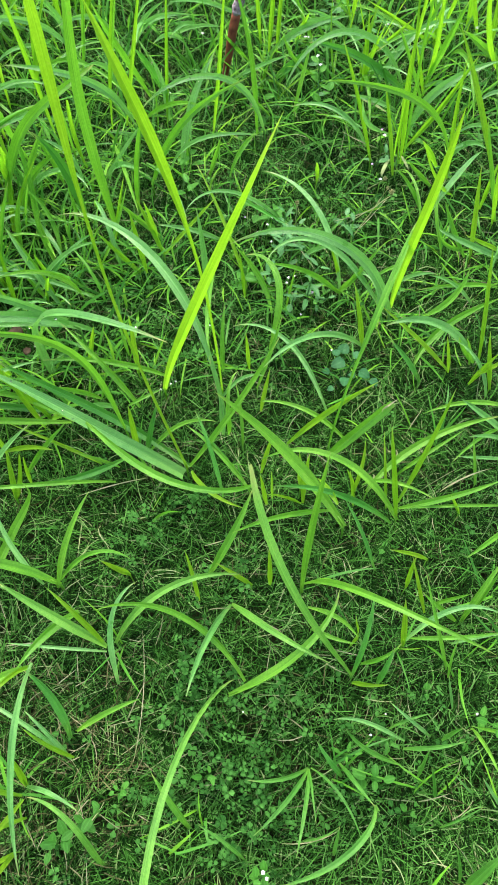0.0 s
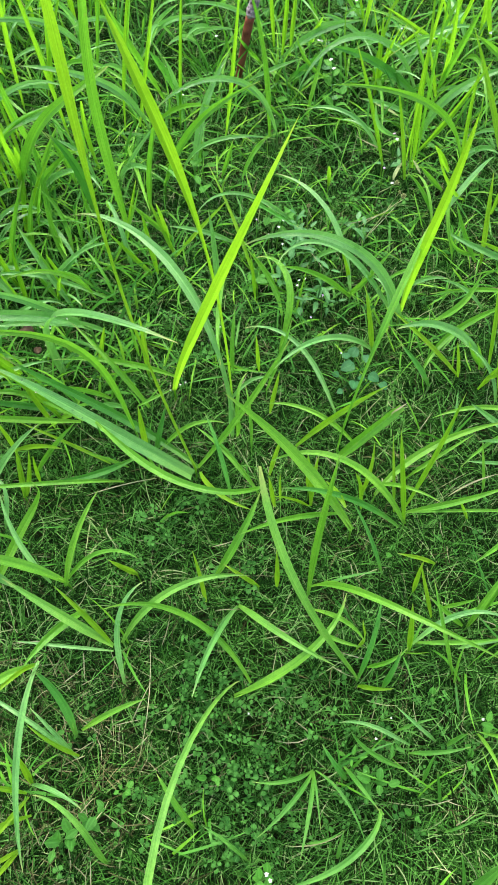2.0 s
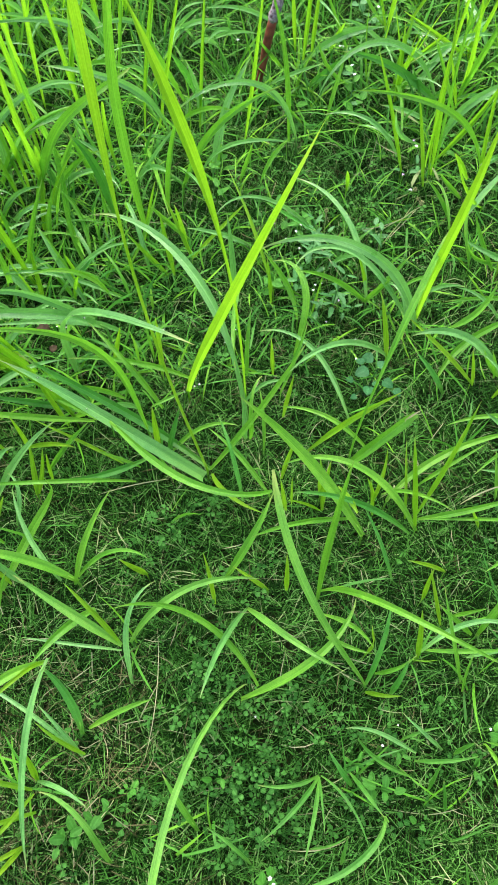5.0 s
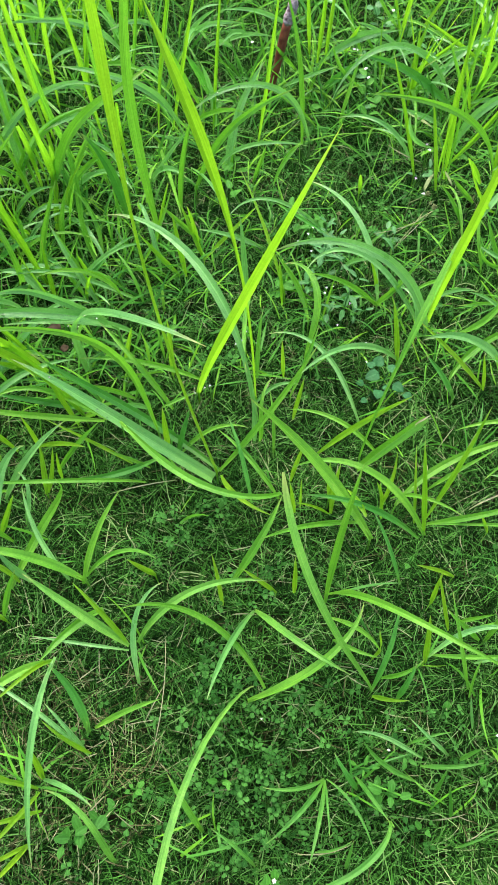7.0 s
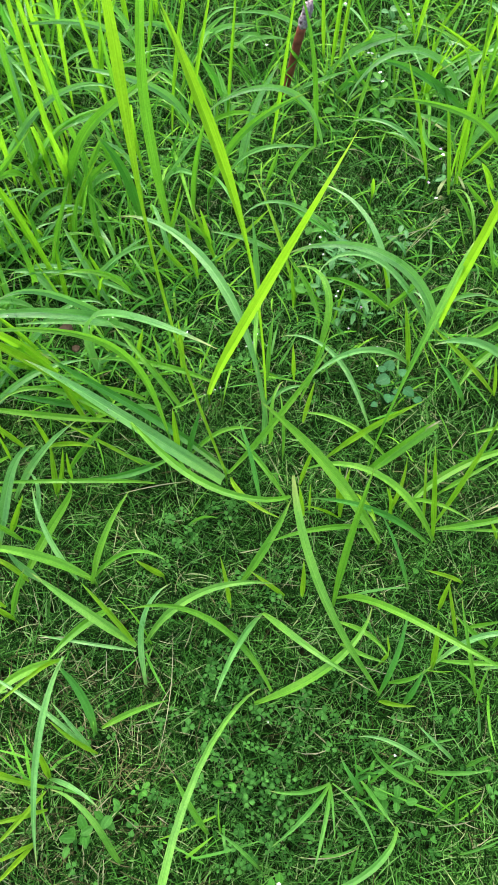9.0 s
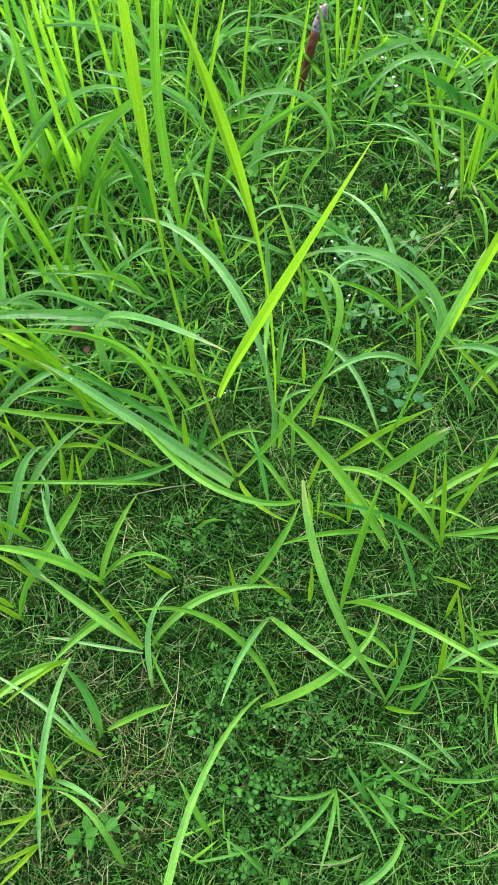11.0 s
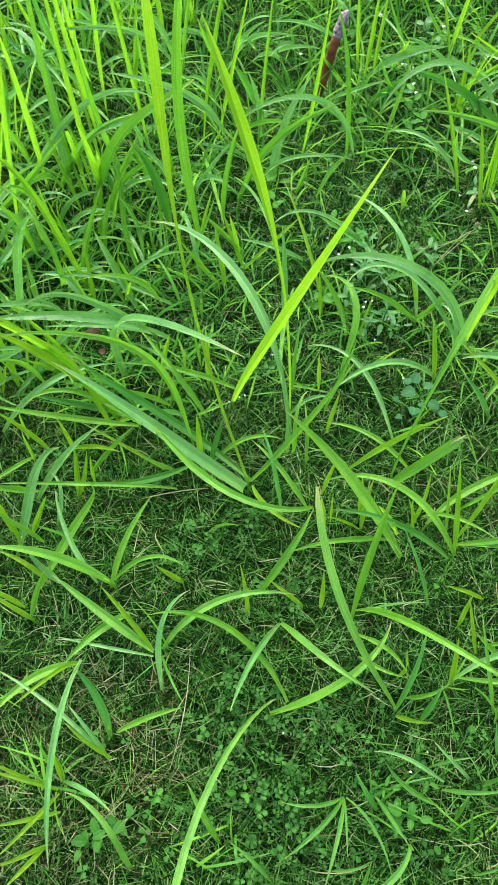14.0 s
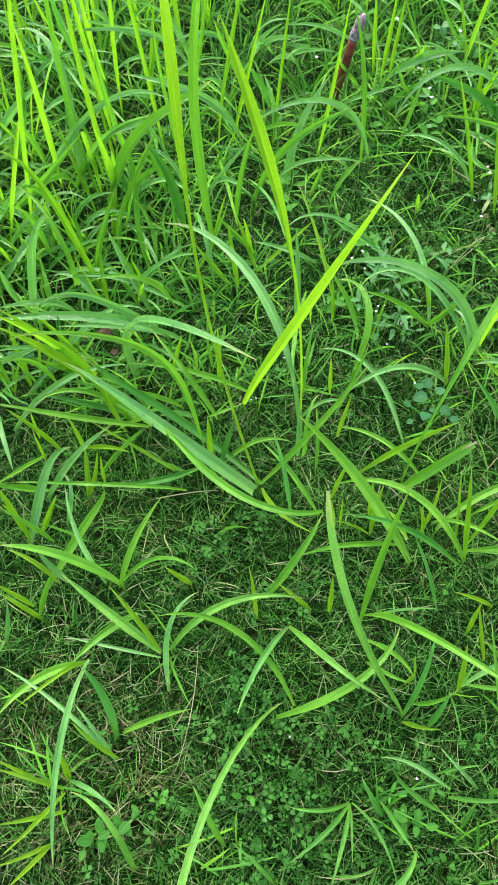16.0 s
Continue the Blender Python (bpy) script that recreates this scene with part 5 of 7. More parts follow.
g = tuft(-0.285, 0.518, "arching green grass shoot growing in the lawn")
blade(g, -0.2849, 0.5177, 0.01, -152.1, 79.5, 71.0, 44.5, 0.1298, 3.54, 0.0078, 65, GREEN)
g = tuft(-0.238, 0.218, "low yellow-green grass tuft with 2 blades in the lawn")
blade(g, -0.2515, 0.2274, 0.01, -72.2, 71.3, 37.8, 0.2, 0.0602, 1.01, 0.0056, 17, LIT_YOUNG)
blade(g, -0.2247, 0.2086, 0.01, 103.4, 51.2, 60.2, -17.9, 0.0450, 1.00, 0.0012, -13, STRAW)
g = tuft(-0.285, 0.200, "low short pale green grass shoot growing in the lawn")
blade(g, -0.2852, 0.2000, 0.01, 34.2, 60.2, 0.5, -27.7, 0.0595, 0.99, 0.0055, -31, PALE_SHEEN)
g = tuft(0.405, 1.159, "arching yellow-green grass shoot growing in the lawn")
blade(g, 0.4050, 1.1593, 0.01, 157.3, 73.4, -4.3, 5.4, 0.1411, 0.98, 0.0068, 27, YOUNG)
g = tuft(0.454, 1.150, "arching yellow-green grass tuft with 2 blades in the lawn")
blade(g, 0.4617, 1.1410, 0.01, -126.1, 63.6, -1.4, -4.5, 0.1778, 0.99, 0.0073, -33, YOUNG)
blade(g, 0.4469, 1.1592, 0.01, -146.1, 91.1, 53.6, -13.8, 0.1835, 0.98, 0.0121, -11, YOUNG)
g = tuft(0.481, 1.063, "tall yellow-green grass tuft with 2 blades in the lawn")
blade(g, 0.4764, 1.0573, 0.01, -130.6, 50.2, -21.5, -14.8, 0.2706, 1.10, 0.0083, -29, YOUNG)
blade(g, 0.4857, 1.0696, 0.01, -111.5, 45.7, 6.0, -2.7, 0.1356, 1.01, 0.0124, 67, GREEN)
g = tuft(0.398, 0.755, "arching yellow-green grass tuft with 3 blades in the lawn")
blade(g, 0.3996, 0.7441, 0.01, -127.1, 73.6, 4.2, -8.2, 0.1818, 1.00, 0.0061, -23, YOUNG)
blade(g, 0.4053, 0.7489, 0.01, -63.8, 71.4, 0.8, 2.3, 0.1607, 1.00, 0.0062, 73, GREEN)
blade(g, 0.3883, 0.7731, 0.01, 49.6, 87.9, 12.7, 3.6, 0.0908, 1.01, 0.0058, -17, YOUNG)
g = tuft(0.344, 0.611, "low short pale green grass shoot growing in the lawn")
blade(g, 0.3445, 0.6111, 0.01, -63.6, 49.8, 33.5, -34.6, 0.0815, 1.41, 0.0054, 44, PALE_SHEEN)
g = tuft(0.251, 0.650, "low short pale green grass shoot growing in the lawn")
blade(g, 0.2513, 0.6500, 0.01, 99.7, 56.4, 37.9, 32.0, 0.0648, 1.27, 0.0055, -40, PALE_SHEEN)
g = tuft(0.384, 0.636, "low short green grass shoot growing in the lawn")
blade(g, 0.3839, 0.6363, 0.01, -103.2, 30.2, 35.4, 8.5, 0.1194, 1.03, 0.0062, 44, GREEN)
g = tuft(0.347, 0.417, "low pale green grass tuft with 3 blades in the lawn")
blade(g, 0.3436, 0.4268, 0.01, -119.8, 39.8, 39.7, -12.3, 0.1070, 1.07, 0.0049, 12, GREEN)
blade(g, 0.3458, 0.4098, 0.01, -93.5, 41.9, 14.5, -20.2, 0.0764, 1.13, 0.0055, 37, PALE_SHEEN)
blade(g, 0.3501, 0.4135, 0.01, -71.3, 44.7, 13.3, 3.7, 0.0909, 1.02, 0.0088, 26, PALE_SHEEN)
g = tuft(0.271, 0.682, "low short green grass shoot growing in the lawn")
blade(g, 0.2713, 0.6822, 0.01, -123.2, 32.5, 21.3, -19.1, 0.1057, 1.09, 0.0048, 34, GREEN)
g = tuft(0.342, 0.813, "arching yellow-green grass tuft with 2 blades in the lawn")
blade(g, 0.3555, 0.8048, 0.01, -166.9, 27.6, -43.6, 91.3, 0.1468, 0.49, 0.0051, -59, YOUNG)
blade(g, 0.3282, 0.8218, 0.01, -105.0, 48.5, -6.9, 0.8, 0.0744, 1.01, 0.0074, 71, GREEN)
g = tuft(0.306, 0.777, "low short green grass shoot growing in the lawn")
blade(g, 0.3061, 0.7765, 0.01, -47.0, 56.7, 17.8, -25.4, 0.0743, 1.40, 0.0059, 43, GREEN)
g = tuft(0.335, 0.691, "arching green grass tuft with 2 blades in the lawn")
blade(g, 0.3194, 0.6941, 0.01, -50.2, 74.9, 70.9, 95.2, 0.1099, 1.07, 0.0052, 12, GREEN)
blade(g, 0.3507, 0.6889, 0.01, -50.2, 49.1, -6.1, 18.3, 0.0843, 0.96, 0.0071, 37, GREEN)
g = tuft(0.429, 0.914, "low pale green grass tuft with 2 blades in the lawn")
blade(g, 0.4380, 0.9253, 0.01, -127.0, 45.2, 43.8, -9.0, 0.1337, 1.46, 0.0062, 48, PALE_SHEEN)
blade(g, 0.4209, 0.9026, 0.01, -125.9, 34.2, 17.4, -17.3, 0.1292, 1.11, 0.0068, 42, PALE_SHEEN)
g = tuft(0.300, 0.929, "arching pale green grass tuft with 2 blades in the lawn")
blade(g, 0.2865, 0.9315, 0.01, -123.7, 32.8, -31.9, -36.8, 0.1800, 0.86, 0.0071, -60, PALE_SHEEN)
blade(g, 0.3140, 0.9262, 0.01, 118.1, 88.3, 100.1, -51.5, 0.1840, 1.33, 0.0124, -50, PALE_SHEEN)
g = tuft(0.191, 1.064, "arching green grass shoot growing in the lawn")
blade(g, 0.1909, 1.0643, 0.01, -98.2, 34.5, -42.8, 11.8, 0.1007, 1.09, 0.0065, 67, GREEN)
g = tuft(0.148, 0.989, "arching green grass shoot growing in the lawn")
blade(g, 0.1481, 0.9892, 0.01, 34.3, 66.0, 19.5, -10.3, 0.1099, 1.00, 0.0063, -17, GREEN)
g = tuft(0.263, 1.213, "arching green grass shoot growing in the lawn")
blade(g, 0.2627, 1.2126, 0.01, -72.2, 38.5, -17.4, 22.1, 0.0954, 0.76, 0.0061, 50, GREEN)
g = tuft(0.087, 1.111, "arching green grass shoot growing in the lawn")
blade(g, 0.0872, 1.1113, 0.01, -128.7, 52.0, -5.1, -0.9, 0.0886, 1.00, 0.0066, -65, GREEN)
g = tuft(-0.024, 1.167, "arching pale green grass tuft with 2 blades in the lawn")
blade(g, -0.0110, 1.1592, 0.01, -160.2, 49.3, 33.8, -2.7, 0.1700, 1.24, 0.0082, 69, PALE_SHEEN)
blade(g, -0.0372, 1.1758, 0.01, 140.8, 43.7, 20.2, 10.7, 0.1796, 1.01, 0.0065, -72, PALE_SHEEN)
g = tuft(-0.057, 1.191, "arching pale green grass shoot growing in the lawn")
blade(g, -0.0566, 1.1906, 0.01, -167.6, 46.8, 44.6, -12.8, 0.2021, 1.71, 0.0090, -4, PALE_SHEEN)
g = tuft(0.017, 1.186, "arching pale green grass shoot growing in the lawn")
blade(g, 0.0173, 1.1856, 0.01, -163.1, 46.3, 40.2, 2.1, 0.1867, 1.69, 0.0083, 49, PALE_SHEEN)
g = tuft(-0.076, 0.896, "low short pale green grass shoot growing in the lawn")
blade(g, -0.0758, 0.8963, 0.01, 160.2, 34.1, 15.1, 11.3, 0.2732, 1.26, 0.0056, 2, PALE_SHEEN)
g = tuft(-0.137, 0.711, "arching green grass shoot growing in the lawn")
blade(g, -0.1369, 0.7106, 0.01, 60.5, 51.2, -11.6, -20.8, 0.1170, 0.79, 0.0049, -31, GREEN)
g = tuft(-0.192, 0.734, "arching green grass shoot growing in the lawn")
blade(g, -0.1917, 0.7342, 0.01, 0.1, 51.1, 16.5, -68.5, 0.1006, 1.07, 0.0066, 17, GREEN)
g = tuft(-0.249, 0.810, "arching green grass shoot growing in the lawn")
blade(g, -0.2492, 0.8099, 0.01, 63.1, 72.6, 26.5, -13.9, 0.1365, 1.10, 0.0100, -74, GREEN)
g = tuft(-0.237, 1.060, "arching pale green grass shoot growing in the lawn")
blade(g, -0.2368, 1.0599, 0.01, -177.1, 48.9, 26.6, 18.3, 0.1850, 1.37, 0.0100, 75, PALE_SHEEN)
g = tuft(-0.193, 0.860, "arching green grass shoot growing in the lawn")
blade(g, -0.1931, 0.8599, 0.01, -91.4, 84.5, 15.2, -7.6, 0.0948, 1.06, 0.0075, 53, GREEN)
g = tuft(-0.126, 0.958, "tall yellow-green grass tuft with 2 blades in the lawn")
blade(g, -0.1258, 0.9471, 0.01, 167.5, 23.5, 0.1, 1.9, 0.2889, 1.03, 0.0057, -2, GREEN)
blade(g, -0.1258, 0.9692, 0.01, 86.1, 84.9, 15.5, -50.7, 0.3067, 1.10, 0.0062, -41, YOUNG)
g = tuft(-0.093, 0.088, "low short dry straw-coloured grass shoot growing in the lawn")
blade(g, -0.0929, 0.0876, 0.01, 16.1, 13.4, 18.6, -23.1, 0.1313, 0.96, 0.0009, -12, STRAW)
g = tuft(0.203, 0.733, "low short dry straw-coloured grass shoot growing in the lawn")
blade(g, 0.2027, 0.7335, 0.01, 56.9, 31.7, 33.6, -19.0, 0.0828, 0.99, 0.0008, -14, STRAW)
g = tuft(0.042, 0.160, "low short dry straw-coloured grass shoot growing in the lawn")
blade(g, 0.0416, 0.1604, 0.01, 14.2, 67.4, 69.3, 0.1, 0.0357, 1.00, 0.0009, -7, STRAW)
g = tuft(0.055, 0.009, "low mid-green grass tuft with 2 blades in the lawn")
blade(g, 0.0450, 0.0083, 0.01, 97.8, 37.1, 51.0, -36.6, 0.0601, 1.26, 0.0010, 4, STRAW)
blade(g, 0.0640, 0.0092, 0.01, 93.5, 67.2, 46.7, -38.0, 0.0511, 1.20, 0.0024, 8, MILD)
g = tuft(0.187, 0.036, "low mid-green grass tuft with 5 blades in the lawn")
blade(g, 0.1758, 0.0348, 0.01, 90.3, 64.8, 71.4, -17.9, 0.0365, 1.00, 0.0011, 13, STRAW)
blade(g, 0.1796, 0.0559, 0.01, 1.5, 74.6, 13.7, 24.0, 0.0541, 1.00, 0.0040, 15, MILD)
blade(g, 0.1928, 0.0352, 0.01, -24.5, 68.7, 14.5, 13.4, 0.0571, 1.00, 0.0034, 28, MILD)
blade(g, 0.1929, 0.0118, 0.01, 73.5, 70.9, 65.1, -7.8, 0.0532, 1.03, 0.0025, -2, MILD)
blade(g, 0.1934, 0.0400, 0.01, -21.4, 68.7, 11.0, -3.2, 0.0513, 1.02, 0.0034, 24, MILD)
g = tuft(0.229, 0.428, "low short dry straw-coloured grass shoot growing in the lawn")
blade(g, 0.2292, 0.4281, 0.01, 42.9, 62.1, 75.2, -2.2, 0.0381, 1.00, 0.0010, -11, STRAW)
g = tuft(-0.014, 0.232, "low short dry straw-coloured grass shoot growing in the lawn")
blade(g, -0.0145, 0.2316, 0.01, 100.9, 58.8, 45.5, 1.4, 0.0374, 1.02, 0.0012, -24, STRAW)
g = tuft(-0.100, 0.123, "low short dry straw-coloured grass shoot growing in the lawn")
blade(g, -0.1005, 0.1232, 0.01, 33.3, 48.7, 63.5, -6.5, 0.0482, 1.01, 0.0012, -16, STRAW)
g = tuft(-0.283, 0.957, "tall upright yellow-green grass shoot growing in the lawn")
blade(g, -0.2829, 0.9565, 0.01, 190.3, 84.6, 23.7, -29.6, 0.4110, 0.75, 0.0076, 5, YOUNG)
g = tuft(-0.319, 1.103, "tall upright yellow-green grass shoot growing in the lawn")
blade(g, -0.3195, 1.1028, 0.01, 168.8, 44.0, -28.5, -2.8, 0.4203, 0.99, 0.0065, 4, YOUNG)
g = tuft(-0.313, 1.212, "arching pale green grass shoot growing in the lawn")
blade(g, -0.3134, 1.2123, 0.01, -167.0, 61.7, 54.1, -15.0, 0.1924, 1.70, 0.0094, -37, PALE_SHEEN)
g = tuft(-0.275, 1.214, "arching pale green grass shoot growing in the lawn")
blade(g, -0.2748, 1.2137, 0.01, -157.5, 45.8, 16.2, -9.2, 0.2142, 1.17, 0.0092, -75, PALE_SHEEN)
g = tuft(-0.226, 1.167, "arching pale green grass shoot growing in the lawn")
blade(g, -0.2259, 1.1665, 0.01, -143.2, 36.8, 25.0, -32.3, 0.1711, 1.26, 0.0067, 55, PALE_SHEEN, dew=10)
g = tuft(-0.329, 1.047, "arching pale green grass tuft with 2 blades in the lawn")
blade(g, -0.3143, 1.0545, 0.01, -166.4, 72.7, 50.4, 8.8, 0.1588, 1.39, 0.0082, -55, PALE_SHEEN)
blade(g, -0.3444, 1.0392, 0.01, -184.5, 52.8, 45.2, 18.0, 0.2074, 1.41, 0.0111, 37, PALE_SHEEN)
g = tuft(-0.468, 0.962, "arching pale green grass shoot growing in the lawn")
blade(g, -0.4684, 0.9619, 0.01, 131.7, 50.9, 11.0, -4.4, 0.2690, 1.05, 0.0118, 74, PALE_SHEEN)
g = tuft(-0.413, 0.810, "arching green grass shoot growing in the lawn")
blade(g, -0.4131, 0.8102, 0.01, 123.4, 46.1, -6.2, -18.7, 0.2570, 0.80, 0.0104, -80, GREEN)
g = tuft(-0.245, 0.747, "arching green grass shoot growing in the lawn")
blade(g, -0.2455, 0.7465, 0.01, 47.2, 84.8, 22.9, 11.1, 0.0965, 1.08, 0.0072, -49, GREEN)
g = tuft(-0.132, 0.866, "arching pale green grass tuft with 2 blades in the lawn")
blade(g, -0.1331, 0.8646, 0.01, 124.3, 66.9, 67.2, 17.6, 0.1084, 1.31, 0.0093, -54, PALE_SHEEN)
blade(g, -0.1304, 0.8683, 0.01, 93.8, 64.1, 17.6, -17.6, 0.1115, 1.01, 0.0060, -62, PALE_SHEEN)
g = tuft(-0.057, 0.755, "arching green grass shoot growing in the lawn")
blade(g, -0.0571, 0.7546, 0.01, -100.4, 55.7, 0.7, 10.2, 0.0873, 1.00, 0.0072, 55, GREEN)
g = tuft(-0.111, 1.195, "arching pale green grass tuft with 2 blades in the lawn")
blade(g, -0.1271, 1.1954, 0.01, -153.6, 58.9, 52.9, 7.1, 0.1730, 1.11, 0.0086, 66, PALE_SHEEN)
blade(g, -0.0939, 1.1942, 0.01, 136.4, 55.2, 17.4, 6.5, 0.1270, 1.05, 0.0066, 73, PALE_SHEEN)
g = tuft(-0.211, 1.213, "arching yellow-green grass shoot growing in the lawn")
blade(g, -0.2111, 1.2129, 0.01, -66.9, 87.0, 2.2, 2.4, 0.1351, 1.00, 0.0086, 46, YOUNG)
g = tuft(0.062, 1.071, "low short pale green grass shoot growing in the lawn")
blade(g, 0.0625, 1.0710, 0.01, 112.0, 40.1, 14.0, -7.5, 0.1025, 1.01, 0.0066, -49, PALE_SHEEN)
g = tuft(0.127, 1.065, "low short deep green grass shoot growing in the lawn")
blade(g, 0.1269, 1.0652, 0.01, 92.3, 47.4, 10.1, -4.0, 0.0831, 1.02, 0.0114, -53, DEEP)
g = tuft(0.166, 1.163, "arching yellow-green grass tuft with 2 blades in the lawn")
blade(g, 0.1669, 1.1503, 0.01, 157.4, 67.9, 13.7, 9.6, 0.0875, 1.00, 0.0083, 32, YOUNG)
blade(g, 0.1659, 1.1758, 0.01, 157.2, 53.2, 33.5, -40.4, 0.1128, 1.11, 0.0079, -51, PALE_SHEEN)
g = tuft(0.304, 0.979, "low short pale green grass shoot growing in the lawn")
blade(g, 0.3039, 0.9792, 0.01, -95.2, 37.9, 24.8, -0.8, 0.0916, 1.07, 0.0079, 56, PALE_SHEEN)
g = tuft(0.233, 1.132, "low short pale green grass shoot growing in the lawn")
blade(g, 0.2331, 1.1323, 0.01, 138.2, 50.2, 47.4, 31.4, 0.1688, 1.17, 0.0066, -52, PALE_SHEEN)
g = tuft(0.360, 1.042, "tall yellow-green grass tuft with 2 blades in the lawn")
blade(g, 0.3618, 1.0478, 0.01, -172.7, 59.3, -19.5, 39.4, 0.2494, 1.16, 0.0068, -1, YOUNG)
blade(g, 0.3575, 1.0360, 0.01, 164.1, 71.5, 1.5, 2.7, 0.1824, 1.00, 0.0100, 38, GREEN)
g = tuft(0.347, 0.998, "arching yellow-green grass tuft with 2 blades in the lawn")
blade(g, 0.3442, 0.9856, 0.01, -95.2, 69.0, 5.0, 13.7, 0.1535, 0.99, 0.0070, 59, GREEN)
blade(g, 0.3502, 1.0106, 0.01, -94.8, 74.1, 3.0, -1.5, 0.0965, 1.01, 0.0056, -68, YOUNG)
g = tuft(0.471, 1.102, "arching yellow-green grass shoot growing in the lawn")
blade(g, 0.4711, 1.1023, 0.01, -22.3, 85.4, 7.5, 14.2, 0.1340, 1.00, 0.0090, 27, YOUNG)
g = tuft(0.189, 0.422, "arching dry straw-coloured grass shoot growing in the lawn")
blade(g, 0.1887, 0.4221, 0.08, 71.5, 43.5, 45.9, -12.6, 0.0214, 1.00, 0.0023, -10, STRAW)
g = tuft(0.254, 0.207, "arching green grass tuft with 3 blades in the lawn")
blade(g, 0.2499, 0.2017, 0.01, 35.3, 65.6, 32.7, 9.2, 0.0877, 0.99, 0.0071, 1, GREEN)
blade(g, 0.2677, 0.2156, 0.01, 36.2, 78.2, 29.9, 4.3, 0.0621, 1.00, 0.0045, -7, GREEN)
blade(g, 0.2446, 0.2025, 0.01, -75.5, 57.2, 30.5, 27.3, 0.0625, 0.99, 0.0060, 28, GREEN)
g = tuft(0.161, 0.085, "low mid-green grass tuft with 2 blades in the lawn")
blade(g, 0.1587, 0.1013, 0.01, 70.7, 69.7, 66.2, 15.1, 0.0536, 1.07, 0.0031, -6, MILD)
blade(g, 0.1637, 0.0684, 0.01, -72.0, 30.7, -30.2, 31.5, 0.0865, 1.63, 0.0050, 9, MILD)
g = tuft(0.241, 0.031, "low pale green grass tuft with 2 blades in the lawn")
blade(g, 0.2533, 0.0239, 0.01, -52.8, 63.2, 24.1, 18.1, 0.0557, 1.00, 0.0045, -1, PALE_SHEEN)
blade(g, 0.2291, 0.0376, 0.01, -70.0, 69.5, 31.4, 27.3, 0.0499, 1.00, 0.0025, 17, PALE_SHEEN)
g = tuft(0.132, -0.030, "low short mid-green grass shoot growing in the lawn")
blade(g, 0.1318, -0.0302, 0.01, -13.7, 67.9, 28.0, 6.8, 0.0535, 1.01, 0.0024, 15, MILD)
g = tuft(0.296, 0.355, "low short green grass shoot growing in the lawn")
blade(g, 0.2962, 0.3550, 0.01, -17.3, 64.4, 17.5, 9.1, 0.0669, 1.00, 0.0036, 23, GREEN)
g = tuft(0.338, 0.385, "low short pale green grass shoot growing in the lawn")
blade(g, 0.3377, 0.3852, 0.01, -106.7, 44.1, 36.1, 20.1, 0.0752, 1.00, 0.0050, 10, PALE_SHEEN)
g = tuft(0.210, 0.375, "low short green grass shoot growing in the lawn")
blade(g, 0.2101, 0.3751, 0.01, 79.0, 60.7, 46.4, -14.2, 0.0948, 1.01, 0.0048, -17, GREEN)
g = tuft(-0.377, 0.550, "arching pale green grass shoot growing in the lawn")
blade(g, -0.3768, 0.5505, 0.01, 117.3, 46.0, 5.5, -15.8, 0.1343, 1.00, 0.0084, -55, PALE_SHEEN)
g = tuft(-0.285, 0.420, "low yellow-green grass tuft with 2 blades in the lawn")
blade(g, -0.2858, 0.4235, 0.01, -160.8, 45.0, 15.4, 8.0, 0.0924, 1.01, 0.0056, 25, GREEN)
blade(g, -0.2852, 0.4168, 0.01, -3.6, 81.2, -8.3, -2.4, 0.0589, 1.00, 0.0037, -11, LIT_YOUNG)
g = tuft(-0.244, 0.336, "low short pale green grass shoot growing in the lawn")
blade(g, -0.2438, 0.3361, 0.01, 45.3, 73.2, 88.7, -106.4, 0.0769, 1.41, 0.0055, -15, PALE_SHEEN)
g = tuft(-0.122, 0.493, "arching pale green grass tuft with 2 blades in the lawn")
blade(g, -0.1126, 0.4851, 0.01, -110.2, 58.2, 26.0, -40.1, 0.0680, 1.30, 0.0063, 38, PALE_SHEEN)
blade(g, -0.1316, 0.5003, 0.01, -102.7, 54.7, 12.1, -20.4, 0.0876, 1.14, 0.0063, 42, GREEN)
g = tuft(0.035, 0.424, "low short green grass shoot growing in the lawn")
blade(g, 0.0349, 0.4241, 0.01, 3.4, 69.0, 51.2, -14.9, 0.0805, 1.08, 0.0043, 5, GREEN)
g = tuft(0.085, 0.615, "arching green grass shoot growing in the lawn")
blade(g, 0.0847, 0.6147, 0.01, -5.0, 26.5, -36.0, -84.4, 0.1030, 1.19, 0.0078, 35, GREEN)
g = tuft(0.135, 0.704, "low short pale green grass shoot growing in the lawn")
blade(g, 0.1351, 0.7037, 0.01, 130.9, 67.4, 36.1, 5.6, 0.0639, 1.09, 0.0064, -55, PALE_SHEEN)
g = tuft(0.091, -0.005, "low short mid-green grass shoot growing in the lawn")
blade(g, 0.0912, -0.0047, 0.01, 0.5, 76.0, 29.6, 17.5, 0.0501, 1.00, 0.0038, 6, MILD)
g = tuft(0.183, 0.766, "low short dry straw-coloured grass shoot growing in the lawn")
blade(g, 0.1825, 0.7657, 0.01, 114.1, 31.0, 14.2, -44.4, 0.0642, 0.99, 0.0012, -37, STRAW)
g = tuft(-0.094, 1.154, "arching pale green grass shoot growing in the lawn")
blade(g, -0.0944, 1.1545, 0.01, 142.7, 64.3, 62.0, -32.9, 0.1693, 1.41, 0.0093, -72, PALE_SHEEN)
g = tuft(-0.123, 1.085, "arching pale green grass shoot growing in the lawn")
blade(g, -0.1234, 1.0853, 0.01, -163.3, 59.4, 36.1, -0.1, 0.1397, 1.07, 0.0080, -64, PALE_SHEEN)
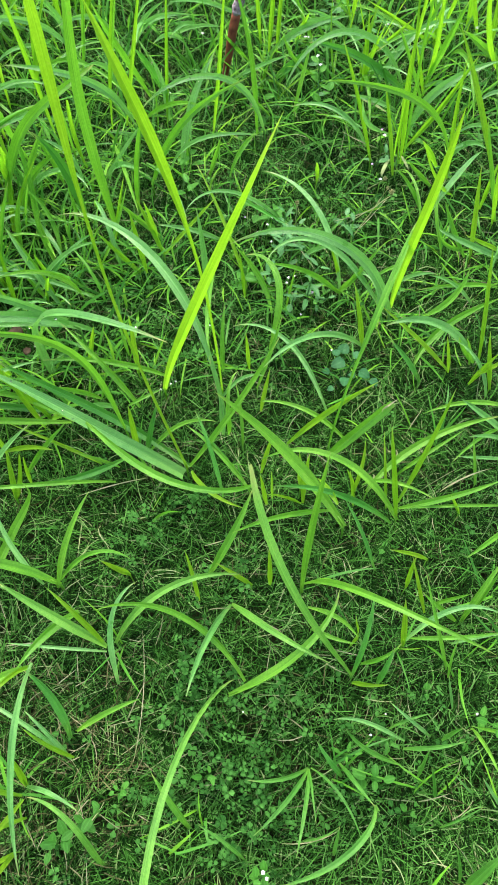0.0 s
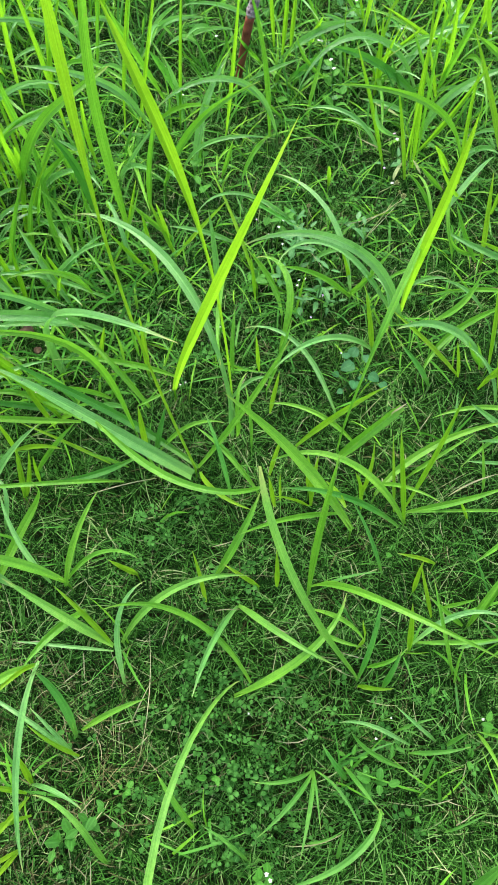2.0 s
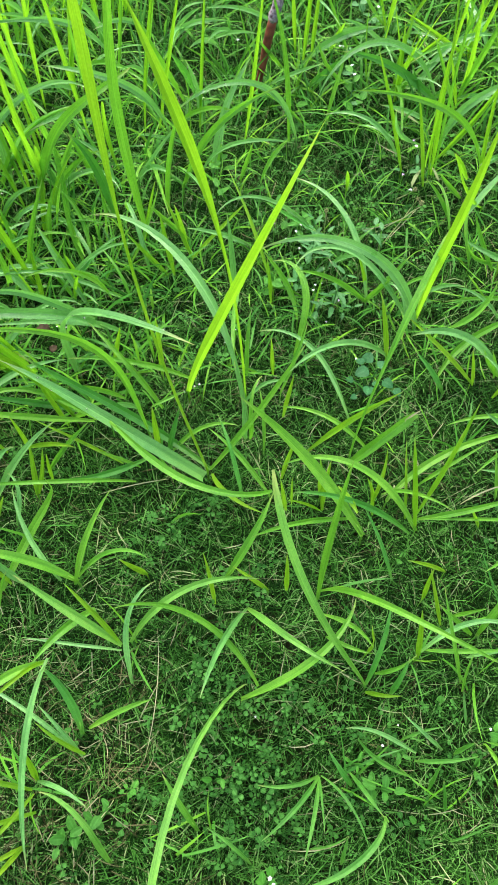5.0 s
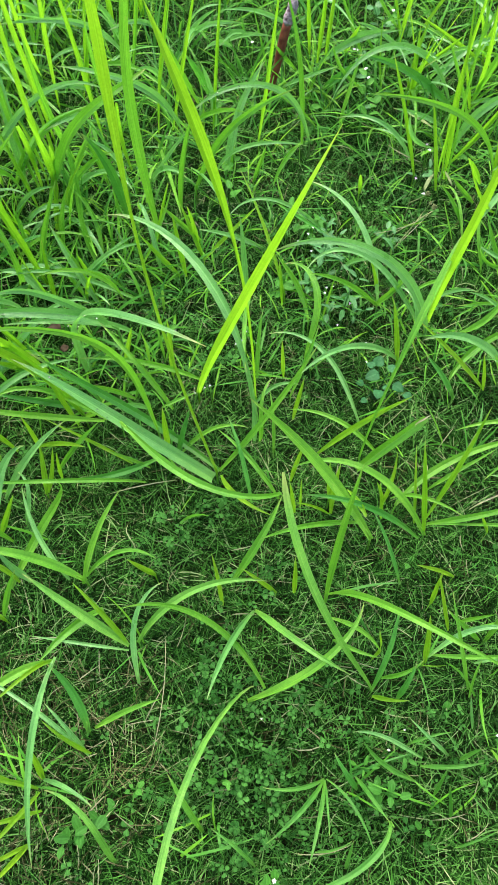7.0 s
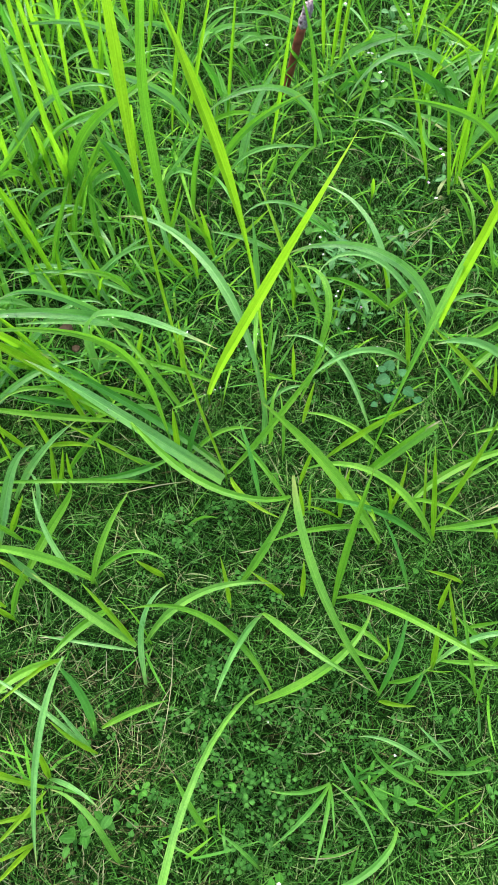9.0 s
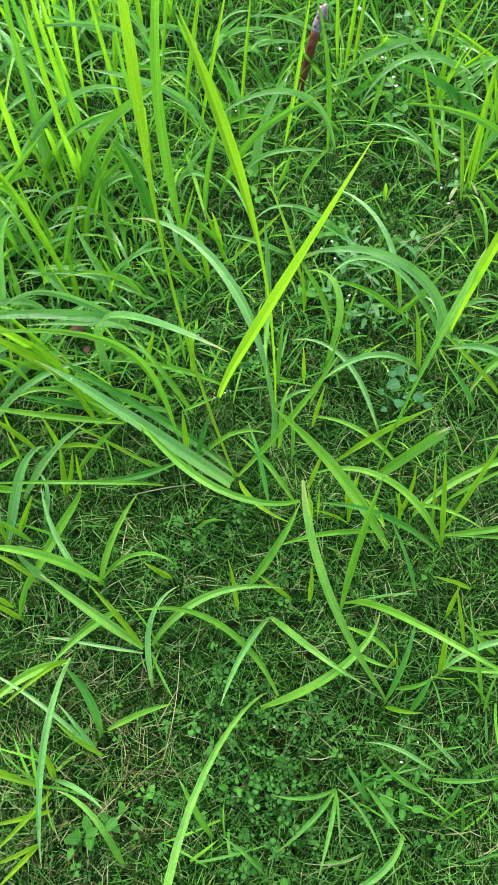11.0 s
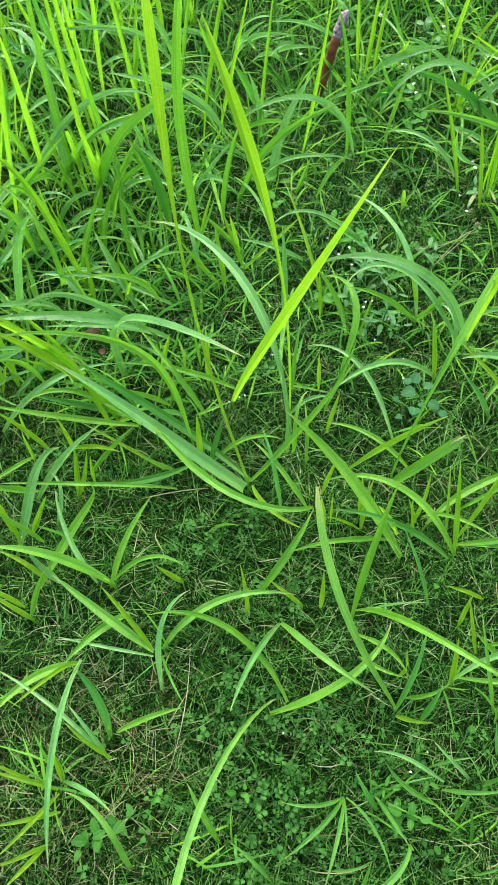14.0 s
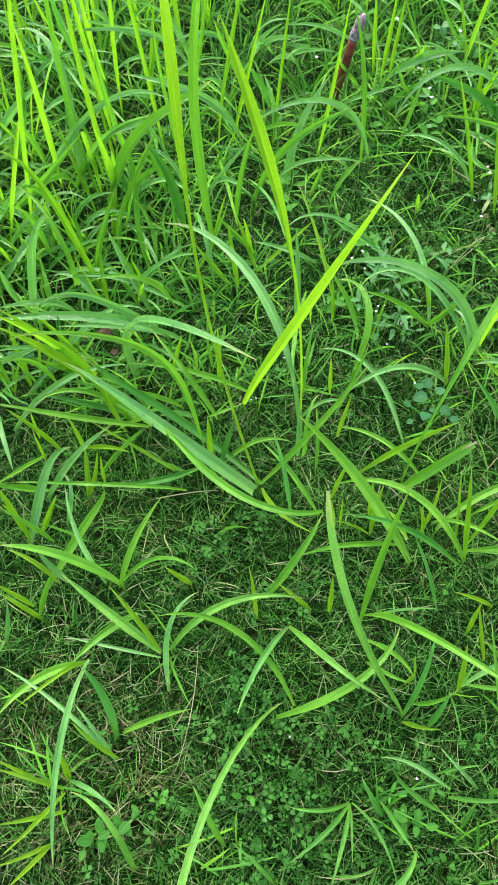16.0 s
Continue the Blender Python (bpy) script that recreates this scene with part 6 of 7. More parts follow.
g = tuft(-0.058, 1.042, "arching green grass tuft with 2 blades in the lawn")
blade(g, -0.0488, 1.0474, 0.01, -147.9, 68.8, 14.7, -4.6, 0.1281, 1.03, 0.0109, -52, DEEP, dew=13)
blade(g, -0.0679, 1.0360, 0.01, -113.7, 68.4, 4.7, -48.6, 0.2134, 1.04, 0.0099, -60, GREEN)
g = tuft(0.015, 0.866, "arching green grass shoot growing in the lawn")
blade(g, 0.0153, 0.8657, 0.01, 91.1, 73.0, -3.8, -1.9, 0.0684, 1.00, 0.0067, -71, GREEN)
g = tuft(0.111, 0.983, "arching green grass shoot growing in the lawn")
blade(g, 0.1111, 0.9828, 0.01, -93.0, 53.4, 18.3, -4.3, 0.0944, 1.05, 0.0047, 59, GREEN)
g = tuft(0.167, 0.841, "low short yellow-green grass shoot growing in the lawn")
blade(g, 0.1665, 0.8407, 0.01, -155.8, 95.4, 39.5, -5.8, 0.0489, 1.00, 0.0060, -1, YOUNG)
g = tuft(0.085, 1.218, "arching pale green grass shoot growing in the lawn")
blade(g, 0.0849, 1.2181, 0.01, -122.4, 45.4, 27.1, -12.3, 0.1751, 1.02, 0.0078, 53, PALE_SHEEN)

# thin arching and wet blades between the larger tufts
g = tuft(0.2584, 0.9313, "thin pale arching grass blade above short grass")
blade(g, 0.2584, 0.9313, 0.01, -75.6, 33.6, 106.7, 58.0, 0.0968, 1.70, 0.0050, 0, PALE_SHEEN)
g = tuft(0.3176, 1.1067, "pale arching grass leaf in long grass")
blade(g, 0.3176, 1.1067, 0.01, -127.6, 50.7, 42.9, -19.9, 0.1595, 1.65, 0.0060, 12, PALE_SHEEN)
g = tuft(0.2270, 0.6964, "thin bowed green grass stem over the lawn")
blade(g, 0.2270, 0.6964, 0.01, 163.4, 69.8, 52.0, 23.2, 0.1571, 1.78, 0.0022, 12, GREEN)
g = tuft(0.3027, 0.7567, "short grass leaf bent over at its top")
blade(g, 0.3027, 0.7567, 0.01, -8.1, 46.1, 105.4, -18.5, 0.1007, 1.89, 0.0060, -12, GREEN)
g = tuft(0.2219, 0.6015, "bluish-green bent grass leaf beside a broad blade")
blade(g, 0.2219, 0.6015, 0.01, -17.6, 75.1, 150.0, -34.5, 0.0776, 2.13, 0.0075, -12, PALE_SHEEN)
g = tuft(0.2593, 0.6490, "pale thin bowed grass stem over the lawn")
blade(g, 0.2593, 0.6490, 0.01, 85.5, 68.5, 131.3, -1.6, 0.0594, 1.26, 0.0017, 12, STRAW)
g = tuft(-0.3216, 0.8761, "pale arching grass blade with dew in a dense stand")
blade(g, -0.3216, 0.8761, 0.01, 125.6, 61.8, 59.8, -54.8, 0.2290, 2.90, 0.0085, 12, PALE_SHEEN, dew=4)
g = tuft(-0.2465, 0.8536, "small arching grass blade beaded with dew")
blade(g, -0.2465, 0.8536, 0.01, 116.2, 65.1, 79.9, -26.2, 0.1021, 1.19, 0.0062, -12, PALE_SHEEN, dew=6)
g = tuft(-0.2996, 0.7753, "small arching wet grass blade with dew drops")
blade(g, -0.2996, 0.7753, 0.01, 91.1, 67.7, 142.6, -11.9, 0.1059, 1.84, 0.0068, -12, PALE_SHEEN, dew=6)
g = tuft(-0.3616, 0.8157, "small arching wet grass blade with dew drops")
blade(g, -0.3616, 0.8157, 0.01, 81.3, 74.5, 133.6, 23.2, 0.0923, 1.28, 0.0068, 12, PALE_SHEEN, dew=5)
g = tuft(-0.1626, 0.8461, "bluish-green drooping grass blade in a dense stand")
blade(g, -0.1626, 0.8461, 0.01, -86.6, 90.5, 77.3, -1.7, 0.1153, 1.77, 0.0085, 12, PALE_SHEEN, dew=3)
g = tuft(-0.0958, 1.1696, "pale arching wet grass blade at the back")
blade(g, -0.0958, 1.1696, 0.01, 110.4, 80.3, 83.6, -9.8, 0.1236, 1.63, 0.0078, -12, PALE_SHEEN, dew=5)
g = tuft(-0.0931, 1.1481, "pale arching wet grass blade at the back")
blade(g, -0.0931, 1.1481, 0.01, 81.7, 72.9, 97.5, 2.7, 0.0978, 1.37, 0.0070, -12, PALE_SHEEN, dew=5)
g = tuft(-0.2082, 1.1840, "pale arching grass blade at the back of the lawn")
blade(g, -0.2082, 1.1840, 0.01, -140.3, 92.9, 99.6, 35.5, 0.1127, 1.23, 0.0065, 12, PALE_SHEEN, dew=3)
g = tuft(-0.3799, 1.0854, "pale arching grass blade with dew in a dense stand")
blade(g, -0.3799, 1.0854, 0.01, 82.1, 63.4, 106.8, -4.0, 0.1068, 1.43, 0.0080, -12, PALE_SHEEN, dew=5)
g = tuft(-0.2804, 0.8626, "yellow-green upright grass blade in a dense stand")
blade(g, -0.2804, 0.8626, 0.01, -21.8, 64.8, 27.2, -27.9, 0.1153, 1.07, 0.0050, -12, YOUNG)
g = tuft(-0.2890, 0.8160, "yellow-green leaning grass blade in a dense stand")
blade(g, -0.2890, 0.8160, 0.01, -48.6, 75.7, 45.5, 23.0, 0.1405, 1.18, 0.0058, 12, YOUNG)
g = tuft(-0.2696, 0.8970, "yellow-green upright grass blade in a dense stand")
blade(g, -0.2696, 0.8970, 0.01, -23.9, 64.8, 13.8, 0.1, 0.1316, 1.20, 0.0052, 12, YOUNG)
g = tuft(-0.3110, 0.7442, "yellow-green leaning grass blade in a dense stand")
blade(g, -0.3110, 0.7442, 0.01, 13.6, 83.0, -15.5, -7.4, 0.1245, 1.05, 0.0060, -12, YOUNG)
g = tuft(-0.2746, 0.7042, "yellow-green leaning grass blade in a dense stand")
blade(g, -0.2746, 0.7042, 0.01, -41.6, 66.8, 21.0, -13.4, 0.0967, 1.40, 0.0050, -12, YOUNG)
g = tuft(-0.1906, 0.6508, "short yellow-green grass shoot")
blade(g, -0.1906, 0.6508, 0.01, -79.1, 83.1, 9.4, -0.2, 0.0611, 1.23, 0.0045, 12, YOUNG)


# ---- small plants ----
def leaf_grid(length, width, peak, fold, curl, base_at=0.0, notch=0.0):
    """One broad leaf lying along +y from the origin, with a folded midrib."""
    rows, verts, uv, faces = 7, [], [], []
    for i in range(rows):
        s = i / (rows - 1)
        half = 0.5 * width * (math.sin(math.pi * s ** peak) ** 0.6 if 0 < s < 1 else 0.06)
        for c in (-1.0, -0.5, 0.0, 0.5, 1.0):
            y = base_at + length * s - notch * length * (1 - s) * abs(c)
            verts.append((half * c, y, half * fold * abs(c) + curl * length * s * (0.6 - s)))
            uv.append((0.5 + 0.5 * c, s * 0.4))
    for i in range(rows - 1):
        for j in range(4):
            q = i * 5 + j
            faces.append((q, q + 1, q + 6, q + 5))
    return verts, faces, uv


def tube(points, radii, sides=5):
    verts, faces = [], []
    for k, (p, r) in enumerate(zip(points, radii)):
        p = Vector(p)
        d = (Vector(points[min(k + 1, len(points) - 1)]) - Vector(points[max(k - 1, 0)])).normalized()
        u = d.orthogonal().normalized()
        v = d.cross(u)
        for j in range(sides):
            a = 2 * math.pi * j / sides
            verts.append(p + u * (r * math.cos(a)) + v * (r * math.sin(a)))
    for k in range(len(points) - 1):
        for j in range(sides):
            a, b = k * sides + j, k * sides + (j + 1) % sides
            faces.append((a, b, b + sides, a + sides))
    faces.append(tuple(reversed(range(sides))))
    faces.append(tuple(range((len(points) - 1) * sides, len(points) * sides)))
    return verts, faces


def clover_mesh(size, cup):
    """Three rounded leaflets on one thin stalk; the stalk's foot is at the origin."""
    verts, faces, uv = [], [], []
    rise = 0.016
    for k in range(3):
        a = 2 * math.pi * k / 3 + (0.0, 0.25, -0.2)[k]
        lv, lf, lu = leaf_grid(size * (1, 0.85, 1.1)[k], size * 0.95, 1.45, cup, 0.15, 0.0008)
        o = len(verts)
        for x, y, z in lv:
            verts.append((x * math.cos(a) - y * math.sin(a), x * math.sin(a) + y * math.cos(a), rise + z + (0.35, -0.2, 0.1)[k] * y))
        uv += lu
        faces += [tuple(i + o for i in f) for f in lf]
    sv, sf = tube([(0.005, 0.003, -0.026), (0.002, 0.0, 0.0), (0, 0, rise)], [0.0005, 0.0004, 0.0003], 3)
    o = len(verts)
    verts += sv
    uv += [(0.1, 0.1)] * len(sv)
    faces += [tuple(i + o for i in f) for f in sf]
    me = bpy.data.meshes.new("clover_leaf")
    me.from_pydata(verts, [], faces)
    layer = me.uv_layers.new(name="UVMap")
    for loop in me.loops:
        layer.data[loop.index].uv = uv[loop.vertex_index]
    me.polygons.foreach_set("use_smooth", [True] * len(me.polygons))
    me.materials.append(CLOVER)
    return me


CLOVER_LEAVES = [clover_mesh(0.005, 0.3), clover_mesh(0.0042, 0.5), clover_mesh(0.0056, 0.2), clover_mesh(0.0036, 0.4)]


def clover_patch(x, y, radius, leaves, label):
    e = new("clover_patch")
    e.location = (x, y, 0)
    e.empty_display_size = 0.02
    tagged(e, label, "clover", group="clover patches in the lawn")
    for _ in range(leaves):
        r, a = radius * math.sqrt(random.random()), random.uniform(0, 2 * math.pi)
        ob = new("leaf", random.choice(CLOVER_LEAVES))
        ob.parent = e
        ob.matrix_basis = pose(r * math.cos(a), r * math.sin(a), random.uniform(-0.013, 0.005), random.gauss(6, 28), random.gauss(0, 28), random.uniform(0, 360)) @ Matrix.Scale(random.uniform(0.62, 1.2), 4)
    return e


def herb(x, y, leaves, length, aspect, mat, label, creep=None):
    """A low weed: leaves in opposite pairs up a short leaning stem."""
    e = new("weed")
    e.location = (x, y, 0)
    e.empty_display_size = 0.02
    tagged(e, label, "weed", group="broad-leaved weeds in the lawn")
    lean = Vector((random.uniform(-0.5, 0.5), random.uniform(-0.5, 0.5), 1)).normalized()
    high = 0.018 + 0.004 * leaves
    if creep:
        lean = Vector((creep[0], creep[1], 0.02))
        high = lean.length
        lean.normalize()
    foot = Vector((0, 0, 0.016 if creep else 0))
    sv, sf = tube([(0, 0, -0.026), foot + lean * high * 0.5, foot + lean * high], [0.0011, 0.0009, 0.0006])
    ob = mesh_object("stem", sv, sf, mat, uv=[(0.3, 0.1)] * len(sv))
    ob.parent = e
    turn = random.uniform(0, 360)
    for k in range(leaves):
        size = length * random.uniform(0.7, 1.1) * (0.75 if k >= leaves - 2 else 1)
        lv, lf, lu = leaf_grid(size, size * aspect, random.uniform(0.75, 0.95), 0.22, random.uniform(0.0, 0.3), 0.002)
        ob = mesh_object("leaf", lv, lf, mat, uv=lu)
        ob.parent = e
        turn += 180 if k % 2 else 95 + random.uniform(-20, 20)
        at = foot + lean * high * (0.2 + 0.8 * (k // 2) / max(1, (leaves - 1) // 2))
        ob.matrix_basis = pose(*at, 0, 0, turn) @ pose(0, 0, 0, random.uniform(2, 32), random.uniform(-18, 18), 0)
    return e


def heart_plant(x, y, size):
    e = new("weed")
    e.location = (x, y, 0)
    tagged(e, "bluish-green weed with heart-shaped leaves beside a grass stem", "weed", group="broad-leaved weeds in the lawn")
    places = ((0.003, 0.03, 60, 1.15), (-0.009, 0.005, 200, 1.3), (-0.004, -0.024, 250, 1.1), (0.016, 0.011, 20, 0.85), (0.023, -0.01, 320, 1.1), (0.032, -0.025, 300, 0.85), (-0.01, 0.019, 140, 0.8), (-0.026, -0.01, 180, 0.7), (0.008, -0.01, 290, 0.7), (-0.022, -0.03, 210, 0.6))
    for k, (dx, dy, turn, scale) in enumerate(places):
        lv, lf, lu = leaf_grid(size * scale, size * scale * 1.15, 0.62, 0.16, 0.12, -0.4 * size * scale, 0.28)
        ob = mesh_object("leaf", lv, lf, BLUISH, uv=lu)
        ob.parent = e
        high = 0.02 + 0.004 * (k % 4)
        ob.matrix_basis = pose(dx, dy, high, random.uniform(-8, 16), random.uniform(-14, 14), turn - 90)
        sv, sf = tube([(0, 0, -0.026), (dx * 0.5, dy * 0.5, high * 0.6), (dx, dy, high)], [0.0008, 0.0007, 0.0006], 4)
        st = mesh_object("stalk", sv, sf, BLUISH, uv=[(0.3, 0.1)] * len(sv))
        st.parent = e
    return e


def wildflower(x, y, z, size, mat, label):
    e = new("wildflower")
    e.location = (x, y, 0)
    tagged(e, label, "flower", group="tiny wildflowers in the lawn")
    sv, sf = tube([(random.uniform(-0.006, 0.006), random.uniform(-0.006, 0.006), -0.026), (0, 0.001, z * 0.6), (0, 0, z)], [0.0006, 0.0005, 0.0004], 4)
    st = mesh_object("stem", sv, sf, GREEN, uv=[(0.3, 0.1)] * len(sv))
    st.parent = e
    for k in range(5):
        lv, lf, lu = leaf_grid(0.5 * size, 0.42 * size, 0.7, 0.2, 0.3, 0.0003)
        ob = mesh_object("petal", lv, lf, mat, uv=lu)
        ob.parent = e
        ob.matrix_basis = pose(0, 0, z, 0, 0, 72 * k + random.uniform(-15, 15)) @ pose(0, 0, 0, random.uniform(5, 45), 0, 0)
    return e


def stake(foot, top):
    """A dead reddish stalk that leans out of the grass, broken and husky at its end."""
    foot, top = Vector(foot), Vector(top)
    e = new("dead_stalk")
    e.location = foot
    tagged(e, "reddish-brown dead plant stalk with a frayed grey end in grass", "stalk")
    axis = top - foot
    u = axis.orthogonal().normalized()
    pts, radii = [], []
    for k in range(11):
        s = 0.8 * k / 10
        pts.append(axis * s + u * 0.0015 * math.sin(7 * s))
        radii.append(0.0042 + 0.0028 * min(1, s / 0.5) + 0.0003 * math.sin(40 * s))
    sv, sf = tube(pts, radii, 9)
    ob = mesh_object("stem", sv, sf, BARK)
    ob.parent = e
    pts, radii = [], []
    for k in range(14):
        s = 0.78 + 0.22 * k / 13
        pts.append(axis * s + u * 0.0015 * math.sin(7 * s) + Vector((random.gauss(0, 0.0005), random.gauss(0, 0.0005), 0)))
        radii.append((0.0074 + random.uniform(-0.0009, 0.0009)) * (1 if k < 12 else 0.6))
    sv, sf = tube(pts, radii, 9)
    ob = mesh_object("frayed_end", sv, sf, HUSK)
    ob.parent = e
    for k in range(14):
        s = 0.8 + 0.2 * random.random()
        lv, lf, lu = leaf_grid(0.007, 0.003, 0.8, 0.3, 0.4)
        ob = mesh_object("scale", lv, lf, HUSK)
        ob.parent = e
        a = random.uniform(0, 2 * math.pi)
        off = (u * math.cos(a) + axis.normalized().cross(u) * math.sin(a)) * 0.006
        ob.matrix_basis = Matrix.Translation(axis * s + off) @ axis.to_track_quat("Y", "Z").to_matrix().to_4x4() @ pose(0, 0, 0, random.uniform(-30, 30), random.uniform(0, 360), 0)
    return e


def limp(points, count=9):
    """Points along a stem that sags a little between its ends."""
    out = []
    for k in range(count):
        s = k / (count - 1) * (len(points) - 1)
        i = min(int(s), len(points) - 2)
        p = Vector(points[i]).lerp(Vector(points[i + 1]), s - i)
        out.append(p + Vector((0.0006 * math.sin(9 * s), 0.0006 * math.cos(7 * s), 0.0)))
    return out


def seed_stalk(stems, buds, label):
    """A dry flowering weed: pale thin stems, closed brown heads at their ends."""
    e = new("dry_weed")
    e.location = stems[0][0]
    tagged(e, label, "weed")
    for stem in stems:
        sv, sf = tube(limp(stem), [0.00085 - 0.0003 * k / 8 for k in range(9)], 5)
        mesh_object("stem", sv, sf, STRAW, e, uv=[(0.3, 0.1)] * len(sv))
    for at, size in buds:
        rings = [(0.0, 0.25), (0.2, 0.8), (0.45, 1.0), (0.7, 0.8), (0.9, 0.55), (1.0, 0.75)]
        sv, sf = tube([Vector(at) + Vector((0.1 * size * s, 0.15 * size * s, size * s)) for s, _ in rings], [0.42 * size * r for _, r in rings], 8)
        head = mesh_object("seed_head", sv, sf, HEAD, e)
        for k in range(7):
            lv, lf, lu = leaf_grid(0.55 * size, 0.2 * size, 0.8, 0.3, 0.5)
            ob = mesh_object("bract", lv, lf, STRAW, uv=lu)
            ob.parent = head
            ob.matrix_basis = Matrix.Translation(Vector(at) + Vector((0, 0, 0.55 * size))) @ pose(0, 0, 0, 0, 0, 51 * k) @ pose(0, 0.3 * size, 0, random.uniform(35, 65), 0, 0)
    return e


def dry_leaf(a, b, width, mat, label):
    """A limp withered leaf lying across the grass from a to b."""
    a, b = Vector(a), Vector(b)
    d = b - a
    lv, lf, lu = leaf_grid(d.length, width, 0.85, 0.45, random.uniform(0.2, 0.5))
    ob = mesh_object("dry_leaf", lv, lf, mat, uv=lu)
    ob.matrix_basis = Matrix.Translation(a) @ d.to_track_quat("Y", "Z").to_matrix().to_4x4() @ pose(0, 0, 0, 0, random.uniform(-25, 25), 0)
    sol = ob.modifiers.new("thickness", "SOLIDIFY")
    sol.thickness = 0.0004
    return tagged(ob, label, "leaf")


def dead_leaf(x, y, z, size, turn, label):
    lv, lf, lu = leaf_grid(size, size * 0.8, 0.8, 0.5, 0.9, -0.5 * size)
    lv = [(a, b, c + 0.1 * size * math.sin(90 * b + 60 * a)) for a, b, c in lv]
    ob = mesh_object("dead_leaf", lv, lf, DEAD, uv=lu)
    ob.matrix_basis = pose(x, y, z, 10, 8, turn)
    sol = ob.modifiers.new("thickness", "SOLIDIFY")
    sol.thickness = 0.0005
    return tagged(ob, label, "leaf")



clover_patch(-0.061, 0.335, 0.041, 32, "dense patch of round three-part clover leaves in the lawn")
clover_patch(-0.102, 0.318, 0.023, 12, "loose patch of round three-part clover leaves in the lawn")
clover_patch(-0.108, 0.292, 0.022, 11, "sparse patch of round three-part clover leaves in the lawn")
clover_patch(-0.022, 0.353, 0.023, 10, "sparse patch of round three-part clover leaves in the lawn")
clover_patch(0.002, 0.254, 0.032, 22, "loose patch of round three-part clover leaves in the lawn")
clover_patch(-0.057, 0.196, 0.041, 27, "dense patch of round three-part clover leaves in the lawn")
clover_patch(-0.016, 0.176, 0.040, 31, "dense patch of round three-part clover leaves in the lawn")
clover_patch(-0.059, 0.097, 0.045, 30, "dense patch of round three-part clover leaves in the lawn")
clover_patch(-0.009, 0.078, 0.050, 45, "dense patch of round three-part clover leaves in the lawn")
clover_patch(0.028, 0.055, 0.043, 37, "dense patch of round three-part clover leaves in the lawn")
clover_patch(0.015, 0.113, 0.039, 32, "dense patch of round three-part clover leaves in the lawn")
clover_patch(0.068, 0.131, 0.039, 25, "dense patch of round three-part clover leaves in the lawn")
clover_patch(0.079, 0.027, 0.037, 17, "loose patch of round three-part clover leaves in the lawn")
clover_patch(-0.059, 0.061, 0.031, 20, "loose patch of round three-part clover leaves in the lawn")
clover_patch(0.020, 0.026, 0.031, 25, "dense patch of round three-part clover leaves in the lawn")
clover_patch(0.119, 0.079, 0.038, 15, "loose patch of round three-part clover leaves in the lawn")
clover_patch(0.038, -0.017, 0.027, 15, "loose patch of round three-part clover leaves in the lawn")
clover_patch(-0.016, 0.000, 0.015, 7, "sparse patch of round three-part clover leaves in the lawn")
clover_patch(-0.132, 0.400, 0.019, 10, "sparse patch of round three-part clover leaves in the lawn")
clover_patch(-0.096, 0.625, 0.033, 17, "loose patch of round three-part clover leaves in the lawn")
clover_patch(0.040, 0.620, 0.033, 12, "loose patch of round three-part clover leaves in the lawn")
clover_patch(0.166, 0.832, 0.075, 32, "dense patch of round three-part clover leaves in the lawn")
clover_patch(0.212, 0.807, 0.055, 17, "loose patch of round three-part clover leaves in the lawn")
clover_patch(0.232, 0.722, 0.045, 15, "loose patch of round three-part clover leaves in the lawn")
clover_patch(0.108, 0.731, 0.063, 20, "loose patch of round three-part clover leaves in the lawn")
clover_patch(-0.011, 0.890, 0.057, 11, "sparse patch of round three-part clover leaves in the lawn")
clover_patch(-0.110, 0.902, 0.048, 11, "sparse patch of round three-part clover leaves in the lawn")
clover_patch(-0.162, 0.719, 0.053, 15, "loose patch of round three-part clover leaves in the lawn")
clover_patch(-0.048, 0.682, 0.044, 12, "loose patch of round three-part clover leaves in the lawn")
clover_patch(0.193, 0.125, 0.020, 10, "sparse patch of round three-part clover leaves in the lawn")
clover_patch(0.278, 0.814, 0.046, 15, "loose patch of round three-part clover leaves in the lawn")
clover_patch(0.185, 1.009, 0.050, 12, "loose patch of round three-part clover leaves in the lawn")
clover_patch(0.076, 0.618, 0.051, 12, "loose patch of round three-part clover leaves in the lawn")
clover_patch(0.105, 0.528, 0.049, 12, "loose patch of round three-part clover leaves in the lawn")
clover_patch(-0.143, 0.134, 0.026, 7, "sparse patch of round three-part clover leaves in the lawn")
clover_patch(0.283, 0.312, 0.044, 10, "sparse patch of round three-part clover leaves in the lawn")
clover_patch(0.095, 0.168, 0.033, 15, "loose patch of round three-part clover leaves in the lawn")
clover_patch(0.151, 0.037, 0.037, 12, "loose patch of round three-part clover leaves in the lawn")
clover_patch(-0.029, 0.546, 0.033, 10, "sparse patch of round three-part clover leaves in the lawn")
clover_patch(0.033, 0.295, 0.029, 10, "sparse patch of round three-part clover leaves in the lawn")
clover_patch(0.123, 0.116, 0.039, 17, "loose patch of round three-part clover leaves in the lawn")
clover_patch(-0.225, 0.417, 0.038, 7, "sparse patch of round three-part clover leaves in the lawn")
clover_patch(0.290, 0.603, 0.050, 10, "sparse patch of round three-part clover leaves in the lawn")
clover_patch(-0.165, 0.001, 0.030, 10, "sparse patch of round three-part clover leaves in the lawn")
clover_patch(0.201, 0.069, 0.038, 10, "sparse patch of round three-part clover leaves in the lawn")
clover_patch(0.059, 0.944, 0.049, 11, "sparse patch of round three-part clover leaves in the lawn")
clover_patch(0.120, 1.066, 0.061, 11, "sparse patch of round three-part clover leaves in the lawn")
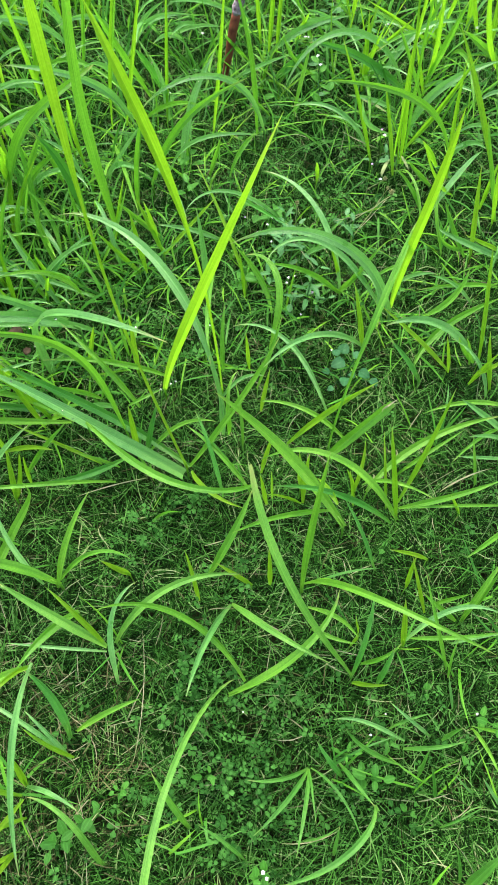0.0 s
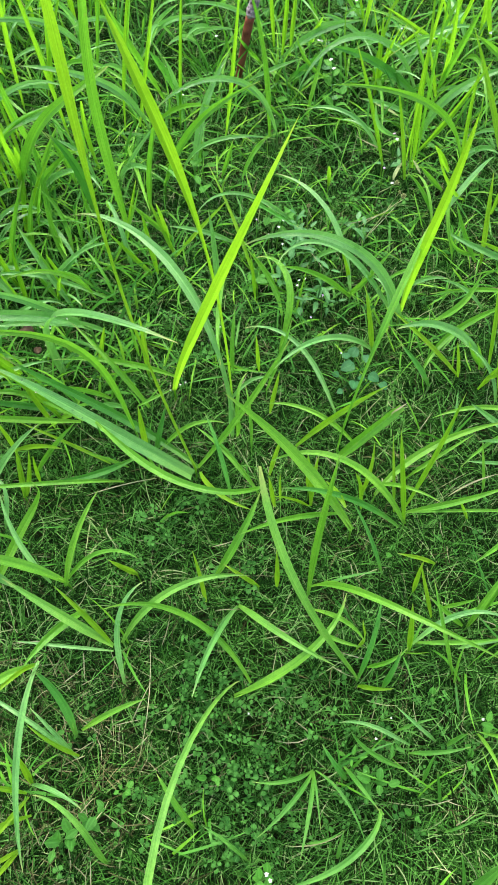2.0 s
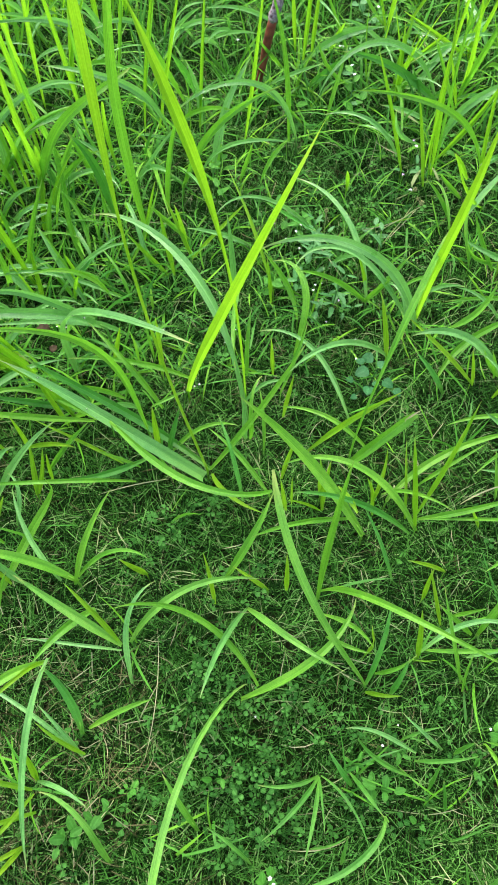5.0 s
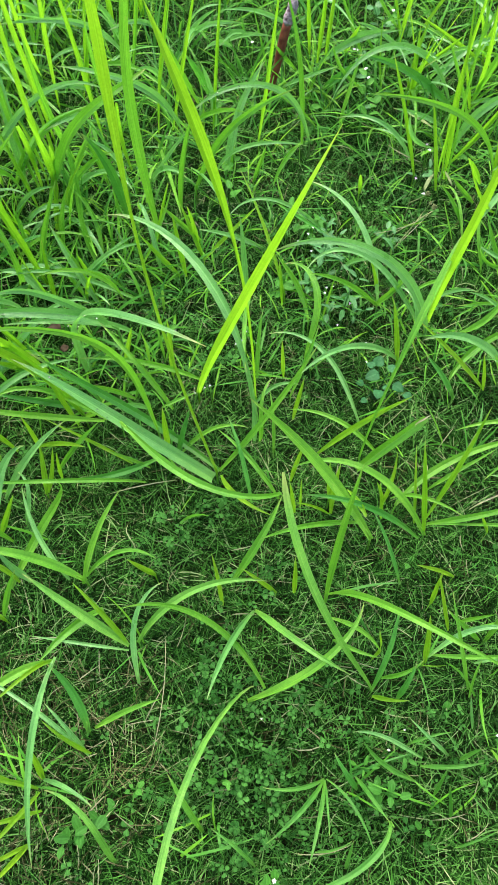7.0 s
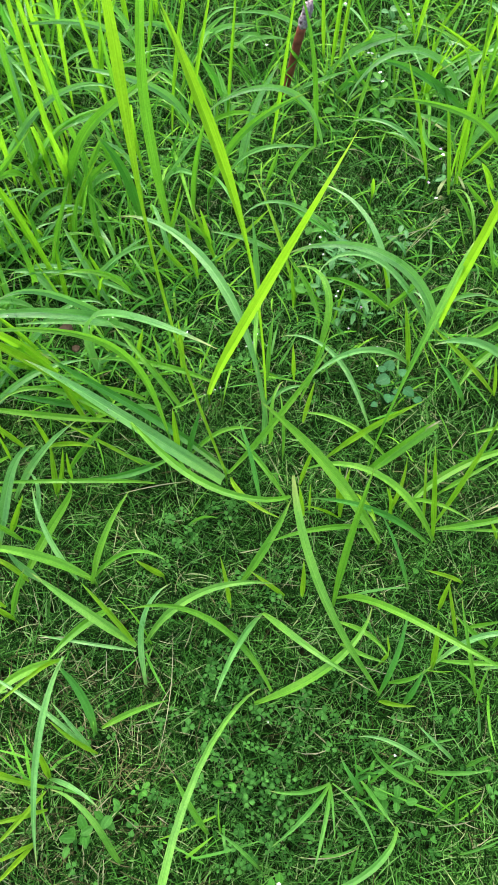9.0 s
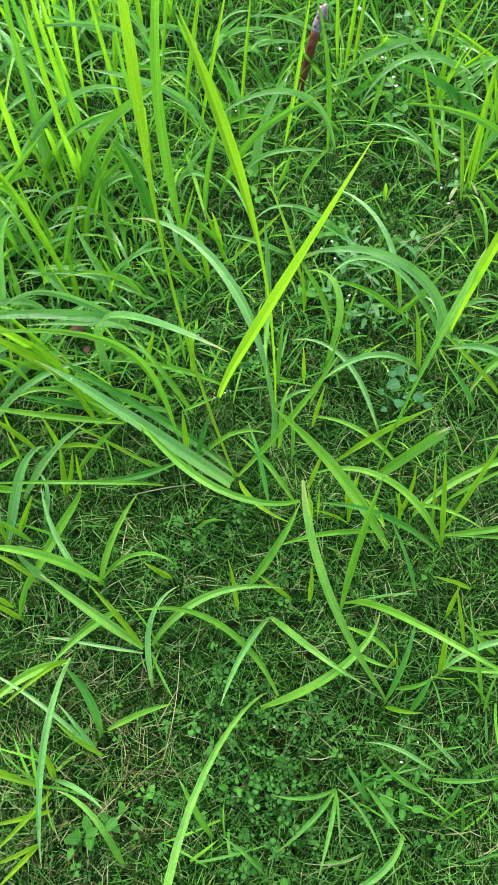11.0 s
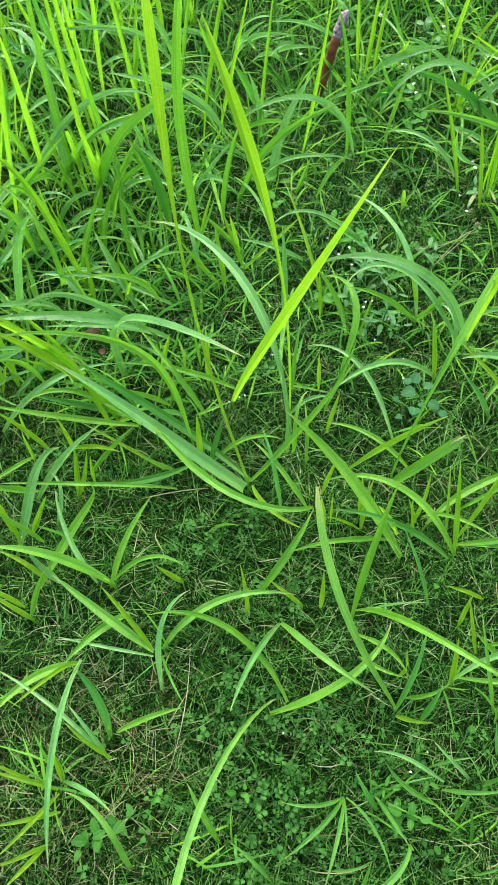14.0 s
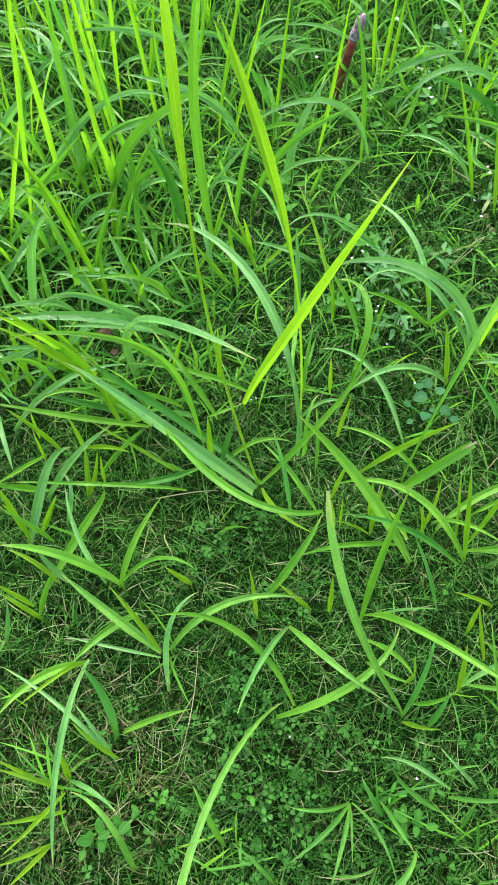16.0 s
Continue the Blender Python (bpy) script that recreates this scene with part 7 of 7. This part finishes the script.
clover_patch(0.181, 0.686, 0.044, 10, "sparse patch of round three-part clover leaves in the lawn")
clover_patch(0.220, 0.487, 0.040, 7, "sparse patch of round three-part clover leaves in the lawn")
clover_patch(-0.023, 0.142, 0.032, 20, "loose patch of round three-part clover leaves in the lawn")
clover_patch(-0.087, 0.043, 0.031, 10, "sparse patch of round three-part clover leaves in the lawn")
for cx, cy, wide, many in ((0.07, 0.79, 0.05, 22), (0.13, 0.78, 0.05, 24), (0.05, 0.86, 0.05, 20), (0.14, 0.88, 0.06, 24), (0.21, 0.86, 0.05, 18), (0.17, 0.74, 0.05, 22), (0.08, 0.7, 0.04, 18), (0.2, 0.66, 0.05, 16), (0.02, 0.77, 0.04, 16), (0.13, 0.58, 0.04, 16), (0.09, 0.56, 0.03, 12), (-0.03, 0.6, 0.04, 16), (-0.06, 0.55, 0.03, 12), (0.24, 0.78, 0.05, 14), (0.1, 0.95, 0.06, 16), (0.2, 0.95, 0.06, 16), (-0.16, 0.6, 0.04, 14), (-0.13, 0.52, 0.03, 10), (0.16, 1.07, 0.06, 14), (0.26, 1.05, 0.06, 12)):
    clover_patch(cx, cy, wide, many, "loose patch of round three-part clover leaves in the lawn")
herb(-0.027, 0.070, 4, 0.0116, 0.5, BROAD, "light-green seedling with narrow oval leaves among clover")
herb(0.123, 0.063, 7, 0.0147, 0.6, WEED, "broad-leaved green herb beside a drooping grass blade")
herb(0.194, 1.051, 5, 0.0231, 0.6, BROAD, "light-green herb with broad paired leaves in shade")
herb(-0.011, 0.890, 5, 0.0232, 0.6, BROAD, "leafy green herb at the foot of tall grass")
herb(-0.020, 0.840, 4, 0.0189, 0.6, BROAD, "rounded green herb leaves under tall grass")
herb(0.159, 0.086, 5, 0.0116, 0.45, WEED, "low herb with narrow green leaves in the lawn")
herb(0.251, 0.109, 6, 0.0137, 0.55, BROAD, "green herb with a white floret above the lawn")
herb(0.166, 0.026, 4, 0.0094, 0.6, WEED, "low green seedling in short grass")
herb(0.108, 0.083, 5, 0.0116, 0.35, BROAD, "thin-leaved green weed in the lawn")
herb(0.030, -0.014, 7, 0.0106, 0.75, BROAD, "round-leaved bright weed with white florets")
herb(0.107, 0.719, 16, 0.0221, 0.3, SILVER, "grey-green weed with lance-shaped leaves under an arching blade")
herb(0.130, 0.635, 7, 0.0231, 0.3, SILVER, "grey-green weed with narrow leaves and tiny florets")
herb(0.200, 0.763, 3, 0.0220, 0.5, SILVER, "pale silvery herb leaves beside a dry stalk")
herb(0.088, 0.773, 7, 0.0189, 0.5, BROAD, "small leafy weed with white florets")
herb(0.255, 0.883, 4, 0.0199, 0.4, SILVER, "pale weed with mauve florets")
herb(-0.041, 1.025, 5, 0.0179, 0.5, BROAD, "leafy weed between tall grass blades")
herb(0.256, 1.226, 5, 0.0221, 0.6, BROAD, "light-green weed with white florets in long grass")
herb(0.321, 0.925, 4, 0.0179, 0.5, BROAD, "green seedling at the foot of upright grass")
herb(0.223, 1.141, 5, 0.0189, 0.5, BROAD, "small weed with white florets near long grass")
herb(-0.197, 0.516, 5, 0.0147, 0.5, BROAD, "shaded green herb under long blades")
herb(-0.006, 0.596, 5, 0.0147, 0.4, BROAD, "thin weed with mauve florets")
herb(-0.307, 0.629, 4, 0.0179, 0.5, BROAD, "shaded leafy herb under wet grass blades")
herb(-0.346, 0.563, 4, 0.0179, 0.5, BLUISH, "shaded herb beside a dead leaf")
herb(-0.158, 0.109, 3, 0.0095, 0.6, WEED, "tiny yellow-green seedling in the lawn")
herb(0.182, 0.289, 2, 0.0116, 0.9, WEED, "round yellow-green seedling leaf in the lawn")
herb(0.205, 0.134, 2, 0.0095, 0.9, WEED, "small round bluish leaf in the lawn")
herb(0.229, 0.072, 3, 0.0126, 0.7, BROAD, "small broad-leaved seedling in the lawn")
herb(0.109, 0.741, 10, 0.0210, 0.32, SILVER, "grey-green lance-leaved weed with white florets")
herb(0.077, 0.674, 8, 0.0198, 0.32, SILVER, "grey-green narrow-leaved weed under arching blades")
herb(0.101, 1.259, 4, 0.0263, 0.6, BROAD, "green herb leaves below arching grass")
herb(0.119, 0.725, 5, 0.0209, 0.36, SILVER, "grey-green weed with narrow leaves in the shade of a blade")
herb(0.127, 0.704, 5, 0.0187, 0.36, SILVER, "shaded grey-green weed leaves under arching blades")
herb(0.137, 0.665, 4, 0.0198, 0.36, SILVER, "grey-green weed with lance-shaped leaves beside a forked shoot")
herb(0.111, 0.634, 4, 0.0209, 0.36, SILVER, "grey-green spreading weed with buds")
herb(0.142, 0.631, 4, 0.0198, 0.36, SILVER, "pale narrow weed leaves on a thin stalk")
herb(0.203, 0.757, 3, 0.0209, 0.4, SILVER, "pale silvery leaf pair in short grass")
herb(0.083, 0.788, 5, 0.0179, 0.6, BROAD, "low round-leaved weed behind an arching blade")
herb(0.056, 0.672, 5, 0.0178, 0.6, BROAD, "green herb at the foot of a thin shoot")
herb(-0.103, 0.063, 5, 0.0084, 0.75, BROAD, "small bright seedling with round leaves in the lawn")
herb(-0.179, 0.010, 13, 0.0150, 0.6, WEED, "creeping herb with oval light-green leaves in pairs on short grass", (0.060, 0.037))
heart_plant(0.166, 0.517, 0.0112)
wildflower(0.059, 0.757, 0.035, 0.0026, MAUVE, "tiny mauve wildflower on a thin stem")
wildflower(0.088, 0.742, 0.035, 0.0038, PETAL, "tiny white wildflower on a thin stem")
wildflower(0.095, 0.754, 0.035, 0.0040, PETAL, "tiny white wildflower on a thin stem")
wildflower(0.074, 0.729, 0.035, 0.0034, PETAL, "tiny white wildflower on a thin stem")
wildflower(0.091, 0.712, 0.035, 0.0032, PETAL, "tiny white wildflower on a thin stem")
wildflower(0.108, 0.650, 0.035, 0.0032, PETAL, "tiny white wildflower on a thin stem")
wildflower(0.116, 0.652, 0.035, 0.0026, PETAL, "tiny white wildflower on a thin stem")
wildflower(0.105, 0.642, 0.035, 0.0031, PETAL, "tiny white wildflower on a thin stem")
wildflower(0.193, 1.080, 0.035, 0.0063, PETAL, "tiny white wildflower on a thin stem")
wildflower(0.195, 1.060, 0.035, 0.0055, PETAL, "tiny white wildflower on a thin stem")
wildflower(0.178, 1.127, 0.035, 0.0057, PETAL, "tiny white wildflower on a thin stem")
wildflower(0.313, 1.149, 0.035, 0.0052, PETAL, "tiny white wildflower on a thin stem")
wildflower(-0.001, 0.569, 0.035, 0.0027, MAUVE, "tiny mauve wildflower on a thin stem")
wildflower(0.004, 0.582, 0.035, 0.0023, PETAL, "tiny white wildflower on a thin stem")
wildflower(-0.009, 0.563, 0.035, 0.0023, PETAL, "tiny white wildflower on a thin stem")
wildflower(0.017, 0.565, 0.035, 0.0023, PETAL, "tiny white wildflower on a thin stem")
wildflower(-0.058, 0.493, 0.035, 0.0026, PETAL, "tiny white wildflower on a thin stem")
wildflower(-0.046, 0.500, 0.035, 0.0022, PETAL, "tiny white wildflower on a thin stem")
wildflower(-0.040, 0.503, 0.035, 0.0022, PETAL, "tiny white wildflower on a thin stem")
wildflower(0.152, 0.563, 0.035, 0.0027, PETAL, "tiny white wildflower on a thin stem")
wildflower(0.150, 0.535, 0.035, 0.0023, PETAL, "tiny white wildflower on a thin stem")
wildflower(0.268, 0.912, 0.035, 0.0039, MAUVE, "tiny mauve wildflower on a thin stem")
wildflower(0.270, 0.900, 0.035, 0.0051, PETAL, "tiny white wildflower on a thin stem")
wildflower(0.244, 0.844, 0.035, 0.0042, MAUVE, "tiny mauve wildflower on a thin stem")
wildflower(0.251, 0.814, 0.035, 0.0048, PETAL, "tiny white wildflower on a thin stem")
wildflower(0.025, -0.013, 0.035, 0.0038, PETAL, "tiny white wildflower on a thin stem")
wildflower(0.028, -0.018, 0.035, 0.0031, PETAL, "tiny white wildflower on a thin stem")
wildflower(0.241, 0.106, 0.035, 0.0026, PETAL, "tiny white wildflower on a thin stem")
wildflower(0.136, 0.094, 0.035, 0.0022, PETAL, "tiny white wildflower on a thin stem")
wildflower(0.118, 0.591, 0.035, 0.0024, MAUVE, "tiny mauve wildflower on a thin stem")
wildflower(0.016, 0.123, 0.035, 0.0016, PETAL, "tiny white wildflower on a thin stem")
wildflower(0.153, 0.112, 0.035, 0.0016, PETAL, "tiny white wildflower on a thin stem")
wildflower(0.017, 1.147, 0.035, 0.0058, PETAL, "tiny white wildflower on a thin stem")
wildflower(0.452, 1.131, 0.035, 0.0053, PETAL, "tiny white wildflower on a thin stem")
seed_stalk((((0.203, 0.737, -0.026), (0.206, 0.740, 0.004), (0.257, 0.790, 0.040)), ((0.185, 0.758, -0.02), (0.188, 0.758, 0.004), (0.230, 0.763, 0.030), (0.259, 0.776, 0.042))), (((0.259, 0.777, 0.042), 0.0075), ((0.257, 0.790, 0.039), 0.0045)), "dry branching weed with pale thin stems and a brown seed head")
seed_stalk((((0.132, 0.775, -0.026), (0.131, 0.774, 0.005), (0.131, 0.774, 0.038)),), (((0.131, 0.774, 0.036), 0.0055),), "thin weed stem with a closed brown seed head")
seed_stalk((((0.236, 0.826, -0.02), (0.238, 0.825, 0.008), (0.257, 0.813, 0.035)),), (((0.257, 0.813, 0.033), 0.006),), "thin dry weed stem with a small closed head")
dry_leaf((0.189, 0.740, 0.030), (0.206, 0.726, 0.020), 0.009, SILVER, "pale silvery withered leaf on short grass")
dry_leaf((0.249, 0.984, 0.030), (0.284, 0.959, 0.028), 0.0045, STRAW, "pale tan dry grass leaf across a green shoot")
dry_leaf((0.258, 0.837, 0.018), (0.271, 0.860, 0.032), 0.0055, STRAW, "pale dry leaf beside an upright blade")
dry_leaf((0.289, 0.863, 0.030), (0.298, 0.842, 0.024), 0.0035, STRAW, "pale dry leaf at the foot of a tuft")
herb(0.191, 1.012, 4, 0.0240, 0.72, BROAD, "light-green weed with two broad spread leaves")
herb(0.188, 1.027, 3, 0.0150, 0.8, SILVER, "pale weed with small round leaves on a stalk")
herb(0.302, 1.137, 4, 0.0200, 0.8, SILVER, "pale round-leaved weed in long grass")
herb(0.236, 1.224, 6, 0.0230, 0.75, SILVER, "pale round-leaved weed at the back of the lawn")
herb(0.223, 1.184, 5, 0.0210, 0.7, WEED, "dark round-leaved weed at the back of the lawn")
herb(0.179, 1.102, 4, 0.0180, 0.75, SILVER, "pale round-leaved weed with white florets above")
herb(0.105, 1.027, 4, 0.0210, 0.6, BROAD, "green broad-leaved weed under arching blades")
herb(0.270, 1.190, 5, 0.0200, 0.75, WEED, "dark round-leaved weed between long grass")
wildflower(0.184, 1.126, 0.035, 0.0054, PETAL, "tiny white wildflower on a thin stem")
wildflower(0.309, 1.146, 0.035, 0.0054, PETAL, "tiny white wildflower on a thin stem")
wildflower(0.2475, 1.217, 0.04, 0.0065, PETAL, "tiny white wildflower on a thin stem")
wildflower(0.147, 1.246, 0.04, 0.0065, PETAL, "tiny white wildflower on a thin stem")
wildflower(0.171, 0.699, 0.04, 0.0040, PETAL, "tiny white wildflower on a thin stem")
wildflower(0.137, 0.628, 0.03, 0.0036, MAUVE, "tiny mauve wildflower on a thin stem")
stake((0.042, 1.095, -0.03), (0.078, 1.102, 0.135))
dead_leaf(-0.240, 0.601, 0.02, 0.0210, 236, "curled brown dead leaf lying under wet grass")
dead_leaf(-0.224, 0.570, 0.02, 0.0120, 341, "small reddish-brown dead leaf on the soil")


# ---- long grass at the back and sides ----
def long_grass(x0, x1, y0, y1, tufts, tall, label):
    for _ in range(tufts):
        x, y = random.uniform(x0, x1), random.uniform(y0, y1)
        g = tuft(x, y, label)
        for _ in range(random.randint(3, 6)):
            upright = random.random() < 0.45
            length = tall * random.uniform(0.6, 1.15)
            mat = random.choice((YOUNG, YOUNG, GREEN)) if upright else random.choice((PALE_SHEEN, GREEN, PALE_SHEEN, DEEP))
            rise = random.uniform(68, 86) if upright else random.uniform(48, 74)
            droop = random.uniform(0, 25) if upright else random.uniform(70, 125)
            blade(g, x + random.gauss(0, 0.008), y + random.gauss(0, 0.008), 0.0, random.uniform(0, 360), rise, droop, random.gauss(0, 18), length, random.uniform(0.9, 1.4), random.uniform(0.0042, 0.0095), random.gauss(0, 20), mat)


long_grass(-0.6, -0.36, 0.62, 1.0, 22, 0.2, "arching long grass tuft in a dense stand of grass")
long_grass(-0.5, -0.24, 0.66, 0.95, 16, 0.13, "low arching grass tuft beside a dense stand of grass")
long_grass(-0.75, -0.22, 1.02, 1.6, 60, 0.24, "upright long grass tuft in a dense stand of grass")
long_grass(-0.2, 0.25, 1.25, 1.7, 20, 0.2, "long grass tuft at the back of the lawn")
long_grass(0.25, 0.75, 1.02, 1.65, 26, 0.19, "mixed upright and arching long grass tuft at the lawn's edge")
long_grass(-0.42, -0.2, 0.5, 0.76, 15, 0.1, "low mixed grass tuft under long arching blades")
long_grass(0.42, 0.7, 0.5, 1.0, 7, 0.13, "arching green grass tuft at the lawn's edge")
